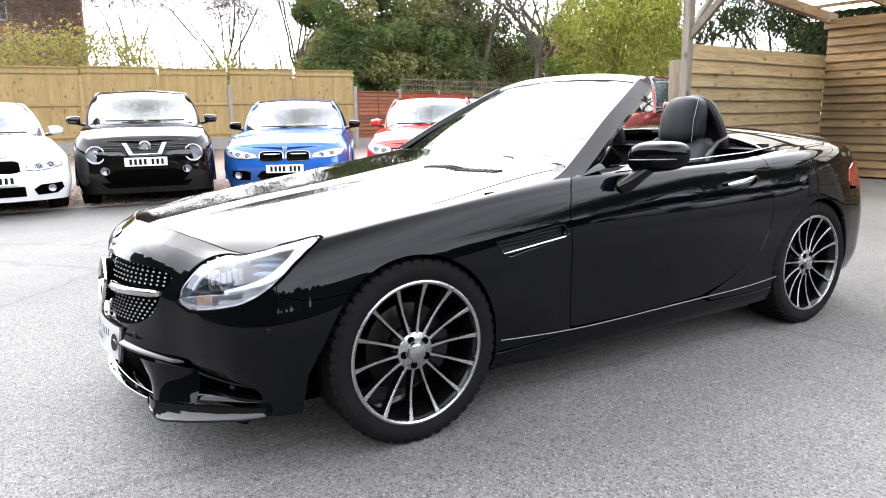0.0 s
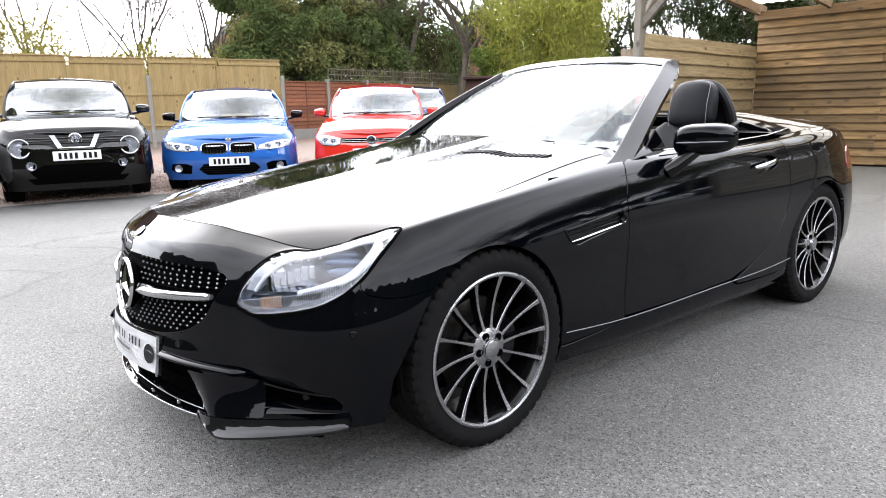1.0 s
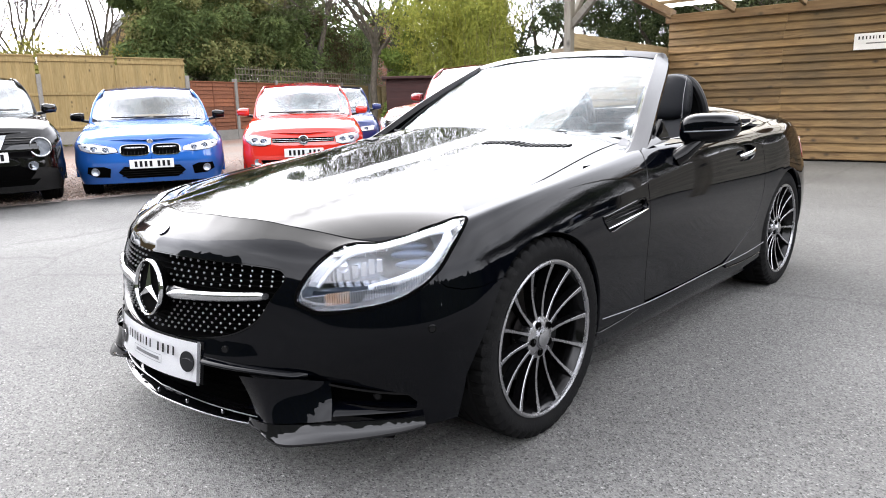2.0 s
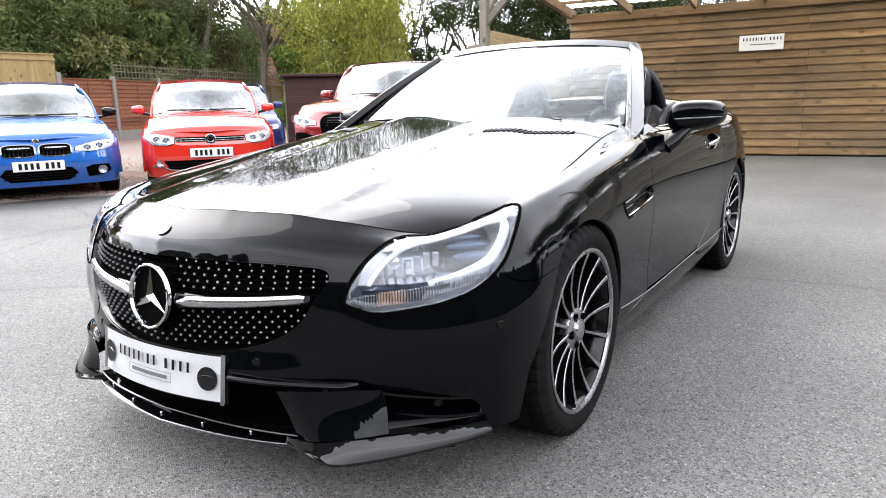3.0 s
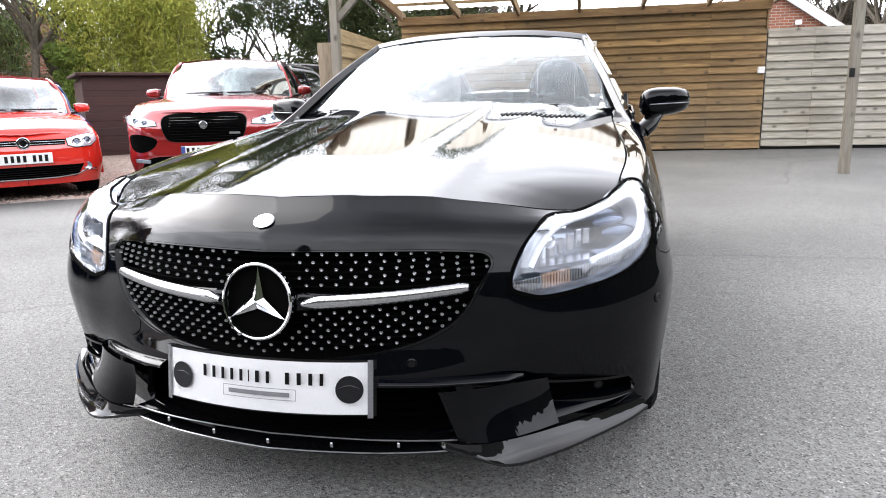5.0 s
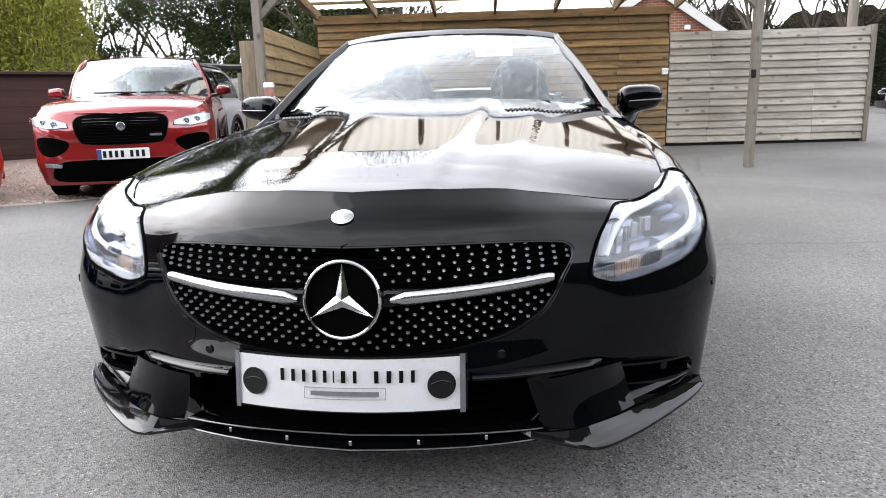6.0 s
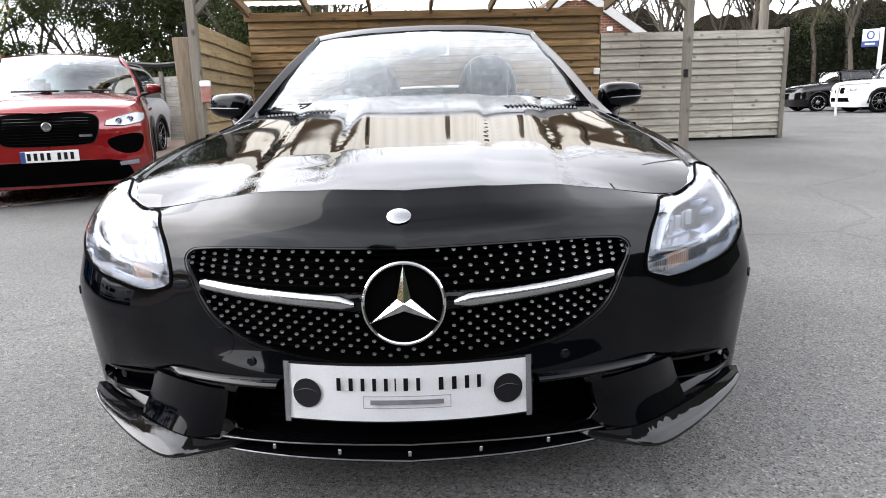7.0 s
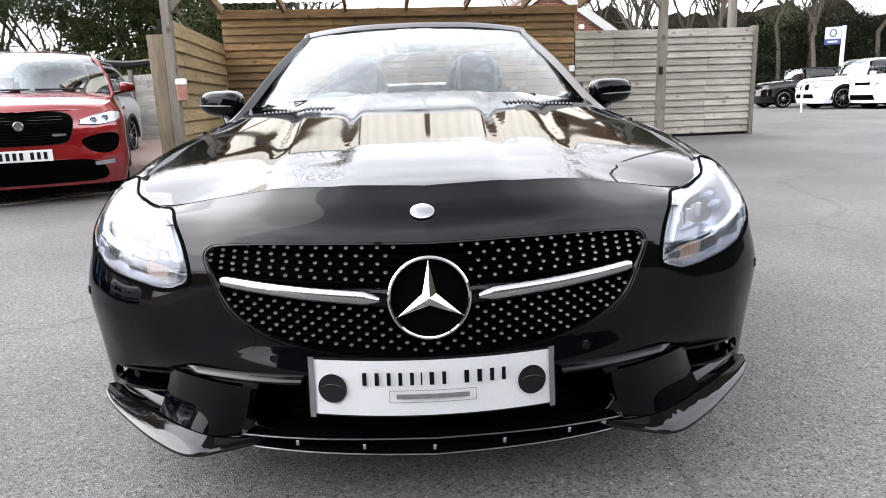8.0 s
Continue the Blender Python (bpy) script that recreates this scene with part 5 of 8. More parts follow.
            rows.append([wing.verts.new((side * q.x, q.y, q.z)) for q in sec])
        for r0, r1 in zip(rows, rows[1:]):
            for j in range(7):
                wing.faces.new((r0[j], r0[(j + 1) % 7], r1[(j + 1) % 7], r1[j]))
        wing.faces.new(rows[0])
        wing.faces.new(rows[-1])
        part("winglet", wing, FRAME_GLOSS, splitter, "raised glossy winglet", sharp=42)
        # lip above the winglet: the inlet's lower edge
        lip = bmesh.new()
        def ramp(u, v):
            i = 11 + u * 18
            k = int(i)
            t = Vector(top_line[k]).lerp(Vector(top_line[min(k + 1, len(top_line) - 1)]), i - k) + Vector((-.016, .014, .010))
            q = t + Vector((-.030, .034, 0)) * v * (1.15 - .5 * u) + Vector((0, 0, (.030 - .012 * u) * v ** .6))
            return (side * q.x, q.y, q.z)
        add_grid(lip, ramp, 22, 8)
        part("inlet_lip", lip, BLACK_PAINT, hero_bumper, sharp=80)
        # bumper blade: the hollow sweep from the crossbar's end down and outwards to the winglet
        sweep = bmesh.new()
        A = [Vector(p) for p in smooth_loop([Vector((.40, -.800, .327)), Vector((.46, -.783, .331)), Vector((.525, -.748, .333)), Vector((.585, -.700, .330)), Vector((.625, -.652, .322))], 4, False)]
        B = [Vector(p) for p in smooth_loop([Vector((.440, -.775, .200)), Vector((.50, -.782, .208)), Vector((.555, -.762, .216)), Vector((.610, -.722, .221)), Vector((.655, -.680, .225))], 4, False)]
        def sweep_face(u, v):
            i = u * (len(A) - 1)
            k = min(int(i), len(A) - 2)
            a, b = A[k].lerp(A[k + 1], i - k), B[k].lerp(B[k + 1], i - k)
            q = a.lerp(b, v) + Vector((-.003, .006, 0)) * math.sin(math.pi * v)
            return (side * q.x, q.y, q.z)
        add_grid(sweep, sweep_face, 24, 14)
        part("bumper_blade", sweep, BLACK_PAINT, hero_bumper, sharp=80)
    # near-black tray and bulkhead added to close and darken the space behind the intakes
    def behind(off, lim=.86, n=40):
        out = []
        for i in range(n + 1):
            q = -lim + 2 * lim * i / n
            nx, ny = plan_normal(abs(q))
            sg = -1 if q < 0 else 1
            out.append((sg * (plan_x(abs(q)) + nx * off), plan_y(abs(q)) + ny * off))
        return out
    tray = bmesh.new()
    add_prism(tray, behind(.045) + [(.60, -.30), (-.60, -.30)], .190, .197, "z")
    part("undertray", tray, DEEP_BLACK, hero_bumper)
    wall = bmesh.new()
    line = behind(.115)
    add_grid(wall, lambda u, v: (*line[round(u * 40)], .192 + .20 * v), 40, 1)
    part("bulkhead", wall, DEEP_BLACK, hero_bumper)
    # thin grey tubes drawn in for the light caught along the sill's edge
    for side in (1, -1):
        edge = [flank(side * s_of_y(.37 + 1.74 * k / 24), 1.36 + .05 * (k / 24) ** 4) for k in range(25)]
        part("sill_edge", tube([p + Vector((side * .002, 0, 0)) for p in edge], .0018, 6), GREY_PLASTIC, hero, "thin grey line standing in for the highlight above the sill")
    stay = bmesh.new()
    add_box(stay, (-.0035, -.004, -.006), (.0035, .004, .006), .001)
    stay_data = finish(stay, "stay", SATIN_SILVER)
    for s in (-.31, -.155, 0, .155, .31):
        nx, ny = plan_normal(abs(s))
        part("stay", stay_data, None, splitter, "", Matrix.Translation(Vector((math.copysign(plan_x(abs(s)), s), plan_y(abs(s)) + .004, .194))))
    # show plate with the dealer's lettering as plain bars
    def plate_at(x, z, off=0.0):
        return Vector((x, -.876 + .036 * (x / .264) ** 2 - off + (z - .337) * .13, z + .004))
    def curved(x0, x1, z0, z1, off, thick, nx=18):
        bm = bmesh.new()
        add_grid(bm, lambda u, v: plate_at(x0 + (x1 - x0) * u, z0 + (z1 - z0) * v, off), nx, 2)
        r = bmesh.ops.solidify(bm, geom=bm.faces[:], thickness=-thick)
        return bm
    plate = part("show_plate", curved(-.262, .262, .279, .396, 0, .004), WHITE_PLASTIC, hero, "white show plate with black print")
    part("plate_holder", curved(-.268, .268, .273, .40, -.006, .012), SATIN_BLACK, plate)
    for sx in (1, -1):
        part("plate_clip", curved(sx * .258 - .006, sx * .258 + .006, .272, .402, .003, .004, 2), GREY_PLASTIC, plate, "grey end clip")
    for sx in (1, -1):
        logo = bmesh.new()
        g = [logo.verts.new(plate_at(sx * .213 + .031 * math.cos(a), .337 + .031 * math.sin(a), .0045)) for a in [radians(10 * k) for k in range(36)]]
        logo.faces.new(g)
        disc = part("logo_disc", logo, PRINT_BLACK, plate, "round black logo")
        line = bmesh.new()
        add_tube(line, [plate_at(sx * .213 - .025 + .05 * u, .339 + .008 * math.sin(3.2 * u), .005) for u in [k / 8 for k in range(9)]], [.0004, .0012, .0016, .0018, .0018, .0018, .0014, .001, .0005], 6, .4)
        part("logo_line", line, SATIN_SILVER, disc)
    letters = [.0165, .0165, .015, .015, .015, .006, .018, .015, 0, .018, .018, .0165, .015]
    x = -.152
    for w in letters:
        if w:
            part("letter_bar", curved(x + w * .25, x + w * .8, .345, .372, .0046, .0006, 2), PRINT_BLACK, plate)
        x += (w or .012) + .0095
    part("small_print_bar", curved(-.077, .077, .316, .326, .0046, .0005, 8), PRINT_GREY, plate)
    for z in (.308, .333):
        part("print_frame", curved(-.092, .092, z, z + .0012, .0046, .0005, 10), PRINT_GREY, plate)
    for xx in (-.092, .0908):
        part("print_frame", curved(xx, xx + .0012, .308, .334, .0046, .0005, 2), PRINT_GREY, plate)


hero_front()


def wheel_at(parent, m, radius=.330, rim=.255, width=.225, spokes=14, face=MACHINED, full=True):
    """A wheel whose axle runs along x, the outer face at x = 0: barrel with tyre, spokes, disc, caliper and cap as its parts."""
    barrel = bmesh.new()
    add_lathe(barrel, [(-.005, rim), (-.012, rim - .008), (-.03, rim - .018), (-.10, rim - .03), (-width + .02, rim - .02), (-width, rim - .004), (-width + .004, rim), (-.1, rim - .026)], 56)
    wheel = part("wheel", barrel, DARK_ALLOY, parent, "multi-spoke black and silver alloy wheel", m)
    ty = bmesh.new()
    r = radius
    prof = [(-.012, rim - .006), (-.002, rim + .004), (.004, rim + (r - rim) * .35), (.005, rim + (r - rim) * .6), (-.002, r - .014), (-.010, r - .003), (-.022, r), (-.05, r), (-.056, r - .007), (-.062, r - .007), (-.068, r),
            (-width / 2 - .004, r), (-width / 2, r - .007), (-width / 2 - .006, r - .007), (-width / 2 - .012, r), (-width + .07, r), (-width + .064, r - .007), (-width + .06, r), (-width + .018, r), (-width + .004, r - .008), (-width - .008, rim + (r - rim) * .5), (-width + .01, rim - .006)]
    cut = {4, 5, 6, 7, 17, 18}
    n = 192 if full else 64
    add_lathe(ty, prof, n, lambda i, j: -.009 if (j in cut and i % 4 == 0) else 0)
    part("tyre", ty, RUBBER, wheel)
    ring = bmesh.new()
    add_lathe(ring, [(-.008, rim - .013), (.0, rim - .011), (.003, rim - .004), (.001, rim + .002), (-.008, rim + .003)], 72)
    part("rim_edge", ring, face, wheel)
    hub = bmesh.new()
    add_lathe(hub, [(-.016, .0005), (-.016, .034), (-.022, .036), (-.024, .056), (-.030, .068), (-.05, .074), (-.09, .07)], 40)
    part("hub", hub, face, wheel, "machined silver hub")
    cap = bmesh.new()
    add_lathe(cap, [(-.008, .0005), (-.009, .022), (-.012, .030), (-.02, .032)], 32)
    part("hub_cap", cap, SATIN_SILVER, wheel)
    # near-black discs stand in for the five shaded bolt holes
    bolt = bmesh.new()
    add_lathe(bolt, [(.0, .0005), (.0, .0105), (.003, .0125), (.0, .0135)], 14)
    bolt_data = finish(bolt, "wheel_bolt", DEEP_BLACK)
    for k in range(5):
        a = radians(90 + 72 * k + 36)
        part("wheel_bolt", bolt_data, None, wheel, "", Matrix.Translation((-.0225, .048 * math.cos(a), .048 * math.sin(a))))
    spoke, spoke_side = bmesh.new(), bmesh.new()
    for bm, deep in ((spoke, 0), (spoke_side, 1)):
        rows = []
        for i in range(8):
            u = i / 7
            q = .058 + (rim - .012 - .058) * u
            w = .0062 - .0018 * math.sin(math.pi * min(u * 1.15, 1)) + .002 * max(0, u - .8) * 5
            x = -.027 - .006 * math.sin(math.pi * u) + .022 * u ** 2
            if deep:
                rows.append([bm.verts.new(p) for p in ((x - .0015, -w, q), (x - .0015, w, q), (x - .03, w * 1.5, q), (x - .03, -w * 1.5, q))])
            else:
                rows.append([bm.verts.new(p) for p in ((x, -w + .001, q), (x, w - .001, q), (x - .0016, w, q), (x - .0016, -w, q))])
        for r0, r1 in zip(rows, rows[1:]):
            for j in range(4):
                bm.faces.new((r0[j], r0[(j + 1) % 4], r1[(j + 1) % 4], r1[j]))
        bm.faces.new(rows[0])
        bm.faces.new(rows[-1])
    sd, ss = finish(spoke, "spoke", face), finish(spoke_side, "spoke_core", DARK_ALLOY)
    for k in range(spokes):
        turn = pose(0, 0, 0, 360 * k / spokes + 4, 0, 0)
        part("spoke", sd, None, wheel, "", turn)
        part("spoke_core", ss, None, wheel, "", turn)
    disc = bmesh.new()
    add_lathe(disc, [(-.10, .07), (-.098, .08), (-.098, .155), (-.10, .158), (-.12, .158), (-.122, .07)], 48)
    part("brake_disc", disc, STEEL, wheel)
    cal = bmesh.new()
    add_prism(cal, [(.16 * math.cos(a), .16 * math.sin(a)) for a in [radians(q) for q in range(-28, 29, 7)]] + [(.085 * math.cos(a), .085 * math.sin(a)) for a in [radians(q) for q in range(28, -29, -14)]], -.13, -.07, "x", .006)
    part("brake_caliper", cal, SATIN_BLACK, wheel)
    return wheel


wheel_at(hero, pose(.888, .019, .318, -12.4, 0, 0))
wheel_at(hero, pose(.878, 2.44, .318, 3, 0, 0))
wheel_at(hero, pose(-.876, 0, .318, 9, 0, 180))
wheel_at(hero, pose(-.878, 2.43, .318, 15, 0, 180))


def hero_cabin():
    # windscreen frame: pillars and header in one, and the glass
    foot, knee, top = Vector((.775, .83, .885)), Vector((.680, 1.125, 1.068)), Vector((.572, 1.435, 1.235))
    def screen(a, h):
        """a from -1 to 1 across, h from 0 at the cowl to 1 at the header."""
        base = Vector((.712 * a, .665 + .205 * abs(a) ** 2.0, .938 - .022 * abs(a)))
        head = Vector((.556 * a, 1.402 + .022 * abs(a) ** 2, 1.289 - .038 * abs(a) ** 2.6))
        p = base.lerp(head, h)
        return p + Vector((0, -.015, .018)) * math.sin(math.pi * h) * (1 - .4 * a * a)
    pane = bmesh.new()
    add_grid(pane, lambda u, v: screen(-1 + 2 * u, v), 32, 14)
    bmesh.ops.solidify(pane, geom=pane.faces[:], thickness=.005)
    glass_ob = part("windscreen", pane, GLASS, hero, "raked clear windscreen glass", sharp=60)
    glass_ob.visible_shadow = False
    fr = bmesh.new()
    line = smooth_loop([Vector((.805, .71, .830)), foot, knee, top, Vector((.535, 1.455, 1.262)), Vector((.3, 1.44, 1.289)), Vector((0, 1.432, 1.297))], 6, False)
    line = [Vector(p) for p in line]
    line = line + [Vector((-p.x, p.y, p.z)) for p in line[-2::-1]]
    rows = []
    for i, p in enumerate(line):
        d = (line[min(i + 1, len(line) - 1)] - line[max(i - 1, 0)]).normalized()
        out = Vector((p.x, -.22, .5)).normalized() if abs(p.x) > .55 else Vector((p.x * .4, -.55, 1)).normalized()
        out = (out - d * out.dot(d)).normalized()
        fwd = d.cross(out)
        fwd = fwd if fwd.y < 0 else -fwd
        w = .043 if abs(p.x) > .57 else .036
        deep = -.034 if abs(p.x) > .585 else -.012
        sec = [(deep, -.55), (.002, -1), (.012, -.7), (.013, 0), (.0125, .93), (.009, 1), (deep * .6, .9)]
        rows.append([fr.verts.new(p + out * a + fwd * (b * w)) for a, b in sec])
    for r0, r1 in zip(rows, rows[1:]):
        for j in range(7):
            fr.faces.new((r0[j], r0[(j + 1) % 7], r1[(j + 1) % 7], r1[j]))
    fr.faces.new(rows[0])
    fr.faces.new(rows[-1])
    part("windscreen_frame", fr, FRAME_GLOSS, hero, sharp=32)
    # black print band and inner pillar trim
    band = bmesh.new()
    for sx in (1, -1):
        add_grid(band, lambda u, v: screen(sx * (.972 + .05 * u), v) + Vector((0, .012, -.006)), 2, 14)
    add_grid(band, lambda u, v: screen(-1 + 2 * u, .978 + .010 * v) + Vector((0, .016, -.014)), 24, 1)
    add_grid(band, lambda u, v: screen(-1 + 2 * u, -.05 + .09 * v) + Vector((0, .012, -.008)), 24, 1)
    bmesh.ops.solidify(band, geom=band.faces[:], thickness=.004)
    part("pillar_trim", band, SATIN_BLACK, hero)
    box = bmesh.new()
    add_grid(box, lambda u, v: screen((-.2 + .4 * u) * (.8 + .2 * v), .80 + .17 * v) + Vector((0, .012, -.012)), 10, 5)
    bmesh.ops.solidify(box, geom=box.faces[:], thickness=.03)
    part("camera_housing", box, GREY_PLASTIC, hero, "grey camera housing behind the glass")
    rv = bmesh.new()
    add_prism(rv, rounded(.23, .065, .028), 0, .025, "y", .006)
    part("rear_view_mirror", rv, SATIN_BLACK, hero, "", Matrix.Translation((0, 1.40, 1.20)))
    cowl = bmesh.new()
    add_grid(cowl, lambda u, v: Vector((-.70 + 1.4 * u, .60 + .26 * abs(2 * u - 1) ** 2.2 + .09 * v, .925 + .005 * v - .02 * abs(2 * u - 1))), 28, 3)
    part("cowl", cowl, SATIN_BLACK, hero)
    for sx in (1, -1):
        corner = bmesh.new()
        add_grid(corner, lambda u, v: Vector((sx * (.655 + .15 * v), .84 + .16 * u - .03 * v, .918 + .0 * u - .052 * v * v + .03 * u)), 5, 6)
        part("pillar_base", corner, BLACK_PAINT, hero)
    for x0, x1, y0, y1 in ((-.52, -.075, .70, .655), (.02, .50, .655, .72)):
        arm = bmesh.new()
        pts = [(x0 + (x1 - x0) * u, (y0 + (y1 - y0) * u) + .012, .940 + .003 * math.sin(3 * u)) for u in (0, .25, .5, .75, 1)]
        add_tube(arm, pts, [.003, .005, .005, .005, .003], 6)
        add_tube(arm, [(p[0], p[1] + .004, p[2] - .008) for p in pts], .003, 6)
        part("wiper", arm, SATIN_BLACK, hero)
    # dashboard, steering wheel, seats, roll hoops, tub
    dash = bmesh.new()
    def fascia(u, v):
        x = -.70 + 1.4 * u
        hood = .05 * math.exp(-((x + .37) / .16) ** 2)
        prof = [(.72, .915), (.85, .935), (1.0, .93), (1.10, .90), (1.13, .82), (1.12, .70), (1.05, .55)]
        k = v * 6
        i = min(int(k), 5)
        f = k - i
        y, z = prof[i][0] + (prof[i + 1][0] - prof[i][0]) * f, prof[i][1] + (prof[i + 1][1] - prof[i][1]) * f
        return Vector((x, y + .08 * abs(2 * u - 1) ** 2 * (v < .3), z + hood * math.sin(math.pi * min(1, v * 1.6)) - .02 * abs(2 * u - 1) ** 3))
    add_grid(dash, fascia, 36, 18)
    cab = part("dashboard", dash, SATIN_BLACK, hero)
    wheel = bmesh.new()
    add_tube(wheel, [(.185 * math.cos(a), 0, .185 * math.sin(a)) for a in [radians(10 * k) for k in range(36)]], .014, 10, closed=True)
    add_prism(wheel, rounded(.15, .12, .05), -.01, .035, "y", .01)
    for a, b in ((-.17, -.06), (.06, .17)):
        add_box(wheel, (a, -.004, -.015), (b, .012, .015), .004)
    add_box(wheel, (-.02, -.004, -.17), (.02, .012, -.05), .004)
    part("steering_wheel", wheel, LEATHER, hero, "black leather steering wheel", Matrix.Translation((-.37, 1.22, .86)) @ pose(0, 0, 0, -24))
    for sx in (1, -1):
        cx = sx * .36
        back = bmesh.new()
        def squab(u, v):
            a = 2 * math.pi * u
            h = v
            w = (.25 - .055 * h ** 2) * (1 if h < .98 else .8)
            ca, sa = math.cos(a), math.sin(a)
            ex = abs(ca) ** .5 * (1 if ca > 0 else -1)
            ey = abs(sa) ** .6 * (1 if sa > 0 else -1)
            bulge = .05 + .035 * abs(ex) ** 3
            return Vector((cx + w * ex, 1.80 + .20 * h + bulge * ey * (1 - .3 * h), .52 + .46 * h))
        add_grid(back, squab, 28, 14, wrap=True)
        seat = part("seat_back", back, LEATHER, hero, "black leather seat back")
        hr = bmesh.new()
        def rest(u, v):
            a, b = 2 * math.pi * u, math.pi * v
            ca, sa = math.cos(a), math.sin(a)
            ex = abs(ca) ** .55 * (1 if ca > 0 else -1)
            ez = abs(sa) ** .55 * (1 if sa > 0 else -1)
            r = math.sin(b) ** .4
            return Vector((cx - .125 * abs(math.cos(b)) ** .8 * (1 if math.cos(b) > 0 else -1) * (1 - .12 * ez * r), 2.0 - .062 * ex * r + .02 * ez, 1.075 + .125 * ez * r))
        add_grid(hr, rest, 32, 14, wrap=True)
        bmesh.ops.remove_doubles(hr, verts=hr.verts, dist=.0006)
        head = part("headrest", hr, LEATHER, seat, "black leather headrest with pale stitching", sharp=80)
        for q in (1, -1):
            seam = bmesh.new()
            add_tube(seam, [Vector((cx + q * .108, 1.944 + .02 * ez + .012 * abs(ez), 1.075 + .112 * ez)) for ez in [k / 6 - 1 for k in range(13)]], .0014, 5)
            part("stitching", seam, GREY_PLASTIC, seat)
        base = bmesh.new()
        add_box(base, (cx - .25, 1.32, .40), (cx + .25, 1.86, .54), .05, seg=3)
        part("seat_base", base, LEATHER, hero)
        hoop = bmesh.new()
        add_tube(hoop, smooth_loop([Vector((cx - .165, 2.14, .92)), Vector((cx - .145, 2.10, 1.06)), Vector((cx - .09, 2.08, 1.155)), Vector((cx, 2.075, 1.18)), Vector((cx + .09, 2.08, 1.155)), Vector((cx + .145, 2.10, 1.06)), Vector((cx + .165, 2.14, .92))], 5, False), .026, 10)
        add_grid(hoop, lambda u, v: Vector((cx + (-.14 + .28 * u) * (1 - .35 * v * v), 2.125 - .04 * v, .92 + .24 * v)), 6, 5)
        part("roll_hoop", hoop, SATIN_BLACK, hero, "black roll hoop")
        belt = bmesh.new()
        add_tube(belt, [(sx * .60, 2.05, .99), (sx * .585, 1.98, .96), (sx * .575, 1.93, .90), (sx * .585, 1.9, .78)], [.018, .022, .022, .022], 8, .2)
        part("seat_belt", belt, SATIN_BLACK, hero)
        trim = bmesh.new()
        add_grid(trim, lambda u, v: Vector((sx * (.74 - .03 * v + .05 * v * v), .95 + 1.15 * u, .55 + .34 * v)), 12, 5)
        part("door_trim", trim, LEATHER, hero)
    tub = bmesh.new()
    add_grid(tub, lambda u, v: Vector((-.75 + 1.5 * u, 2.12 + .06 * v, .45 + .50 * v)), 6, 4)
    add_grid(tub, lambda u, v: Vector((-.75 + 1.5 * u, .9 + 1.3 * v, .36)), 6, 6)
    add_grid(tub, lambda u, v: Vector((-.75 + 1.5 * u, 2.10 + .2 * v, .925 + .02 * v)), 6, 3)
    part("cabin_tub", tub, SATIN_BLACK, hero)
    tunnel = bmesh.new()
    add_box(tunnel, (-.11, 1.1, .38), (.11, 2.1, .66), .04, seg=2)
    part("centre_console", tunnel, LEATHER, hero)


hero_cabin()

# ---- ground, gravel and kerb ----


def spread(lo, hi, near, fine, grow=1.22):
    """Grid lines, fine over the near stretch and growing to the far ends."""
    a = [near[0]]
    while a[-1] < near[1]:
        a.append(a[-1] + fine)
    step = fine
    while a[-1] < hi:
        step *= grow
        a.append(a[-1] + step)
    b, step = [near[0]], fine
    while b[-1] > lo:
        step *= grow
        b.append(b[-1] - step)
    return b[:0:-1] + a


gx, gy = spread(-900, 900, (-20, 10), .8), spread(-900, 900, (-8, 24), .8)
gv = [(x, y, ground_z(x, y)) for x in gx for y in gy]
gf = [(i * len(gy) + j, (i + 1) * len(gy) + j, (i + 1) * len(gy) + j + 1, i * len(gy) + j + 1) for i in range(len(gx) - 1) for j in range(len(gy) - 1)]
tagged(new("ground", mesh_of("ground", gv, gf, TARMAC)), "worn grey tarmac yard with pale chippings", "ground", kind="structure")

EDGE = [Vector(p) for p in smooth_loop([(-7.6, -12), (-7.5, -4), (-7.43, -1.3), (-7.40, -.2), (-7.2, 1.2), (-6.95, 2.3), (-6.4, 3.05), (-5.75, 3.95), (-4.75, 4.55), (-3.95, 5.25), (-3.45, 5.62), (-3.05, 5.9)], 8, False)]
gr, rows = bmesh.new(), []
for i, p in enumerate(EDGE):
    far = Vector((-22, -14 + (p.y + 12) * 2.2)) if p.y < 4 else Vector((-22 + (p.y - 4) * 9.2, 22 + (p.y - 4) * .2))
    rows.append([gr.verts.new((*(p.lerp(far, u)), ground_z(*(p.lerp(far, u))) + .006)) for u in (0, .01, .03, .06, .1, .15, .2, .3, .4, .55, .7, .85, 1)])
for r0, r1 in zip(rows, rows[1:]):
    for j in range(len(r0) - 1):
        gr.faces.new((r0[j], r0[j + 1], r1[j + 1], r1[j]))
solid("gravel_bed", gr, GRAVEL, "reddish brown gravel under the parked cars", "gravel", kind="stuff")
rnd = random.Random(4)
sv_, sf_ = [], []
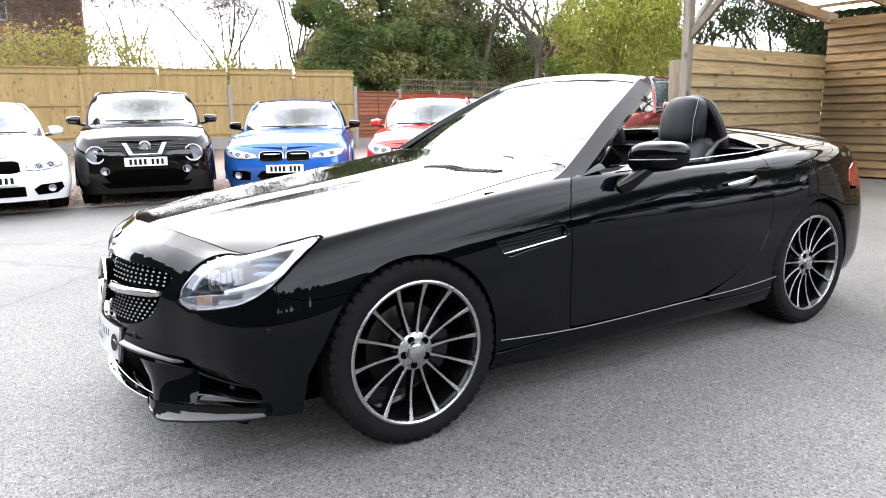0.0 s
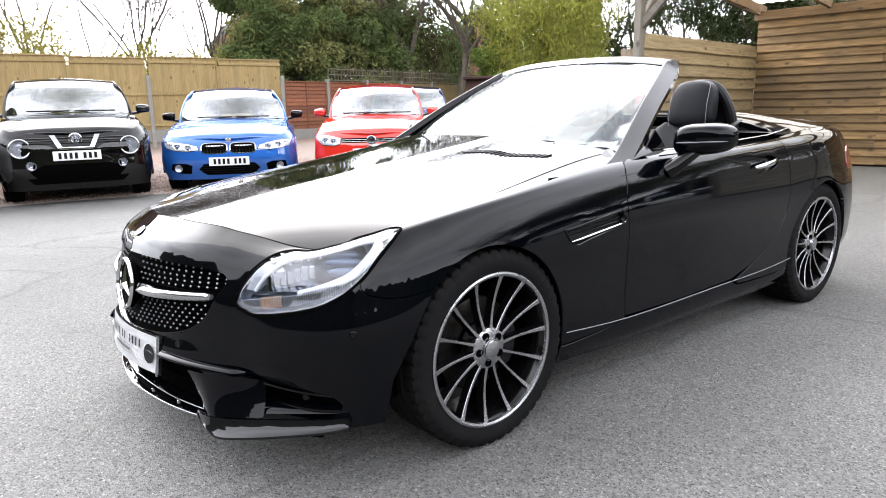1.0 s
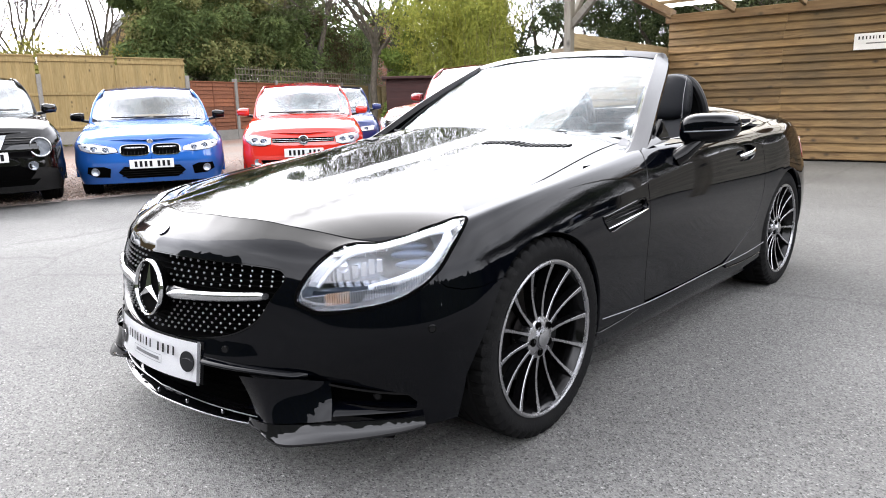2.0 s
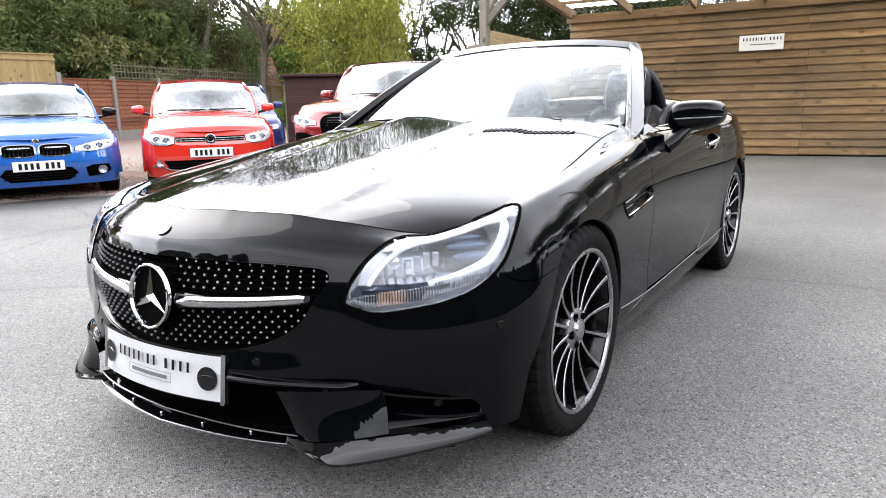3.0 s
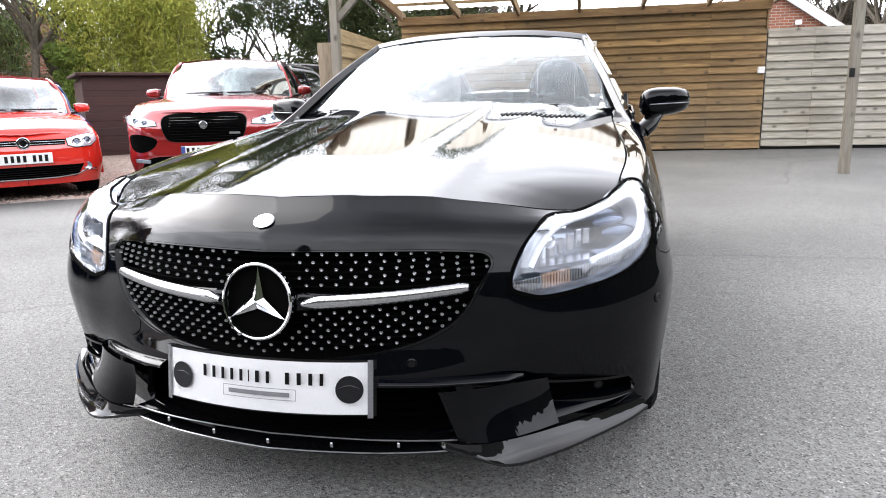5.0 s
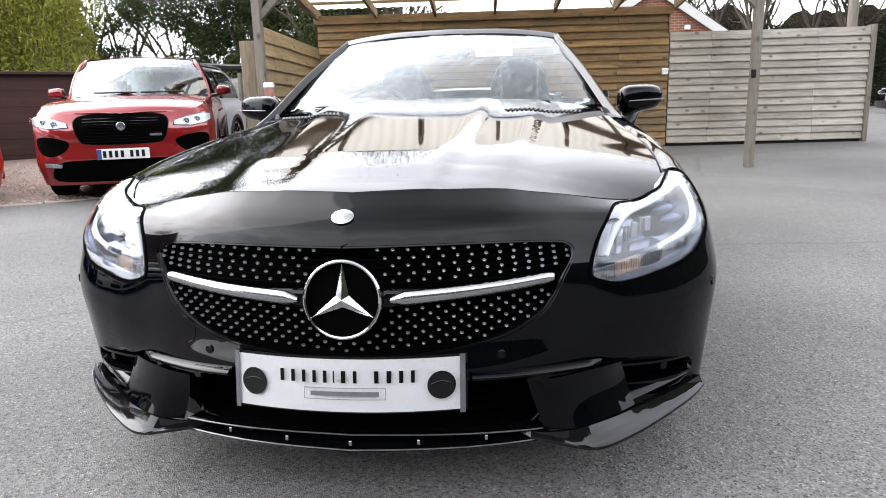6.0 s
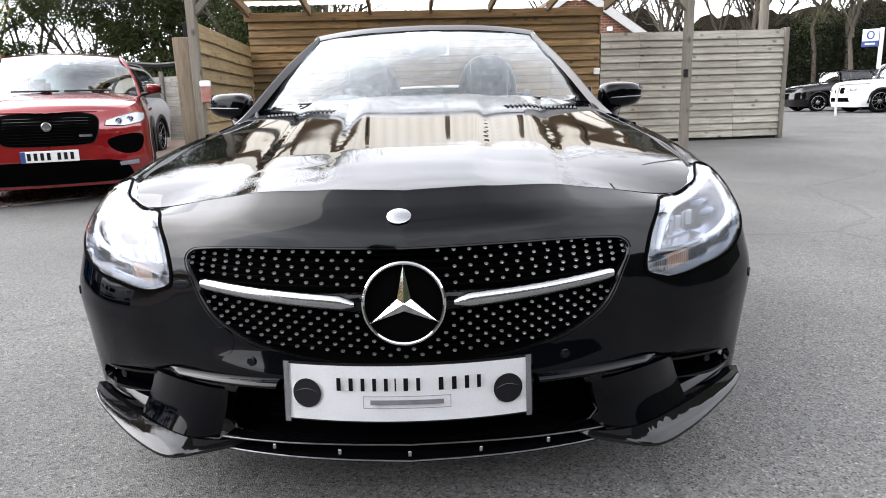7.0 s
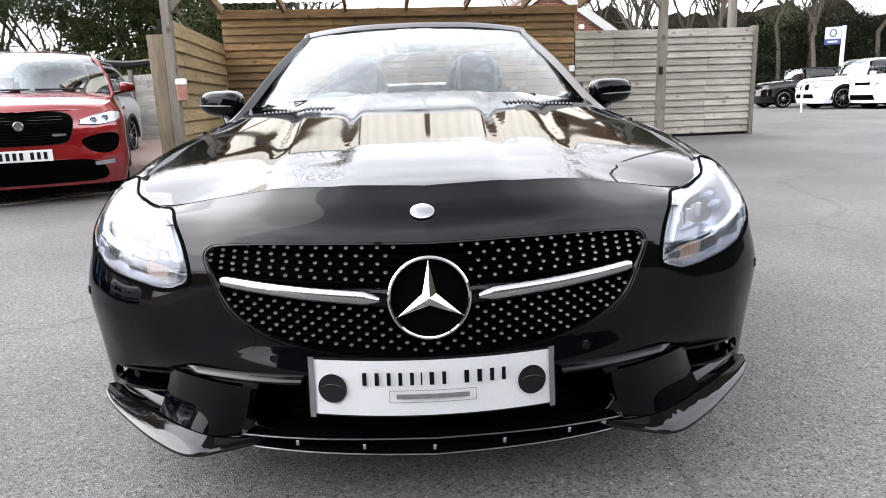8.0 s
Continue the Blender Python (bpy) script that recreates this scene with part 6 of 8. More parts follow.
for k in range(16000):
    i = rnd.randrange(12, len(EDGE) - 1)
    p = EDGE[i].lerp(EDGE[i + 1], rnd.random())
    q = p + Vector((-rnd.random() ** 1.6 * 7, rnd.random() ** 2 * 3 if i > 60 else 0))
    r = rnd.uniform(.008, .022)
    c = Vector((q.x, q.y, ground_z(q.x, q.y) + .006 + r * .3))
    b = len(sv_)
    tw = rnd.random() * 3
    sv_ += [c + Vector((r * math.cos(tw), r * math.sin(tw), 0)), c + Vector((r * math.cos(tw + 2.1), r * math.sin(tw + 2.1), rnd.uniform(-.3, .3) * r)), c + Vector((r * math.cos(tw + 4.2), r * math.sin(tw + 4.2), 0)), c + Vector((0, 0, r * .8)), c - Vector((0, 0, r * .8))]
    sf_ += [(b, b + 1, b + 3), (b + 1, b + 2, b + 3), (b + 2, b, b + 3)]
tagged(new("gravel_stones", mesh_of("gravel_stones", sv_, sf_, STONES, False)), "loose reddish gravel stones beside the tarmac", "gravel", kind="stuff")
kerb = tagged(new("kerb", mesh_of("kerb", [(0, 0, -2), (.01, 0, -2), (0, .01, -2)], [(0, 1, 2)], KERB)), "low flush edging of pale pinkish blocks", "kerb", kind="structure")
block = boxed((-.05, -.205, -.06), (.05, .205, .012), .008)
block_data = finish(block, "edging_block", KERB)
acc, last = 0.0, EDGE[0]
for p in EDGE[1:]:
    d = p - last
    acc += d.length
    if acc >= .42:
        acc -= .42
        part("edging_block", block_data, None, kerb, "", Matrix.Translation((p.x, p.y, ground_z(p.x, p.y))) @ Matrix.Rotation(math.atan2(d.y, d.x) - math.pi / 2, 4, "Z"))
    last = p

# ---- carport: board walls, posts, beams and roof ----
WALL_A, WALL_SLOPE = 10.05, .09


def wall_y(x):
    return WALL_A + WALL_SLOPE * x


WALL_TURN = math.degrees(math.atan(WALL_SLOPE))


def board_wall(name, label, x0, x1, bottom, top, material, count, seed, joints, frame_m):
    """Lapped feather-edge boards, each its own piece, on a plain backing wall. Local x runs along the wall, -y faces the yard."""
    wall = tagged(new(name, finish(boxed((x0, .03, bottom - .15), (x1, .12, top), .004), name, SATIN_BLACK)), label, "wall", kind="structure")
    wall.matrix_basis = frame_m
    r = random.Random(seed)
    h = (top - bottom) / count
    for k in range(count):
        cuts = [x0] + sorted(j + r.uniform(-.02, .02) for j in joints if r.random() < .8) + [x1]
        z = bottom + k * h
        for a, b in zip(cuts, cuts[1:]):
            sag = r.uniform(-.004, .004)
            bm = bmesh.new()
            n = max(2, int((b - a) / .7))
            lo = [r.uniform(-.005, .005) for _ in range(n + 1)]
            rows = []
            for i in range(n + 1):
                x = a + .002 + (b - a - .004) * i / n
                y = .012 * math.sin(2.3 * x + k) * .25
                rows.append([bm.verts.new(q) for q in ((x, y - .027 + sag, z + .002 + lo[i]), (x, y - .022 + sag, z - .009 + lo[i]), (x, y + .005, z - .004 + lo[i]), (x, y + .022, z + h + .012), (x, y + .006, z + h + .012))])
            for r0, r1 in zip(rows, rows[1:]):
                for j in range(5):
                    bm.faces.new((r0[j], r0[(j + 1) % 5], r1[(j + 1) % 5], r1[j]))
            bm.faces.new(rows[0])
            bm.faces.new(rows[-1])
            part("board", bm, material, wall, sharp=20)
    return wall


back_m = Matrix.Translation((0, WALL_A, 0)) @ pose(0, 0, 0, 0, 0, WALL_TURN)
K = 1 / math.cos(math.radians(WALL_TURN))
board_wall("wall_back", "tall wall of lapped honey-brown timber boards with stains", -3.2 * K, 2.86 * K, .12, 2.33, BOARD, 18, 1, (-1.4, .5, 2.0), back_m)
board_wall("wall_side_low", "lower wall of lapped silver-grey weathered boards", 2.88 * K, 6.26 * K, .15, 2.02, GREY_BOARD, 15, 5, (3.6, 5.4), back_m)
fascia = thing("fascia", "wide stained timber fascia along the wall top", "fascia", back_m, kind="structure")
part("board", boxed((-3.25 * K, -.06, 2.33), (2.9 * K, .06, 2.47), .006), BEAM_WOOD, fascia)
end_post = solid("wall_end_post", boxed((6.26 * K, -.07, .1), (6.33 * K, .12, 2.06), .006), POST_WOOD, "square weathered post at the board wall's end", "post", back_m)
step_edge = solid("wall_edge_batten", boxed((2.835 * K, -.045, 2.02), (2.865 * K, .0, 2.33), .004), BEAM_WOOD, "narrow timber batten at the wall's step", "batten", back_m)

# side wall on the left of the carport
P0, P1 = Vector((-2.83, 6.05)), Vector((-3.2, wall_y(-3.2)))
side_turn = math.degrees(math.atan2(P1.y - P0.y, P1.x - P0.x))
side_m = Matrix.Translation((P0.x, P0.y, 0)) @ pose(0, 0, 0, 0, 0, side_turn)
board_wall("wall_side", "side wall of lapped pale timber boards", .05, (P1 - P0).length - .03, .10, 1.93, timber("side_wall_board", (.28, .215, .118), (.165, .118, .06), weather=.4), 11, 9, (), side_m)


def post(name, label, x, y, top, w=.1, m=None, base=0.0):
    bm = boxed((-w / 2, -w / 2, base), (w / 2, w / 2, top), .006)
    return solid(name, bm, POST_WOOD, label, "post", (m or Matrix.Translation((x, y, ground_z(x, y) - .02))))


lp = post("carport_post", "square weathered timber carport post", -2.80, 5.98, 2.86, .10)
rp = post("carport_post", "square weathered timber carport post with a bolt plate", 3.25, 6.92, 2.86, .105)
plank = solid("end_plank", boxed((-.105, -.03, 0), (.105, .03, 1.74), .006), PLANK_WOOD, "broad pale upright plank beside the carport post", "plank", Matrix.Translation((-2.925, 6.02, ground_z(-2.9, 6.0) - .01)) @ pose(0, 0, 0, 0, -1.0, 15))
solid("bolt_plate", boxed((-.03, -.008, -.05), (.03, .008, .05), .004), SATIN_BLACK, "small dark box on the carport post", "box", Matrix.Translation((3.22, 6.86, 1.20)))
beam_dir = Vector((3.25 + 2.80, 6.92 - 5.98)).normalized()
beam_turn = math.degrees(math.atan2(beam_dir.y, beam_dir.x))
solid("front_beam", boxed((-.5, -.04, 2.68), (6.9, .04, 2.86), .006), BEAM_WOOD, "long stained timber beam across the carport", "beam", Matrix.Translation((-2.80, 5.98, 0)) @ pose(0, 0, 0, 0, 0, beam_turn))
for x, y, sgn in ((-2.80, 5.98, 1), (3.25, 6.92, -1)):
    solid("brace", boxed((0, -.035, -.04), (1.0, .035, .04), .005), POST_WOOD, "diagonal timber brace under the beam", "brace", Matrix.Translation((x, y, 1.98)) @ pose(0, 0, 0, 0, 0, beam_turn if sgn > 0 else beam_turn + 180) @ pose(0, 0, 0, 0, -46, 0))
brace2 = solid("brace", boxed((0, -.03, -.035), (1.0, .03, .035), .005), POST_WOOD, "diagonal timber brace under the side beam", "brace", Matrix.Translation((-2.82, 6.0, 2.02)) @ pose(0, 0, 0, 0, 0, side_turn) @ pose(0, 0, 0, 0, -46, 0))
solid("side_beam", boxed((-.6, -.04, 2.56), (3.75, .04, 2.70), .006, pose(0, 0, 0, 0, 4.2, 0)), BEAM_WOOD, "timber side beam carrying the roof edge", "beam", Matrix.Translation((-2.83, 6.05, .14)) @ pose(0, 0, 0, 0, 0, side_turn))
for k in range(7):
    x = -3.18 + 1.02 * k
    a, b = Vector((x, wall_y(x) - .02, 2.41)), Vector((x + .25, 5.55 + .16 * (x + 2.8), 2.82))
    d = b - a
    solid("rafter", boxed((-.025, 0, -.07), (.025, d.length, .07), .004), RAFTER_WOOD, "stained timber rafter under the roof", "rafter", Matrix.Translation(a + Vector((0, 0, .07))) @ Matrix.Rotation(math.atan2(d.y, d.x) - math.pi / 2, 4, "Z") @ Matrix.Rotation(math.atan2(d.z, math.hypot(d.x, d.y)), 4, "X"), "carport rafters")
for k in range(3):
    u = .12 + .36 * k
    bm = boxed((-3.2, -.02, 0), (3.3, .02, .045), .003)
    solid("roof_batten", bm, RAFTER_WOOD, "thin timber roof batten", "batten", Matrix.Translation((.12 * u, WALL_A - 4.1 * u, 2.545 + .41 * u)) @ pose(0, 0, 0, 0, 0, WALL_TURN + 2 * u), "roof battens")
roof = bmesh.new()
def roof_at(u, v):
    x = -3.3 + 6.35 * u
    y = wall_y(x) + .05 + v * (5.45 + .16 * (x + 2.8) - wall_y(x))
    return (x + .25 * v, y, 2.60 + .41 * v + .008 * math.sin(u * 260))
add_grid(roof, roof_at, 160, 4)
solid("carport_roof", roof, ROOF_SHEET, "milky corrugated plastic carport roof", "roof", kind="structure")

# things on the walls
sign = thing("wall_sign", "small white wall sign with plain dark lettering", "sign", Matrix.Translation((-.14, wall_y(-.14) - .05, 1.83)) @ pose(0, 0, 0, 0, 0, WALL_TURN))
part("sign_board", boxed((-.315, -.012, -.115), (.315, .012, .115), .003), WHITE_PLASTIC, sign)
x = -.27
for w in (.034, .034, .03, .03, .03, .013, .036, .03, 0, .036, .036, .034, .03):
    if w:
        part("letter_bar", boxed((x + w * .25, -.0150, .03), (x + w * .75, -.0125, .075)), PRINT_BLACK, sign)
    x += (w or .02) + .0135
part("small_print_bar", boxed((-.16, -.0145, -.035), (.2, -.0125, -.018)), GREY_PLASTIC, sign)
lampbox = thing("wall_box", "small white junction box on the board wall", "box", Matrix.Translation((2.8, wall_y(2.8) - .055, 1.38)) @ pose(0, 0, 0, 0, 0, WALL_TURN))
part("box_body", boxed((-.05, -.03, -.05), (.05, .03, .05), .006), WHITE_PLASTIC, lampbox)
part("box_lid", boxed((-.053, -.036, .01), (.053, -.028, .053), .003), WHITE_PLASTIC, lampbox)
redbox = thing("post_box", "faded red and white box on the carport post", "box", Matrix.Translation((-2.70, 5.93, 1.13)) @ pose(0, 0, 0, 0, 0, 10))
part("box_body", boxed((-.055, -.05, -.13), (.055, .03, .07), .012), BOX_RED, redbox)
part("box_hood", boxed((-.06, -.06, .05), (.06, .035, .12), .012), WHITE_PLASTIC, redbox)
part("box_bracket", boxed((-.03, .02, -.12), (.03, .06, .1), .004), SATIN_BLACK, redbox)

# ---- fences ----
def close_board(i, a, b, base, top, material, horizontal, label, group):
    """One fence panel of lapped boards with rails, as its own thing between two points."""
    d = b - a
    ob = thing("board_fence", label, "fence", Matrix.Translation((a.x, a.y, 0)) @ Matrix.Rotation(math.atan2(d.y, d.x), 4, "Z"), group)
    L = d.length - .10
    bm = bmesh.new()
    r = random.Random(i * 7 + 3)
    if horizontal:
        n = int((top - base) / .115)
        for k in range(n):
            z = base + (top - base) * k / n
            bm = bmesh.new()
            add_box(bm, (.05, -.014, -.004), (.05 + L, 0, (top - base) / n + .014), .002, Matrix.Translation((0, -.016 + r.uniform(-.005, .005), z)) @ pose(0, 0, 0, -11))
            part("board", bm, material, ob)
    else:
        n = int(L / .1)
        for k in range(n):
            x = .05 + L * k / n
            bm = bmesh.new()
            add_box(bm, (x - .006, -.016 - .006 * (k % 2), base), (x + L / n, -.003, top + r.uniform(-.008, .008)), .002)
            part("board", bm, material, ob)
    for z in ((base + .12, (base + top) / 2, top - .12) if not horizontal else ()):
        part("rail", boxed((.03, -.05, z - .035), (.07 + L, -.02, z + .035), .004), material, ob)
    if horizontal:
        for x in (.1, .05 + L / 2, L):
            part("batten", boxed((x - .02, -.04, base), (x + .02, -.018, top), .004), material, ob)
    part("capping", boxed((.03, -.05, top - .005), (.07 + L, .02, top + .03), .004), material, ob)
    part("gravel_board", boxed((.03, -.03, base - .34), (.07 + L, .01, base - .006), .006), CONCRETE, ob, "grey concrete gravel board")
    return ob


YA, YB = Vector((-18.9, -7.0)), Vector((-17.3, 8.3))
n = 8
for i in range(n):
    a, b = YA.lerp(YB, i / n), YA.lerp(YB, (i + 1) / n)
    hi = 2.55 + (.0 if i % 2 else .03)
    close_board(i, a, b, .62, hi, FENCE_WOOD, False, "new pale yellow close-board fence panel", "yellow fence panels")
    tall = i in (6,)
    solid("fence_post", boxed((-.055, -.06, .0), (.055, .05, 2.35 if not tall else 2.1), .008), CONCRETE if tall else FENCE_WOOD, "grey concrete fence post beside yellow panels" if tall else "pale yellow timber fence post between new panels", "post", Matrix.Translation((a.x, a.y, 0)) @ pose(0, 0, 0, 0, 0, 84), "fence posts")
solid("fence_post", boxed((-.06, -.06, .0), (.06, .06, 2.1), .008), CONCRETE, "grey concrete fence post between yellow and red panels", "post", Matrix.Translation((YB.x, YB.y, 0)), "fence posts")
RA, RB = Vector((-17.3, 8.3)), Vector((-20.6, 19.7))
n = 6
for i in range(n):
    a, b = RA.lerp(RB, i / n), RA.lerp(RB, (i + 1) / n)
    close_board(20 + i, a, b, .48, 1.93, RED_WOOD if i < 3 else FENCE_WOOD, True, "red-brown stained lapped fence panel" if i < 3 else "faded brown lapped fence panel", "red fence panels")
    if i:
        solid("fence_post", boxed((-.06, -.06, .0), (.06, .06, 2.05), .008), CONCRETE, "grey concrete fence post between red panels", "post", Matrix.Translation((a.x, a.y, 0)) @ pose(0, 0, 0, 0, 0, 106), "fence posts")
    if i >= 1:
        d = b - a
        tr = thing("trellis", "weathered square trellis on the fence", "trellis", Matrix.Translation((a.x, a.y, 0)) @ Matrix.Rotation(math.atan2(d.y, d.x), 4, "Z"), "trellis panels")
        bm = bmesh.new()
        for k in range(13):
            add_box(bm, (.06 + (d.length - .12) * k / 12 - .012, -.02, 1.97), (.06 + (d.length - .12) * k / 12 + .012, .0, 2.42 + .05 * math.sin(math.pi * k / 12)), .002)
        for z in (2.02, 2.2, 2.38):
            add_box(bm, (.05, -.03, z - .012), (d.length - .05, -.012, z + .012), .002)
        part("lattice", bm, TRELLIS_WOOD, tr)
# dark brown shed end and grey fence behind the red estate car
shed = thing("shed", "dark brown stained timber shed with a flat felt roof", "shed", Matrix.Translation((-9.66, 9.3, 0)) @ pose(0, 0, 0, 0, 0, math.degrees(math.atan2(3.4, 3.2))))
for k in range(11):
    z = .05 + k * .15
    part("board", boxed((-.1, -.03 - .006 * (k % 2), z), (4.5, .0, z + .16), .004), SHED_WOOD, shed)
part("shed_body", boxed((-.08, .0, .0), (4.48, 2.6, 1.68), .01), SHED_WOOD, shed)
part("shed_roof", boxed((-.2, -.12, 1.69), (4.6, 2.75, 1.75), .01, pose(0, 0, 0, 1.0, 0, 0)), SHED_WOOD, shed, "thin dark felt roof")
GA, GB = Vector((-8.2, 15.2)), Vector((-3.6, 13.2))
d = GB - GA
gf_ = thing("grey_fence", "weathered grey board fence with a netting strip", "fence", Matrix.Translation((GA.x, GA.y, .2)) @ Matrix.Rotation(math.atan2(d.y, d.x), 4, "Z"))
for k in range(13):
    part("board", boxed((0, -.03 - .006 * (k % 2), .0 + .115 * k), (d.length, .0, .0 + .115 * k + .12), .004), GREY_FENCE, gf_)
for x in (.05, d.length / 3, d.length * .66, d.length - .05):
    part("post", boxed((x - .05, -.09, -.1), (x + .05, -.031, 1.62), .006), POST_WOOD, gf_)
net = bmesh.new()
add_tube(net, [(d.length * u, 0, 1.82 + .06 * math.cos(9 * u)) for u in [k / 16 for k in range(17)]], .035, 6, 2.0)
part("netting", net, SATIN_BLACK, gf_)

# ---- buildings ----
def gable_house(name, label, m, w, depth, eaves, ridge, barge=False, wall_mat=BRICK, windows=()):
    """A house end with a pitched roof: gable across x at y = 0, ridge along y."""
    h = thing(name, label, "house", m)
    bm = bmesh.new()
    add_prism(bm, [(-w / 2, 0), (w / 2, 0), (w / 2, eaves), (0, ridge), (-w / 2, eaves)], 0, depth, "y")
    part("wall", bm, wall_mat, h, smooth=False)
    for sx in (1, -1):
        rf = bmesh.new()
        t = math.atan2(ridge - eaves, w / 2)
        ln = math.hypot(w / 2, ridge - eaves) + .35
        add_box(rf, (0, -.18, .02), (ln, depth + .2, .10), .01, Matrix.Translation((0, 0, ridge + .02)) @ (pose(0, 0, 0, 0, math.degrees(t), 0) if sx > 0 else pose(0, 0, 0, 0, 180 - math.degrees(t), 0) @ Matrix.Diagonal((1, 1, -1, 1))))
        roof = part("roof", rf, ROOF_TILE, h)
        if barge:
            bb = bmesh.new()
            add_box(bb, (0, -.21, -.17), (ln, -.17, .07), .004, Matrix.Translation((0, 0, ridge + .02)) @ (pose(0, 0, 0, 0, math.degrees(t), 0) if sx > 0 else pose(0, 0, 0, 0, 180 - math.degrees(t), 0) @ Matrix.Diagonal((1, 1, -1, 1))))
            part("bargeboard", bb, WHITE_PAINT, h, "white painted bargeboard")
    for x, z, ww, hh in windows:
        fr = bmesh.new()
        add_box(fr, (x - ww / 2, -.05, z), (x + ww / 2, .02, z + hh), .01)
        win = part("window", fr, WHITE_PAINT, h)
        for q in (-1, 1):
            part("pane", boxed((x + q * ww / 4 - ww / 4 + .05, -.058, z + .06), (x + q * ww / 4 + ww / 4 - .05, -.051, z + hh - .06), .002), DARK_GLASS, win)
    return h


gable_house("house", "red brick house gable behind the yellow fence", Matrix.Translation((-30.6, -.6, 0)) @ pose(0, 0, 0, 0, 0, 84), 5.2, 8, 8.0, 11, windows=((-.6, 5.2, 1.1, 1.2),))
gable_house("house", "ochre rendered house with a white gable edge", Matrix.Translation((-33.2, 15.0, 0)) @ pose(0, 0, 0, 0, 0, 66), 4.8, 7, 4.6, 7.2, True, surface("ochre_render", (.42, .30, .13), .9, second=(.34, .24, .11), scale=1))
gable_house("house", "red brick house seen between the trees", Matrix.Translation((-29.5, 27.5, 0)) @ pose(0, 0, 0, 0, 0, 47), 6, 8, 4.0, 7.0, True, windows=((-1.2, 2.4, 1.1, 1.2), (1.4, 2.4, 1.1, 1.2)))
gable_house("outbuilding", "red brick outbuilding with a white bargeboard", Matrix.Translation((4.05, 19.0, 0)) @ pose(0, 0, 0, 0, 0, 5), 6.0, 9, 2.1, 4.1, True)
lampw = thing("security_light", "small white lamp on the brick gable", "lamp", Matrix.Translation((5.05, 18.98, 2.9)) @ pose(0, 0, 0, 0, 0, 5))
part("lamp_body", boxed((-.07, -.12, -.06), (.07, 0, .06), .01), WHITE_PLASTIC, lampw)
part("lamp_arm", tube([(0, -.02, -.05), (.03, -.05, -.25), (.05, -.04, -.5)], .012, 6), SATIN_BLACK, lampw)
pole = solid("telegraph_pole", tube([(0, 0, 0), (0, 0, 4), (.05, 0, 9)], [.105, .10, .09], 16), POST_WOOD, "round pale timber pole behind the board wall", "pole", Matrix.Translation((7.45, 14.1, .1)))
wire = solid("overhead_wire", tube([(-34, -2 + 40 * u - 3, 9.6 - 3.2 * u * (1 - u) - 2.2 * u) for u in [k / 20 for k in range(21)]], .018, 5), SATIN_BLACK, "thin overhead wire above the fence", "wire")

# ---- far signpost and rail ----
fs = thing("signpost", "tall white post with a blue and white sign", "sign", Matrix.Translation((15.86, 23.25, .12)) @ pose(0, 0, 0, 0, 0, -34))
part("post", boxed((-.07, -.05, 0), (.07, .05, 2.95), .01), WHITE_PAINT, fs)
part("sign_panel", boxed((-.60, -.07, 2.5), (-.08, -.03, 2.92), .008), surface("sign_pale_blue", (.50, .56, .68), .4, second=(.44, .5, .62)), fs, "pale blue sign panel")
part("sign_band", boxed((-.60, -.078, 2.30), (-.08, -.03, 2.5), .006), BLUE_PRINT, fs, "dark blue sign band")
part("band_bar", boxed((-.5, -.084, 2.37), (-.18, -.079, 2.43)), WHITE_PAINT, fs)
ringm = bmesh.new()
add_tube(ringm, [(-.34 + .10 * math.cos(a), -.075, 2.71 + .13 * math.sin(a)) for a in [radians(20 * k) for k in range(18)]], .022, 6, closed=True)
part("sign_ring", ringm, BLUE_PRINT, fs)
rail = thing("guard_rail", "white tubular hoop rail on the tarmac", "rail", Matrix.Translation((11.55, 18.1, .17)) @ pose(0, 0, 0, 0, 0, -25))
part("hoop", tube(smooth_loop([Vector((0, 0, 0)), Vector((0, 0, .75)), Vector((.12, 0, .9)), Vector((.8, 0, .92))], 5, False), .035, 8), WHITE_PAINT, rail)

# ---- parked cars: nose at y = 0 looking to -y, wheels on z = 0 ----


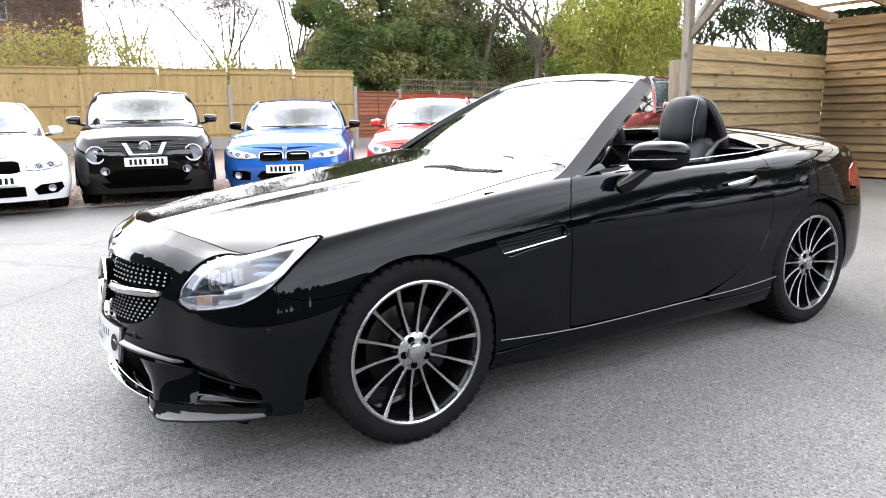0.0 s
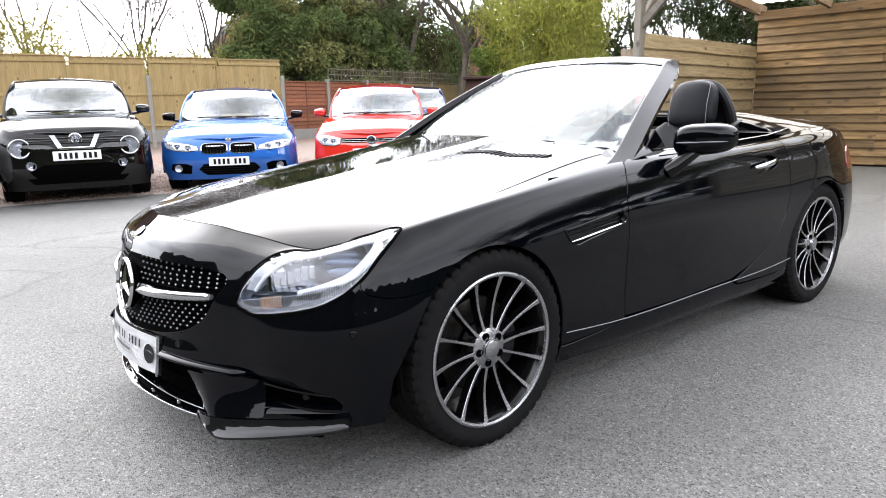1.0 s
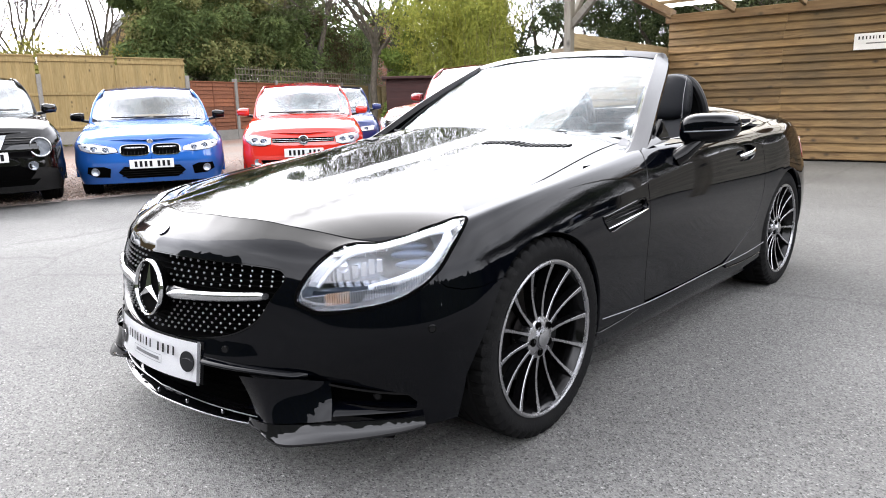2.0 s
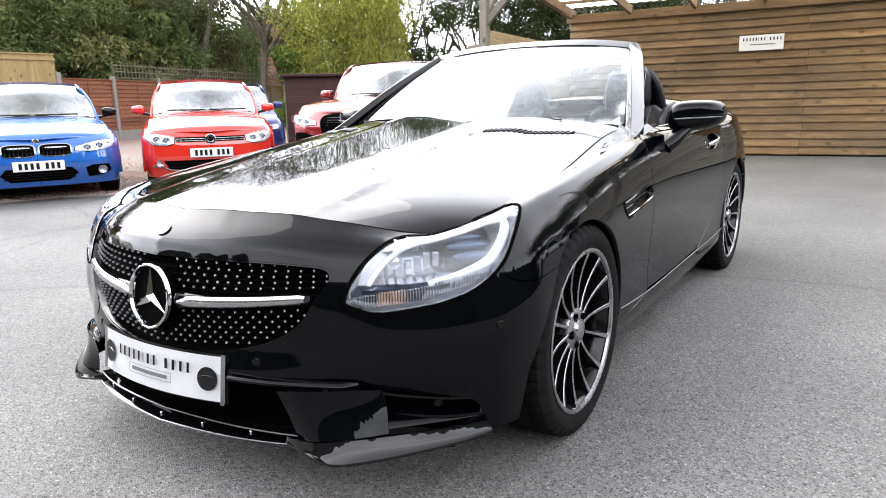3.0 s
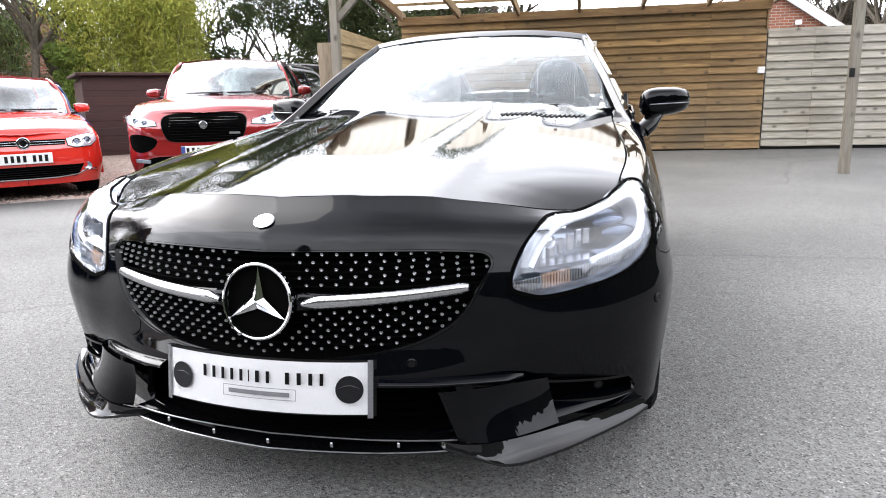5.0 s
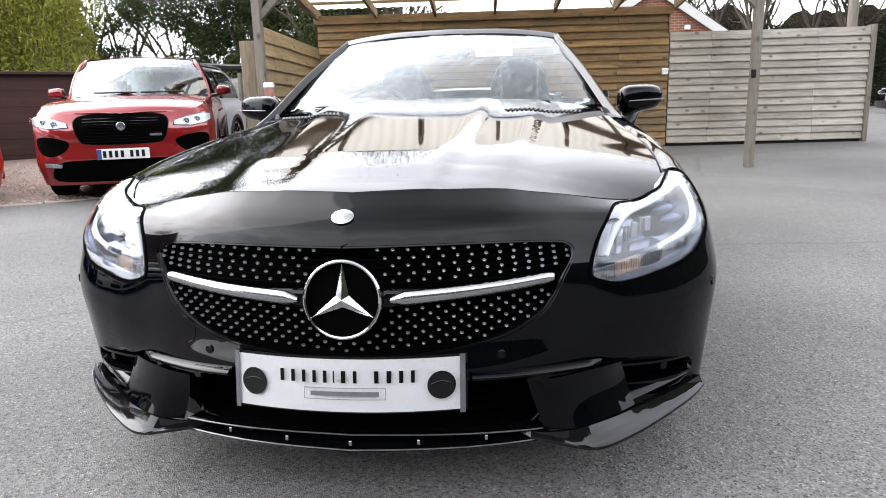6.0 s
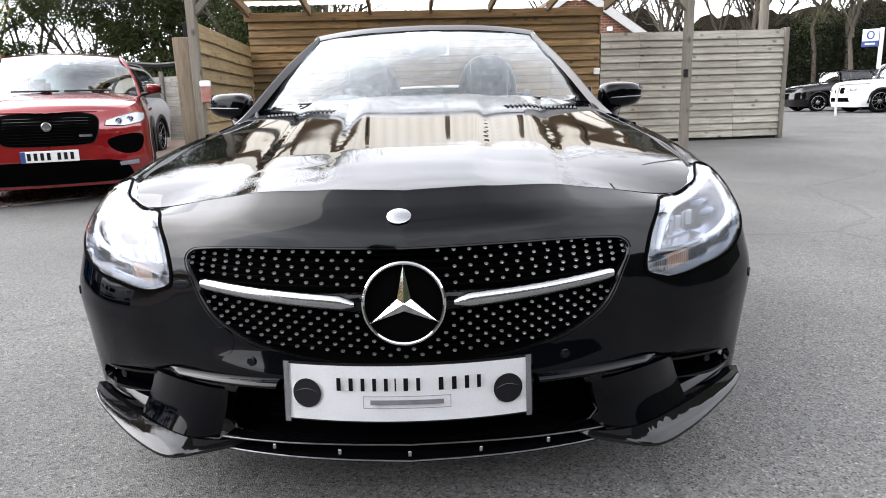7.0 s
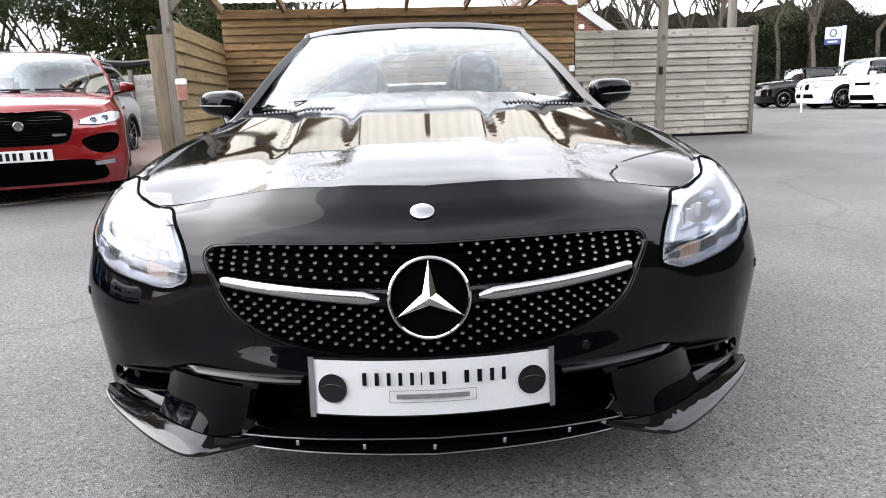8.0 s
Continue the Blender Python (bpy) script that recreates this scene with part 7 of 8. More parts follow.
def parked_car(name, label, m, L, W, H, paint, nose=.72, cowl=(1.15, .98), roof=(1.75, 3.2), tail=(4.0, 1.0), wheels=(.80, 3.4), radius=.32,
               top_w=.74, bow=.10, corner=.55, arch_trim=None, mirror_paint=None, group="parked cars"):
    """A closed car: flank sheet, bonnet, glasshouse, wheels and mirrors. Returns it and a function to set details on its nose."""
    car = thing(name, label, "car", m, group)
    hw = W / 2

    def outline(s):
        """Plan from the nose's middle (0) to the tail's middle (1)."""
        front, rear, side = .22, .22, .56
        if s < front:
            a = s / front * math.pi / 2
            return Vector((hw * math.sin(a) ** .62, -bow * 0 + corner * (1 - math.cos(a) ** .55) * (1 if s else 1)))
        if s < front + side:
            return Vector((hw, corner + (L - corner - .45) * (s - front) / side))
        a = (s - front - side) / rear * math.pi / 2
        return Vector((hw * math.cos(a) ** .6 if math.cos(a) > 1e-6 else 0, L - .45 + .45 * math.sin(a) ** .6))
    top = spline([0, .15, cowl[0] * .6, cowl[0], cowl[0] + .6, L * .7, L], [nose, nose + .05, nose + (cowl[1] - nose) * .72, cowl[1] - .02, cowl[1], cowl[1] + .03, tail[1] - .05])

    def flank_at(s, v):
        """v 0 at the sill, 1 at the shoulder edge."""
        p = outline(min(abs(s), 1))
        q = outline(min(abs(s) + .004, 1))
        o = outline(max(abs(s) - .004, 0))
        d = (q - o)
        d = d.normalized() if d.length > 1e-9 else Vector((1, 0))
        n = Vector((-d.y, d.x))
        zt = top(p.y)
        z = .19 + (zt - .19) * v
        ins = .05 * (1 - v) ** 4 + .11 * max(0, (v - .72) / .28) ** 2 + .018 * math.sin(math.pi * min(1, v * 1.5)) * (1 if p.y > .9 else 0) - (.02 * math.exp(-((z - .42) / .12) ** 2) if p.y < .6 else 0)
        return Vector(((p.x + n.x * ins) * (-1 if s < 0 else 1), p.y + n.y * ins, z))
    S, V = 92, 16
    for side in (1, -1):
        bm = bmesh.new()
        g = [[bm.verts.new(flank_at(side * max(i / S, 1e-5), j / V)) for j in range(V + 1)] for i in range(S + 1)]
        for i in range(S):
            for j in range(V):
                c = (g[i][j].co + g[i + 1][j + 1].co) / 2
                if any(math.hypot(c.y - wy, c.z - radius) < radius + .045 for wy in wheels) and abs(c.x) > hw * .8:
                    continue
                bm.faces.new((g[i][j], g[i + 1][j], g[i + 1][j + 1], g[i][j + 1]))
        part("body_side", bm, paint, car, sharp=60)
        for wy in wheels:
            lip = bmesh.new()
            add_tube(lip, [(side * (hw - .012), wy + (radius + .05) * math.cos(a), radius + (radius + .05) * math.sin(a)) for a in [radians(-8 + 14 * k) for k in range(15)]], .042, 8, .55)
            part("arch_lip", lip, arch_trim or paint, car)
            well = bmesh.new()
            add_grid(well, lambda u, v: (side * (hw - .02 - .3 * v), wy + (radius + .06) * math.cos(math.pi * u), radius + (radius + .06) * math.sin(math.pi * u)), 12, 2)
            add_grid(well, lambda u, v: (side * (hw - .32), wy - .4 + .8 * u, .12 + .65 * v), 2, 2)
            part("wheel_well", well, DEEP_BLACK, car)
            wheel_at(car, pose(side * (hw - .03), wy, radius, 7 * wy, 0, 0 if side > 0 else 180), radius, radius - .085, .2, 10, MACHINED, False)
    lid = bmesh.new()

    def lid_at(u, v):
        s = .22 * .0 + v
        e = flank_at(max(v, 1e-5), 1)
        a = 2 * u - 1
        return Vector((e.x * a, e.y - (bow * (1 - a * a) * .4 if v < .12 else 0), e.z + (.045 if e.y < cowl[0] + .2 else .02) * (1 - abs(a) ** 2.6) * min(1, v * 9)))
    add_grid(lid, lid_at, 20, 60)
    part("bonnet", lid, paint, car, sharp=60)
    floor = bmesh.new()
    add_box(floor, (-hw + .12, .3, .16), (hw - .12, L - .3, .26), .03)
    part("floor_pan", floor, DEEP_BLACK, car)
    # glasshouse
    zb = cowl[1]
    bw, tw = hw - .10, hw * top_w
    A, B = Vector((bw, cowl[0] + .42, zb)), Vector((tw, roof[0], H - .055))
    C, D = Vector((tw * .97, roof[1], H - .07)), Vector((bw * .93, tail[0], tail[1]))
    A0, B0 = Vector((0, cowl[0] + .05, zb + .04)), Vector((0, roof[0] - .14, H - .02))
    C0, D0 = Vector((0, roof[1] + .06, H - .02)), Vector((0, tail[0] + .12, tail[1] + .04))

    def arc(p, p0, a):
        q = p0.lerp(p, abs(a) ** 1.7)
        q.x = p.x * a
        return q
    ws = bmesh.new()
    add_grid(ws, lambda u, v: arc(A, A0, 2 * u - 1).lerp(arc(B, B0, 2 * u - 1), v) + Vector((0, -.05, .05)) * math.sin(math.pi * v), 20, 10)
    bmesh.ops.solidify(ws, geom=ws.faces[:], thickness=.006)
    wso = part("windscreen", ws, CAR_GLASS, car)
    wso.visible_shadow = False
    rw = bmesh.new()
    add_grid(rw, lambda u, v: arc(C, C0, 2 * u - 1).lerp(arc(D, D0, 2 * u - 1), v) + Vector((0, .04, .04)) * math.sin(math.pi * v), 16, 6)
    part("rear_window", rw, DARK_GLASS, car)
    rf = bmesh.new()
    add_grid(rf, lambda u, v: arc(B, B0, 2 * u - 1).lerp(arc(C, C0, 2 * u - 1), v) + Vector((0, 0, .045 * math.sin(math.pi * v) + .015)), 16, 10)
    bmesh.ops.solidify(rf, geom=rf.faces[:], thickness=.03)
    part("roof", rf, paint, car, sharp=50)
    for side in (1, -1):
        f = Vector((side, 1, 1))
        a, b, c, d = (Vector((p.x * side, p.y, p.z)) for p in (A, B, C, D))
        mid = .5
        for u0, u1, nm in ((.02, .46, "side_window"), (.54, .96, "side_window")):
            wd = bmesh.new()
            add_grid(wd, lambda u, v: a.lerp(d, u0 + (u1 - u0) * u).lerp(b.lerp(c, u0 + (u1 - u0) * u), v) + Vector((side * .03 * math.sin(math.pi * v), 0, 0)), 8, 6)
            part(nm, wd, DARK_GLASS, car)
        for pts, r in (([a - Vector((0, .02, .02)), a.lerp(b, .5) + Vector((side * .02, -.03, .03)), b, b.lerp(c, .5) + Vector((0, 0, .03)), c, c.lerp(d, .5) + Vector((side * .02, .02, .02)), d], .021),):
            pl = bmesh.new()
            add_tube(pl, smooth_loop(pts, 5, False), r, 8, .8)
            part("pillar", pl, paint, car)
        bp = bmesh.new()
        add_tube(bp, [a.lerp(d, .5), a.lerp(d, .5).lerp(b.lerp(c, .5), .5) + Vector((side * .03, 0, 0)), b.lerp(c, .5)], .035, 8)
        part("centre_pillar", bp, SATIN_BLACK, car)
        mh = bmesh.new()
        mx, my, mz = side * (hw + .07), cowl[0] + .52, zb + .07

        def shell(u, v):
            aa, bb = 2 * math.pi * u, math.pi * v
            ex = abs(math.cos(aa)) ** .65 * (1 if math.cos(aa) > 0 else -1)
            ez = abs(math.sin(aa)) ** .7 * (1 if math.sin(aa) > 0 else -1)
            r = math.sin(bb) ** .5
            return (mx + .095 * ex * r, my - .055 * math.cos(bb) + side * .02 * ex * r, mz + .062 * ez * r * (1 - .15 * side * ex))
        add_grid(mh, shell, 20, 10, wrap=True)
        bmesh.ops.remove_doubles(mh, verts=mh.verts, dist=.001)
        mir = part("door_mirror", mh, mirror_paint or paint, car, sharp=80)
        mf = bmesh.new()
        add_tube(mf, [(side * (hw - .09), my, zb), (side * (hw + .02), my, mz - .05)], [.04, .03], 8, .6)
        part("mirror_foot", mf, SATIN_BLACK, mir)
        mg = boxed((mx - .09, my + .055, mz - .055), (mx + .09, my + .062, mz + .055), .003)
        part("mirror_glass", mg, REFLECTOR, mir)
        hd = bmesh.new()
        add_box(hd, (side * .36 - .12, cowl[0] + 1.25, zb - .12), (side * .36 + .12, cowl[0] + 1.36, zb + .24), .05, seg=2)
        part("seat", hd, LEATHER, car)
        for y0 in (.48, .72):
            hn = bmesh.new()
            p = flank_at(side * (.22 + .56 * y0 * .8), .80)
            add_box(hn, (-.015, -.09, -.014), (.02, .09, .014), .008, Matrix.Translation(p))
            part("door_handle", hn, paint, car)
    cab = bmesh.new()
    add_box(cab, (-bw + .08, cowl[0] + .35, .4), (bw - .08, tail[0] - .15, zb - .06), .03)
    part("cabin_floor", cab, DEEP_BLACK, car)
    dsh = bmesh.new()
    add_box(dsh, (-bw + .06, cowl[0] + .25, zb - .15), (bw - .06, cowl[0] + .8, zb + .02), .05, seg=2)
    part("dashboard", dsh, SATIN_BLACK, car)
    wip = bmesh.new()
    for x0 in (-.5, .05):
        add_tube(wip, [(x0 + .5 * u, cowl[0] + .06 + .16 * abs(2 * (x0 + .5 * u) / W) ** 2, zb + .055) for u in (0, .5, 1)], .010, 6)
    part("wiper", wip, SATIN_BLACK, car)

    s_table = [(flank_at(i / 400, .5).x, i / 400) for i in range(1, 110)]
    xs_, ss_ = [a for a, b in s_table], [b for a, b in s_table]

    def nose_at(x, z):
        s = float(np.interp(abs(x), xs_, ss_)) if abs(x) > xs_[0] else 1e-4
        p = outline(s)
        v = (z - .19) / (top(p.y) - .19)
        q = flank_at(s, min(max(v, 0), 1))
        return Vector((x, q.y, z if v <= 1 else q.z))

    def patch(pname, pts, material, lift=.004, lip=.02, both=False, plabel="", parent=None, step=.05):
        out = None
        for sg in ((1, -1) if both else (1,)):
            o = [(sg * a, b) for a, b in pts]
            out = part(pname, sheet_panel(pname, o, nose_at, material, (), step, lip, lift, away=lambda c: Vector((c.x * .5, -1, .1))), None, parent or car, plabel)
        return out

    def plate(z, off=.03):
        pl = part("number_plate", boxed((-.26, -.008, -.056), (.26, .004, .056), .003), YELLOW_PLATE, car, "white number plate", Matrix.Translation(nose_at(0, z) + Vector((0, -off, 0))))
        for k in range(7):
            x = -.205 + .058 * k + (.035 if k > 3 else 0)
            part("plate_bar", boxed((x + .004, -.0105, -.036), (x + .036, -.0085, .036)), PRINT_BLACK, pl)
        return pl
    return car, nose_at, patch, plate


def lamp_unit(car, nose_at, patch, pts, centres, r=.05, bed=LAMP_LIGHT):
    """A headlamp: a dark rim, a bright bed, lens rings with smoky projectors and a clear cover."""
    cx, cz = sum(a for a, b in pts) / len(pts), sum(b for a, b in pts) / len(pts)
    patch("lamp_rim", [(cx + (a - cx) * 1.05, cz + (b - cz) * 1.13) for a, b in pts], DEEP_BLACK, .002, .02, True)
    patch("lamp_bed", pts, bed, .006, .0, True)
    patch("lamp_cover", pts, LENS, .034, .0, True)
    for sg in (1, -1):
        for x, z in centres:
            bm = bmesh.new()
            add_lathe(bm, [(.014, r * 1.05), (.022, r * .98), (.016, r * .74), (.006, r * .62)], 24)
            m = Matrix.Translation(nose_at(sg * x, z) + Vector((0, .0, 0))) @ pose(0, 0, 0, 0, 0, -90)
            ring = part("lamp_ring", bm, CHROME, car, "", m)
            bm = bmesh.new()
            add_lathe(bm, [(.006, r * .66), (.016, r * .5), (.022, r * .25), (.024, .0008)], 20)
            part("projector_lens", bm, PROJECTOR, ring)


def car_on(x, y, fx, fy):
    """The pose of a car whose nose is at x, y and looks along (fx, fy)."""
    return Matrix.Translation((x, y, ground_z(x, y))) @ Matrix.Rotation(math.atan2(fy, fx) + math.pi / 2, 4, "Z")


def oval(cx, cz, rx, rz, n=20, power=1.0):
    out = []
    for k in range(n):
        a = 2 * math.pi * k / n
        c, s = math.cos(a), math.sin(a)
        out.append((cx + rx * abs(c) ** power * (1 if c > 0 else -1), cz + rz * abs(s) ** power * (1 if s > 0 else -1)))
    return out


def badge(car, nose_at, z, r, material=CHROME, off=.02, label="round badge"):
    bm = bmesh.new()
    add_lathe(bm, [(.006, .0008), (.006, r * .55), (.012, r * .62), (.004, r * .7), (.004, r * .82), (.012, r * .9), (.008, r), (-.02, r)], 28)
    part("nose_badge", bm, material, car, label, Matrix.Translation(nose_at(0, z) + Vector((0, -off, 0))) @ pose(0, 0, 0, 0, 0, -90))


def bars(car, nose_at, name, x0, x1, zs, r, material, off=.0):
    for sg in (1, -1):
        for z in zs:
            bm = bmesh.new()
            add_tube(bm, [nose_at(sg * (x0 + (x1 - x0) * k / 8), z) + Vector((0, -off, 0)) for k in range(9)], r, 6)
            part(name, bm, material, car)


# intakes below are flat near-black patches, shade put into their colour
# black compact crossover with round lamps
C1, at1, patch1, plate1 = parked_car("crossover", "glossy black compact crossover with round headlamps on gravel", car_on(-6.85, .38, .985, -.17), 4.13, 1.76, 1.57, BLACK_CAR,
    nose=.86, cowl=(1.0, 1.08), roof=(1.62, 3.1), tail=(3.75, 1.12), wheels=(.82, 3.35), radius=.345, top_w=.70, arch_trim=SATIN_BLACK)
patch1("upper_grille", [(-.62, .84), (.62, .84), (.60, .76), (.30, .73), (.22, .68), (-.22, .68), (-.30, .73), (-.60, .76)], SATIN_BLACK, .004)
for sg in (1, -1):
    patch1("chrome_vee", [(sg * .275, .835), (sg * .215, .835), (sg * .145, .69), (sg * .185, .675)], CHROME, .016, .02, False, "chrome vee strip")
patch1("chrome_vee", [(-.20, .70), (.20, .70), (.18, .672), (-.18, .672)], CHROME, .016)
badge(C1, at1, .795, .075)
for sg in (1, -1):
    for x, z, r, nm in ((.60, .70, .105, "round_lamp"), (.50, .49, .05, "fog_lamp")):
        bm = bmesh.new()
        add_lathe(bm, [(.004, .0008), (.012, r * .35), (.006, r * .5), (.01, r * .85), (.035, r * .93), (.04, r), (.0, r * 1.06), (-.06, r * 1.06)], 28)
        lampo = part(nm, bm, LAMP_GREY, C1, "round clear lamp", Matrix.Translation(at1(sg * x, z) + Vector((0, .0, 0))) @ pose(0, 0, 0, 0, 0, -90 + sg * -12))
        if r > .1:
            rim_ = bmesh.new()
            add_tube(rim_, [(.036, r * 1.03 * math.cos(a), r * 1.03 * math.sin(a)) for a in [radians(15 * k) for k in range(24)]], .010, 6, closed=True)
            part("lamp_rim", rim_, SATIN_SILVER, lampo)
patch1("lower_intake", [(-.52, .42), (-.36, .50), (.36, .50), (.52, .42), (.45, .34), (-.45, .34)], DEEP_BLACK, .003)
patch1("bumper_lip", [(-.55, .335), (.55, .335), (.48, .27), (-.48, .27)], DEEP_BLACK, .012)
bars(C1, at1, "grille_bar", .02, .56, (.75, .78, .81), .006, GLOSS_BLACK, .008)
plate1(.60)

# blue estate with twin grilles
C2, at2, patch2, plate2 = parked_car("estate_car", "bright metallic blue estate car with twin oval grilles on gravel", car_on(-6.56, 2.16, .90, -.435), 4.63, 1.81, 1.44, BLUE_PAINT,
    nose=.72, cowl=(1.25, .95), roof=(1.95, 3.9), tail=(4.45, 1.0), wheels=(.78, 3.59), radius=.325, top_w=.68, mirror_paint=GLOSS_BLACK)
for sg in (1, -1):
    o = oval(sg * .185, .60, .160, .060, 28, .5)
    patch2("grille_frame", oval(sg * .185, .60, .170, .069, 28, .5), CHROME, .012, .03, False, "chrome grille frame")
    patch2("grille", o, DEEP_BLACK, .016, .01)
    for k in range(7):
        x = sg * (.06 + .042 * k)
        bm = bmesh.new()
        add_tube(bm, [at2(x, .545) + Vector((0, -.022, 0)), at2(x, .655) + Vector((0, -.022, 0))], .004, 5)
        part("grille_slat", bm, GLOSS_BLACK, C2)
lamp_unit(C2, at2, patch2, [(.385, .585), (.40, .625), (.50, .655), (.64, .685), (.78, .695), (.83, .68), (.80, .62), (.70, .585), (.54, .57)], ((.52, .615), (.655, .632)), .040)
patch2("lower_intake", [(-.33, .40), (.33, .40), (.40, .33), (.30, .25), (-.30, .25), (-.40, .33)], DEEP_BLACK, .004)
patch2("side_intake", [(.48, .38), (.56, .41), (.74, .41), (.76, .33), (.66, .28), (.50, .27)], DEEP_BLACK, .004, .02, True)
bars(C2, at2, "intake_bar", .0, .36, (.28, .31, .34, .37), .005, GLOSS_BLACK, .008)
for sg in (1, -1):
    bm = bmesh.new()
    add_lathe(bm, [(.004, .0008), (.01, .03), (.02, .045), (.0, .055), (-.03, .055)], 20)
    part("fog_lamp", bm, LAMP_GREY, C2, "round fog lamp", Matrix.Translation(at2(sg * .66, .345) + Vector((0, -.005, 0))) @ pose(0, 0, 0, 0, 0, -90))
badge(C2, at2, .70, .036, CHROME, .012)
plate2(.43)

# red hatchback
C3, at3, patch3, plate3 = parked_car("hatchback", "bright red small hatchback on gravel", car_on(-5.62, 3.84, .80, -.60), 3.97, 1.68, 1.45, RED_PAINT,
    nose=.74, cowl=(1.05, .97), roof=(1.72, 3.1), tail=(3.72, 1.03), wheels=(.76, 3.23), radius=.305, top_w=.70)
patch3("upper_grille", [(-.42, .685), (.42, .685), (.41, .625), (-.41, .625)], DEEP_BLACK, .004)
bars(C3, at3, "grille_bar", .0, .41, (.64, .665), .0035, SATIN_SILVER, .008)
badge(C3, at3, .657, .066, CHROME, .03)
lamp_unit(C3, at3, patch3, [(.43, .685), (.55, .715), (.68, .735), (.75, .71), (.76, .66), (.68, .60), (.52, .59), (.44, .615)], ((.53, .65), (.645, .665)), .045)
patch3("lower_grille", [(-.58, .40), (.58, .40), (.50, .265), (-.50, .265)], DEEP_BLACK, .004)
bars(C3, at3, "grille_bar", .0, .52, (.29, .315, .34, .365), .006, GLOSS_BLACK, .01)
for sg in (1, -1):
    bm = bmesh.new()
    add_tube(bm, [at3(sg * x, z) + Vector((0, -.014, 0)) for x, z in ((.0, .262), (.30, .265), (.50, .285), (.60, .33), (.72, .335))], .010, 6)
    part("chrome_strip", bm, CHROME, C3, "chrome bumper strip")
    bm = bmesh.new()
    add_lathe(bm, [(.004, .0008), (.008, .03), (.018, .045), (.0, .05), (-.03, .05)], 18)
    part("fog_lamp", bm, LAMP_GREY, C3, "round fog lamp", Matrix.Translation(at3(sg * .62, .37) + Vector((0, .004, 0))) @ pose(0, 0, 0, 0, 0, -90))
plate3(.49)

# large red sports utility car
C4, at4, patch4, plate4 = parked_car("sports_utility_car", "deep metallic red sports utility car with a black mesh grille", car_on(-3.90, 4.66, .38, -.925), 4.73, 1.90, 1.66, DEEP_RED,
    nose=.93, cowl=(1.3, 1.13), roof=(2.05, 3.9), tail=(4.5, 1.18), wheels=(.88, 3.75), radius=.38, top_w=.70, arch_trim=SATIN_BLACK, corner=.6)
gpts = smooth_loop([(-.46, .87), (-.38, .915), (-.15, .928), (.15, .928), (.38, .915), (.46, .87), (.465, .79), (.43, .68), (.37, .625), (.15, .61), (-.15, .61), (-.37, .625), (-.43, .68), (-.465, .79)], 3)
patch4("grille_frame", [(a * 1.018, .765 + (b - .765) * 1.035) for a, b in gpts], SATIN_BLACK, .004, .02, False, "thin dark grille frame")
patch4("grille", gpts, DEEP_BLACK, .008)
for k in range(9):
    z = .64 + .03 * k
    bars(C4, at4, "grille_wire", .0, .38, (z,), .004, GLOSS_BLACK, .012)
badge(C4, at4, .80, .045, SATIN_SILVER, .022)
lamp_unit(C4, at4, patch4, [(.53, .80), (.54, .84), (.66, .88), (.82, .915), (.90, .91), (.90, .85), (.84, .815), (.70, .79)], ((.66, .832), (.77, .852)), .034)
patch4("side_intake", smooth_loop([(.53, .63), (.60, .675), (.76, .705), (.86, .69), (.87, .61), (.82, .52), (.70, .50), (.58, .55)], 3), DEEP_BLACK, .004, .02, True, "black side intake")
patch4("lower_intake", smooth_loop([(-.60, .44), (-.3, .455), (.3, .455), (.60, .44), (.72, .36), (.70, .24), (.3, .22), (-.3, .22), (-.70, .24), (-.72, .36)], 3), DEEP_BLACK, .004)
patch4("fog_strip", [(.62, .415), (.80, .43), (.80, .39), (.63, .38)], LAMP_GREY, .012, .02, True)
patch4("grille_tag", [(.28, .715), (.40, .715), (.40, .69), (.28, .69)], SATIN_SILVER, .016)
p4 = plate4(.51)
part("plate_band", boxed((-.26, -.0108, -.054), (-.215, -.0085, .054)), BLUE_PRINT, p4)

# white hatchback at the row's end
C5, at5, patch5, plate5 = parked_car("hatchback", "white hatchback with twin dark grilles on gravel", car_on(-6.75, -1.34, .995, .08), 4.33, 1.77, 1.42, WHITE_CAR,
    nose=.72, cowl=(1.2, .95), roof=(1.85, 3.2), tail=(4.05, 1.0), wheels=(.78, 3.45), radius=.32, top_w=.68)
for sg in (1, -1):
    patch5("grille_frame", oval(sg * .165, .60, .147, .082, 24, .55), CHROME, .012, .03)
    patch5("grille", oval(sg * .165, .60, .135, .070, 24, .55), DEEP_BLACK, .016, .01)
lamp_unit(C5, at5, patch5, [(.36, .57), (.38, .62), (.50, .655), (.68, .68), (.76, .66), (.75, .60), (.60, .57), (.46, .555)], ((.50, .605), (.63, .62)), .045)
patch5("side_intake", [(.42, .33), (.50, .385), (.74, .40), (.76, .33), (.68, .27), (.46, .26)], DEEP_BLACK, .004, .02, True)
patch5("lower_intake", [(-.33, .37), (.33, .37), (.34, .25), (-.34, .25)], DEEP_BLACK, .004)
for sg in (1, -1):
    bm = bmesh.new()
    add_lathe(bm, [(.004, .0008), (.01, .03), (.02, .042), (.0, .05), (-.03, .05)], 18)
    part("fog_lamp", bm, LAMP_GREY, C5, "round fog lamp", Matrix.Translation(at5(sg * .62, .335) + Vector((0, -.006, 0))) @ pose(0, 0, 0, 0, 0, -90))
plate5(.45)

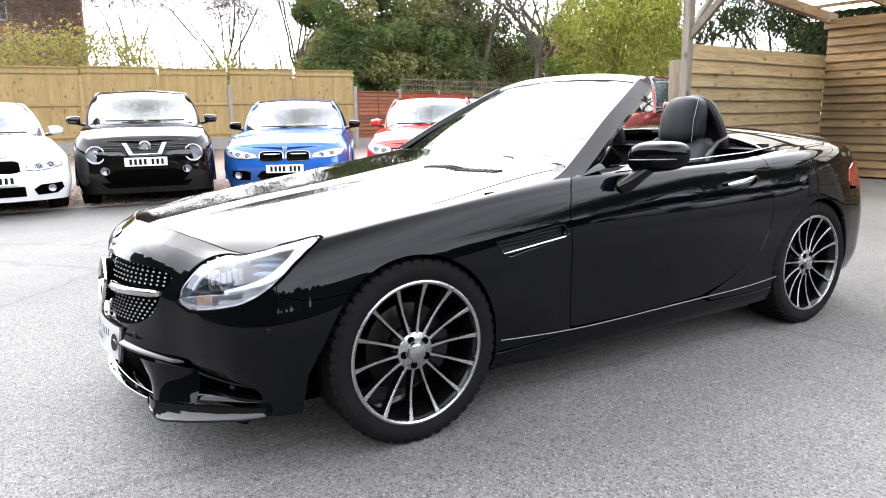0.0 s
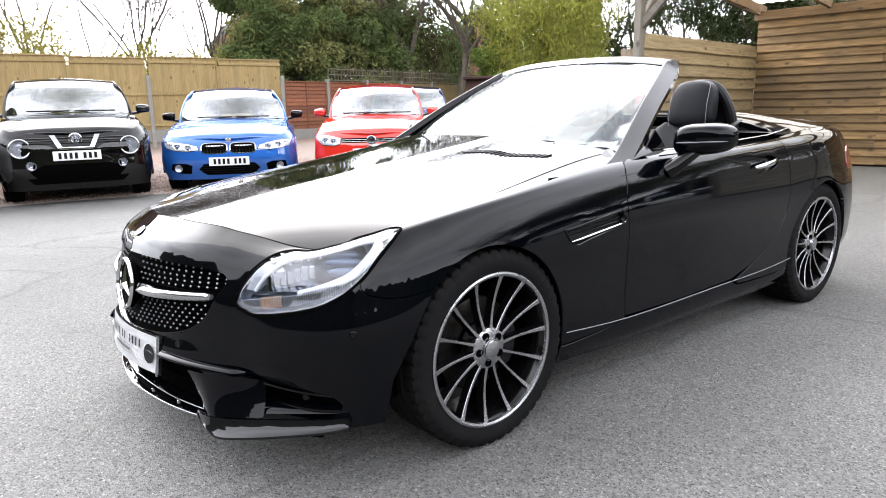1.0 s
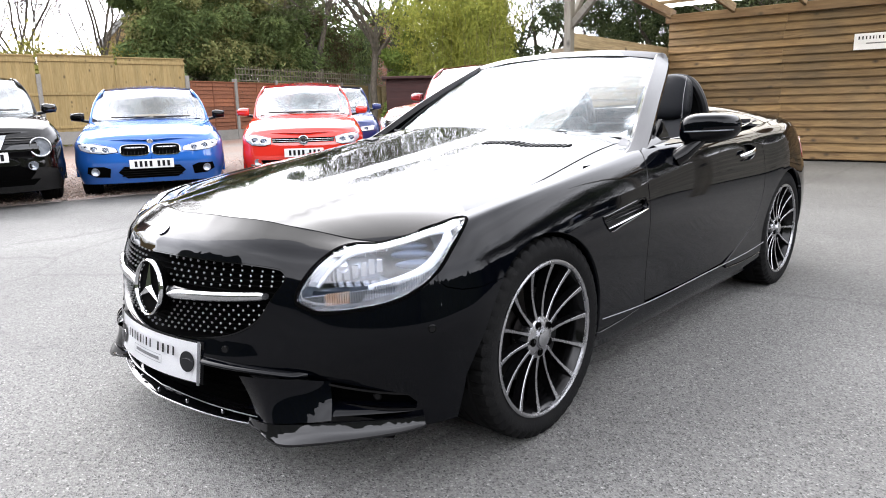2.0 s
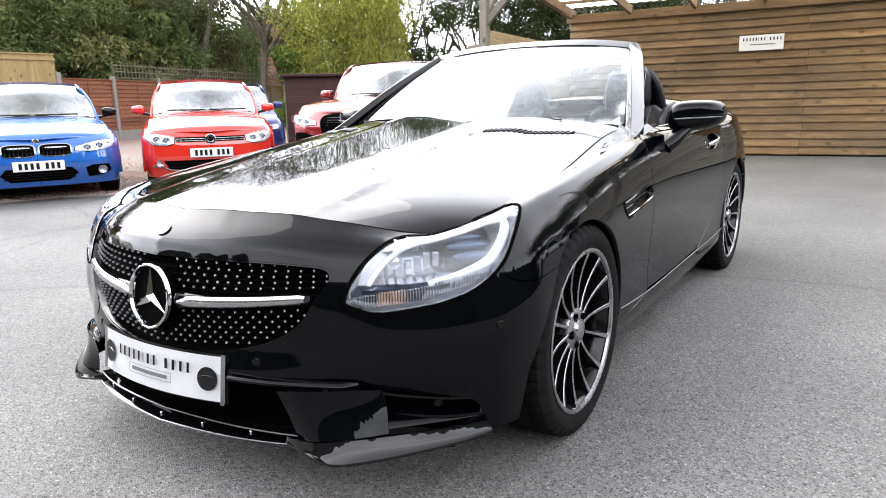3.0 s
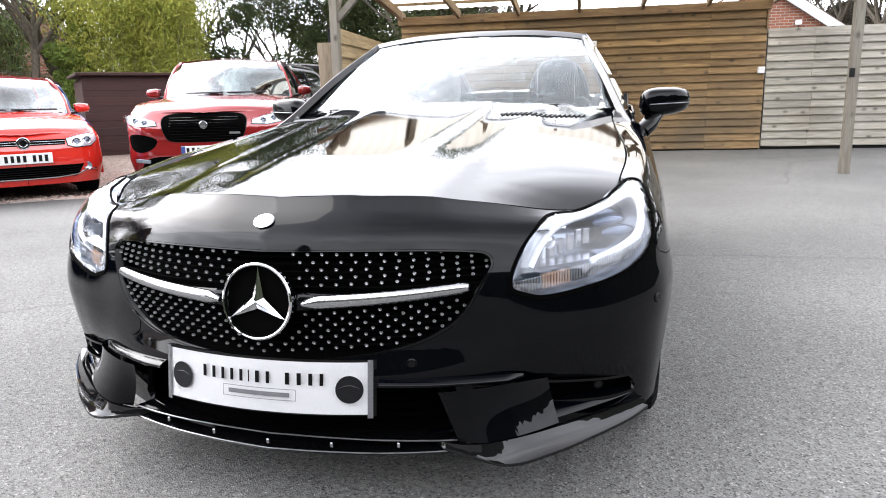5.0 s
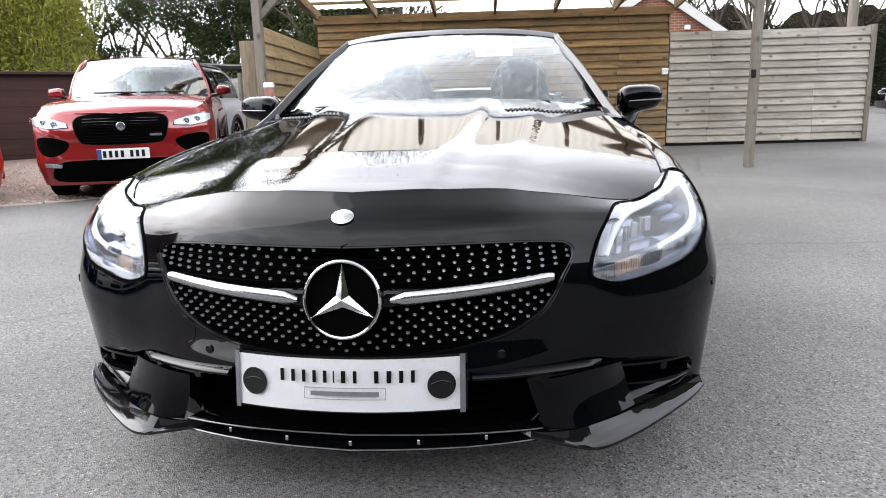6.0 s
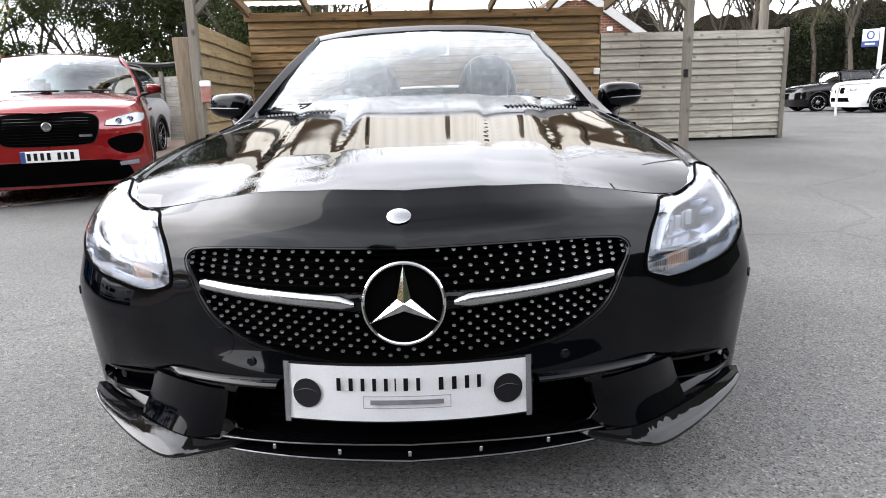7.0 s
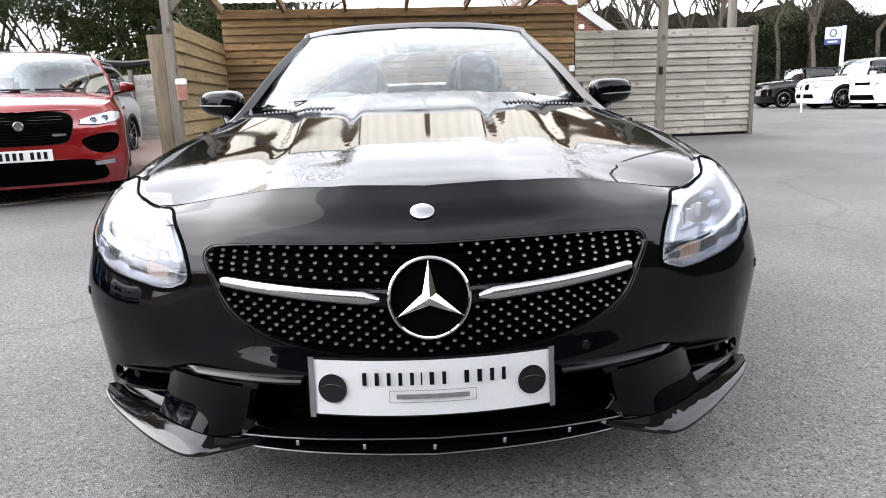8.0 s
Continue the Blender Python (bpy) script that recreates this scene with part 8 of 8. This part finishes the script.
# silver utility car and navy hatchback behind
C6, at6, patch6, plate6 = parked_car("utility_car", "silver family utility car with roof rails", car_on(-6.2, 8.3, .12, -.99), 4.5, 1.82, 1.70, SILVER_CAR, nose=.88, cowl=(1.2, 1.08), roof=(1.85, 3.7), tail=(4.3, 1.12), wheels=(.85, 3.5), radius=.35, top_w=.74, arch_trim=SATIN_BLACK)
for sg in (1, -1):
    part("roof_rail", tube(smooth_loop([Vector((sg * .62, 1.75, 1.66)), Vector((sg * .62, 1.95, 1.74)), Vector((sg * .62, 3.4, 1.74)), Vector((sg * .60, 3.7, 1.64))], 5, False), .02, 8), SATIN_SILVER, C6, "silver roof rail")
patch6("grille", [(-.4, .82), (.4, .82), (.35, .68), (-.35, .68)], DEEP_BLACK, .004)
plate6(.5)
C7, at7, patch7, plate7 = parked_car("hatchback", "navy blue hatchback behind the red car", car_on(-7.75, 6.05, .80, -.60), 4.1, 1.76, 1.45, NAVY_CAR, wheels=(.8, 3.35), cowl=(1.1, .97), roof=(1.7, 3.2), tail=(3.85, 1.02))
patch7("grille", [(-.4, .68), (.4, .68), (.36, .58), (-.36, .58)], DEEP_BLACK, .004)
lamp_unit(C7, at7, patch7, [(.45, .6), (.5, .68), (.74, .7), (.74, .62)], ((.6, .65),), .04)
plate7(.45)

# cars across the yard
C8, at8, patch8, plate8 = parked_car("small_estate", "black small estate car with a pale roof across the yard", car_on(12.9, 23.9, -1, .06), 4.25, 1.8, 1.44, BLACK_CAR, nose=.8, cowl=(1.1, 1.0), roof=(1.55, 3.8), tail=(4.1, 1.02), wheels=(.8, 3.45), top_w=.76, group="cars across the yard")
C9, at9, patch9, plate9 = parked_car("utility_car", "white utility car with dark wheels across the yard", car_on(13.2, 20.9, -1, .02), 4.45, 1.82, 1.60, WHITE_CAR, nose=.9, cowl=(1.15, 1.05), roof=(1.8, 3.7), tail=(4.25, 1.1), wheels=(.85, 3.5), radius=.36, arch_trim=SATIN_BLACK, group="cars across the yard")
for sg in (1, -1):
    patch9("grille", oval(sg * .15, .72, .12, .10, 20, .5), DEEP_BLACK, .01)
patch9("lower_intake", [(-.5, .5), (.5, .5), (.55, .36), (-.55, .36)], DEEP_BLACK, .004)
lamp_unit(C9, at9, patch9, [(.4, .68), (.45, .76), (.74, .8), (.76, .72)], ((.58, .73),), .04)
CA, ata, patcha, platea = parked_car("utility_car", "white utility car with black lower bumper across the yard", car_on(14.0, 19.1, -1, 0), 4.4, 1.9, 1.65, WHITE_CAR, nose=.92, cowl=(1.15, 1.08), roof=(1.75, 3.7), tail=(4.2, 1.12), wheels=(.85, 3.5), radius=.37, arch_trim=SATIN_BLACK, group="cars across the yard")
patcha("grille", [(-.40, .82), (.40, .82), (.36, .73), (-.36, .73)], DEEP_BLACK, .004)
patcha("lower_intake", [(-.55, .44), (.55, .44), (.6, .28), (-.6, .28)], DEEP_BLACK, .004)
lamp_unit(CA, ata, patcha, [(.45, .74), (.48, .82), (.80, .86), (.82, .78)], ((.62, .79),), .04)
CB, atb, patchb, plateb = parked_car("saloon_car", "white car parked behind the others", car_on(15.6, 25.2, -1, 0), 4.4, 1.8, 1.45, WHITE_CAR, group="cars across the yard")

# ---- trees, bamboo and hedges ----


def add_leaves(vs, fs, centre, spread_, n, size, r, droop=0.0, narrow=.3):
    """Loose leaves, two triangles each, about a point."""
    for _ in range(n):
        d = Vector((r.gauss(0, 1), r.gauss(0, 1), r.gauss(0, 1)))
        c = centre + Vector((d.x * spread_[0], d.y * spread_[1], d.z * spread_[2]))
        a = r.uniform(0, 6.283)
        t = r.uniform(-1.2, .5) - droop
        u = Vector((math.cos(a) * math.cos(t), math.sin(a) * math.cos(t), math.sin(t)))
        w = u.cross(Vector((r.gauss(0, 1), r.gauss(0, 1), r.gauss(0, 1))))
        w = w.normalized() if w.length > 1e-6 else Vector((0, 0, 1))
        s = size * r.uniform(.6, 1.3)
        b = len(vs)
        vs += [c, c + u * s * .5 + w * s * narrow, c + u * s, c + u * s * .5 - w * s * narrow]
        fs.append((b, b + 1, b + 2, b + 3))


def bamboo(name, label, spots, height, material, seed, leaves=34, leaf_size=.17, cane=CULM):
    """Clumps of canes that arch over, each with whorls of narrow leaves."""
    t = thing(name, label, "bamboo", group="bamboo")
    r = random.Random(seed)
    canes, vs, fs = bmesh.new(), [], []
    for x, y, rad, n in spots:
        for _ in range(n):
            a, q = r.uniform(0, 6.283), rad * math.sqrt(r.random())
            bx, by = x + q * math.cos(a), y + q * math.sin(a)
            h = height * r.uniform(.72, 1.08)
            lean = Vector((r.gauss(0, .5), r.gauss(0, .5), 0))
            pts = [Vector((bx, by, ground_z(bx, by) - .05)) + lean * (u ** 2.4) * 1.5 + Vector((0, 0, h * (u - .10 * u ** 4))) for u in (0, .25, .5, .72, .88, 1)]
            add_tube(canes, pts, [.011, .010, .009, .007, .005, .003], 4, cap=False)
            for k in range(15):
                u = .16 + .84 * (k + r.random()) / 15
                i = min(int(u * 5), 4)
                p = pts[i].lerp(pts[i + 1], u * 5 - i)
                add_leaves(vs, fs, p, (.26, .26, .20), leaves // 15 + 2, leaf_size, r, .35, .13)
    part("cane", canes, cane, t)
    part("leaves", mesh_of("leaves", vs, fs, material, False), None, t)
    return t


def branch(bm, twigs, p, d, length, rad, depth, r, up=.25, tips=None):
    """A limb that tapers, bends and forks."""
    n = 4 if depth > 1 else 2
    pts, q, dd = [p], p.copy(), d.copy()
    for k in range(n):
        dd = (dd + Vector((r.gauss(0, .16), r.gauss(0, .16), r.gauss(0, .10) + up * .12))).normalized()
        q = q + dd * length / n
        pts.append(q.copy())
    rr = [rad * (1 - .45 * k / n) for k in range(n + 1)]
    add_tube(bm if rad > .018 else twigs, pts, rr, 7 if rad > .05 else 4 if rad > .018 else 3, cap=False)
    if tips is not None and depth <= 1:
        tips.append(pts[-1])
    if depth == 0:
        return
    for k in range(3 if depth > 1 else 4):
        i = r.choice((2, 3, 4, 4)) if n == 4 else r.choice((1, 2, 2))
        side = Vector((r.gauss(0, 1), r.gauss(0, 1), r.gauss(0, .7) + up)).normalized()
        nd = (dd * r.uniform(.5, .9) + side * r.uniform(.5, .9)).normalized()
        branch(bm, twigs, pts[i], nd, length * r.uniform(.58, .82), rr[i] * r.uniform(.54, .70), depth - 1, r, up, tips)


def tree(name, label, x, y, height, trunk_r, depth, seed, leaves=None, per=30, size=.12, blob=.35, trunk_h=.3, up=.25, ivy=False, limbs=4, sprays=7):
    r = random.Random(seed)
    t = thing(name, label, "tree", Matrix.Translation((x, y, ground_z(x, y))), group="trees")
    wood, twigs, tips = bmesh.new(), bmesh.new(), []
    th = height * trunk_h
    pts = [Vector((r.gauss(0, .05) * k, r.gauss(0, .05) * k, -.1 + (th + .1) * k / 4)) for k in range(5)]
    add_tube(wood, pts, [trunk_r * 1.25, trunk_r, trunk_r * .95, trunk_r * .9, trunk_r * .85], 10, cap=False)
    for k in range(limbs):
        a = 6.283 * (k + r.random() * .6) / limbs
        d = Vector((math.cos(a) * .55, math.sin(a) * .55, 1)).normalized()
        branch(wood, twigs, pts[-1] - Vector((0, 0, th * .25 * r.random())), d, (height - th) * r.uniform(.42, .55), trunk_r * r.uniform(.5, .7), depth, r, up, tips)
    part("trunk", wood, BARK, t)
    part("twig_canopy", twigs, TWIG, t)
    if not leaves:
        vs, fs = [], []
        for p in tips[::1 + len(tips) // 1800]:
            add_leaves(vs, fs, p, (.16, .16, .14), sprays, .62, r, -.75, .011)
        part("twig_spray", mesh_of("twig_spray", vs, fs, TWIG, False), None, t)
    if leaves:
        vs, fs = [], []
        for p in tips:
            add_leaves(vs, fs, p, (blob, blob, blob * .7), per, size, r, .1, .3)
        if ivy:
            for k in range(120):
                u = r.random()
                add_leaves(vs, fs, Vector((r.gauss(0, trunk_r * 1.6), r.gauss(0, trunk_r * 1.6), u * height * .55)), (.16, .16, .2), 10, .11, r, .3, .4)
        part("crown", mesh_of("crown", vs, fs, leaves, False), None, t)
    return t


def hedge(name, label, a, b, height, thick, material, seed, n, size=.14, kind="stuff", per=9, loose=.22):
    """A bank of foliage in uneven clumps between two points."""
    r = random.Random(seed)
    vs, fs = [], []
    a, b = Vector(a), Vector(b)
    for k in range(n):
        u = r.random()
        p = a.lerp(b, u)
        hh = height * (.78 + .22 * noise.noise(Vector((u * 9, seed, 0)))) * (1 + .12 * noise.noise(Vector((u * 31, seed, 4))))
        z = hh * r.random() ** .75
        q = thick * math.sqrt(max(0, 1 - (z / hh) ** 3)) * r.uniform(-1, 1)
        d = (b - a).normalized()
        c = Vector((p.x - d.y * q, p.y + d.x * q, ground_z(p.x, p.y) + z))
        add_leaves(vs, fs, c, (loose, loose, loose * .72), per, size, r, .1, .32)
    return tagged(new(name, mesh_of(name, vs, fs, material, False)), label, "hedge", kind=kind)


def clumped(name, label, a, b, height, thick, material, seed, clumps, per, size=.10, big=(.45, .95), base=.1, narrow=.2):
    """Foliage gathered in rounded, drooping clumps with dark hollows between them."""
    r = random.Random(seed)
    vs, fs = [], []
    a, b = Vector(a), Vector(b)
    d = (b - a).normalized()
    for k in range(clumps):
        u = r.random()
        p = a.lerp(b, u)
        top = height * (.72 + .34 * noise.noise(Vector((u * 7, seed, 0))) + .10 * r.random())
        z = top * (base + (1 - base) * r.random() ** .8)
        q = thick * r.uniform(-1, 1)
        c = Vector((p.x - d.y * q, p.y + d.x * q, ground_z(p.x, p.y) + z))
        rad = r.uniform(*big) * (1 - .35 * z / top)
        for _ in range(per):
            o = Vector((r.gauss(0, 1), r.gauss(0, 1), r.gauss(0, 1))).normalized()
            at = c + Vector((o.x, o.y, o.z * .8)) * rad * (.62 + .42 * r.random() ** .6)
            t = Vector((o.x + r.gauss(0, .5), o.y + r.gauss(0, .5), r.gauss(-.55, .45))).normalized()
            w = t.cross(Vector((r.gauss(0, 1), r.gauss(0, 1), r.gauss(0, 1))))
            w = w.normalized() if w.length > 1e-6 else Vector((0, 0, 1))
            g = size * r.uniform(.6, 1.4)
            n = len(vs)
            vs += [at, at + t * g * .5 + w * g * narrow, at + t * g, at + t * g * .5 - w * g * narrow]
            fs.append((n, n + 1, n + 2, n + 3))
    return tagged(new(name, mesh_of(name, vs, fs, material, False)), label, "hedge", kind="stuff")


bamboo("bamboo_clump", "tall dark green bamboo thicket behind the red fence", [(-20.6, 13.6, 1.3, 16), (-21.0, 15.4, 1.3, 16), (-21.6, 17.2, 1.2, 20)], 6.2, BAMBOO_DARK, 11, 150, .24)
clumped("evergreen_thicket", "tall dark leafy evergreen thicket behind the red fence", (-20.7, 8.3), (-20.9, 14.8), 8.2, 1.2, BAMBOO_DARK, 31, 150, 900, .16, (.4, .85), .06, .12)
clumped("evergreen_thicket", "lighter feathery tips of the evergreen thicket", (-20.2, 8.0), (-20.3, 14.4), 8.0, 1.0, OLIVE, 35, 34, 420, .15, (.35, .8), .35)
clumped("brown_thicket", "brown winter shrubs between the evergreens", (-21.8, 12.6), (-21.4, 17.8), 6.4, 1.0, BROWN_LEAF, 33, 60, 420, .13)
clumped("evergreen_thicket", "dark green shrubs behind the pale bamboo", (-18.6, 21.0), (-14.2, 23.4), 5.6, .8, EVERGREEN, 37, 60, 420, .13)
bamboo("bamboo_clump", "yellow-green bamboo thicket beside the shed", [(-16.3, 18.0, .95, 62), (-15.0, 19.1, 1.1, 62)], 6.4, BAMBOO_LIGHT, 12, 520, .135)
clumped("bamboo_foliage", "dense green heart of the pale bamboo thicket", (-16.9, 18.6), (-14.6, 20.4), 6.2, .5, BAMBOO_LIGHT, 43, 46, 620, .13, (.4, .75), .08, .13)
clumped("green_bush", "fresh green leafy bush beneath the bamboo", (-17.9, 17.1), (-16.6, 17.3), 3.9, .35, BUSH, 44, 26, 420, .11, (.3, .6), .1, .26)
hedge("spring_hedge", "feathery yellow-green shrubs above the yellow fence", (-20.8, -8), (-20.0, 2.8), 4.6, .9, WILLOW, 3, 2600, .10)
hedge("spring_hedge", "feathery yellow-green shrubs behind the fence end", (-21.6, 2.6), (-20.7, 8.3), 3.5, .8, WILLOW, 5, 620, .12, "stuff", 26, .3)
tree("bare_tree", "bare wide-spreading tree behind the fence", -29, 7.6, 10.5, .094, 6, 21, limbs=5)
tree("bare_tree", "bare wide-spreading tree behind the fence", -31, 11.6, 11.5, .101, 6, 22, limbs=5)
tree("bare_tree", "bare wide-spreading tree behind the fence", -30, 3.6, 9.5, .086, 6, 23, limbs=5)
for k, (x, y, h) in enumerate(((-26, 1.2, 7.5), (-27, 5.4, 8.2), (-25, 9.0, 7.6), (-33, 9.4, 10.5), (-34, 2.0, 9.5))):
    tree("bare_tree", "slender bare tree with fine twigs behind the fence", x, y, h, .07, 5, 80 + k, trunk_h=.22, limbs=6, sprays=11)
tree("bare_tree", "bare multi-stemmed tree between the bamboo thickets", -18.6, 16.6, 9.4, .135, 6, 24, trunk_h=.36, limbs=6)
tree("ivy_tree", "ivy-clad tree with bare upper branches", -20.4, 15.2, 9.5, .2, 4, 25, IVY, 14, .10, .4, ivy=True)
tree("ivy_tree", "tall dark ivy-clad tree behind the bamboo", -21.2, 20.5, 10, .25, 4, 26, IVY, 26, .12, .5, ivy=True)
tree("sparse_tree", "thin evergreen with sparse small leaves behind the shed", -14.2, 25.6, 8.6, .10, 5, 27, EVERGREEN, 16, .08, .45, trunk_h=.2, limbs=6)
for k, (x, y) in enumerate(((-16.6, 23.6), (-15.4, 24.6))):
    tree("sparse_tree", "thin evergreen with sparse small leaves behind the bamboo", x, y, 8.8, .10, 5, 127 + k, EVERGREEN, 22, .08, .42, trunk_h=.2, limbs=6)
tree("evergreen_tree", "dark evergreen tree behind the carport", -11.4, 26.2, 8.4, .24, 4, 28, EVERGREEN, 170, .095, .62, trunk_h=.16)
tree("evergreen_tree", "dark evergreen tree behind the grey fence", -7.6, 24.5, 8.2, .24, 4, 29, EVERGREEN, 190, .095, .62, trunk_h=.14)
clumped("evergreen_bank", "dense dark evergreen bank behind the yard", (-13.6, 26.6), (-5.0, 25), 7.0, 1.5, EVERGREEN, 8, 150, 620, .14, (.55, 1.1))
hedge("low_ivy", "rough green growth behind the red fence", (-21.6, 9), (-24.0, 21.5), 5.6, .9, IVY, 9, 5200, .11, "stuff", 16)
for k, (x, y, h) in enumerate(((-3.8, 22.5, 7.5), (-5.4, 28, 8.5))):
    tree("bare_tree", "tall bare tree behind the carport", x, y, h, .2, 5, 40 + k, limbs=5)
# woods across the yard
for k in range(34):
    u = k / 33
    x, y = 7.0 + 30 * u, 43 - 11 * u + 3.0 * math.sin(5 * k)
    tree("wood_tree", "tall bare woodland tree beyond the yard", x, y, 13 + 2 * math.sin(3 * k), .12, 4, 60 + k, IVY if k % 4 == 0 else None, 40, .10, .5, trunk_h=.38, limbs=5, sprays=12)


def far_belt(name, label, a, b, height, material, seed, end=None):
    """A distant belt of trees with an uneven top, closing the view."""
    r, bm = random.Random(seed), bmesh.new()
    a, b = Vector((*a, 0)), Vector((*b, 0))
    n = 160
    side = Vector((-(b - a).normalized().y, (b - a).normalized().x, 0))
    rows = []
    for i in range(n + 1):
        p = a.lerp(b, i / n)
        h = (height + ((end or height) - height) * i / n) * (.85 + .3 * noise.noise(Vector((i * .13, seed, 0))) + .05 * noise.noise(Vector((i * .6, seed, 7))))
        rows.append([bm.verts.new(p + side * (.5 * noise.noise(Vector((i * .4, k, seed)))) + Vector((0, 0, h * k / 5 - .1))) for k in range(6)])
    for r0, r1 in zip(rows, rows[1:]):
        for k in range(5):
            bm.faces.new((r0[k], r1[k], r1[k + 1], r0[k + 1]))
    return solid(name, bm, material, label, "woods", kind="stuff")


far_belt("far_woods", "distant dark woods behind the yard", (1, 53), (62, 38), 7.5, THICKET, 3)
far_belt("far_woods", "distant dark evergreens behind the yard", (-34, 29), (-3, 31), 3.4, EVERGREEN, 4)
hedge("wood_edge", "dark tangled woodland edge beyond the yard", (4, 45), (40, 31.5), 5.6, 2.5, HEDGE, 15, 11000, .13, "stuff", 15, .26)
hedge("wood_edge", "dark tangled woodland edge beyond the yard", (6, 47), (44, 33.5), 6.5, 2.5, THICKET, 17, 8000, .13, "stuff", 15, .3)
# unseen belts, added so that the paint mirrors dark growth instead of sky
far_belt("unseen_hedge", "unseen dark hedge added to darken reflections in the car's flank", (40, 31), (34, -24), 6.0, HEDGE, 19, 13.0)
far_belt("unseen_trees", "unseen tall dark trees added to darken reflections in the car's front", (34, -24), (-30, -26), 14.0, HEDGE, 20)
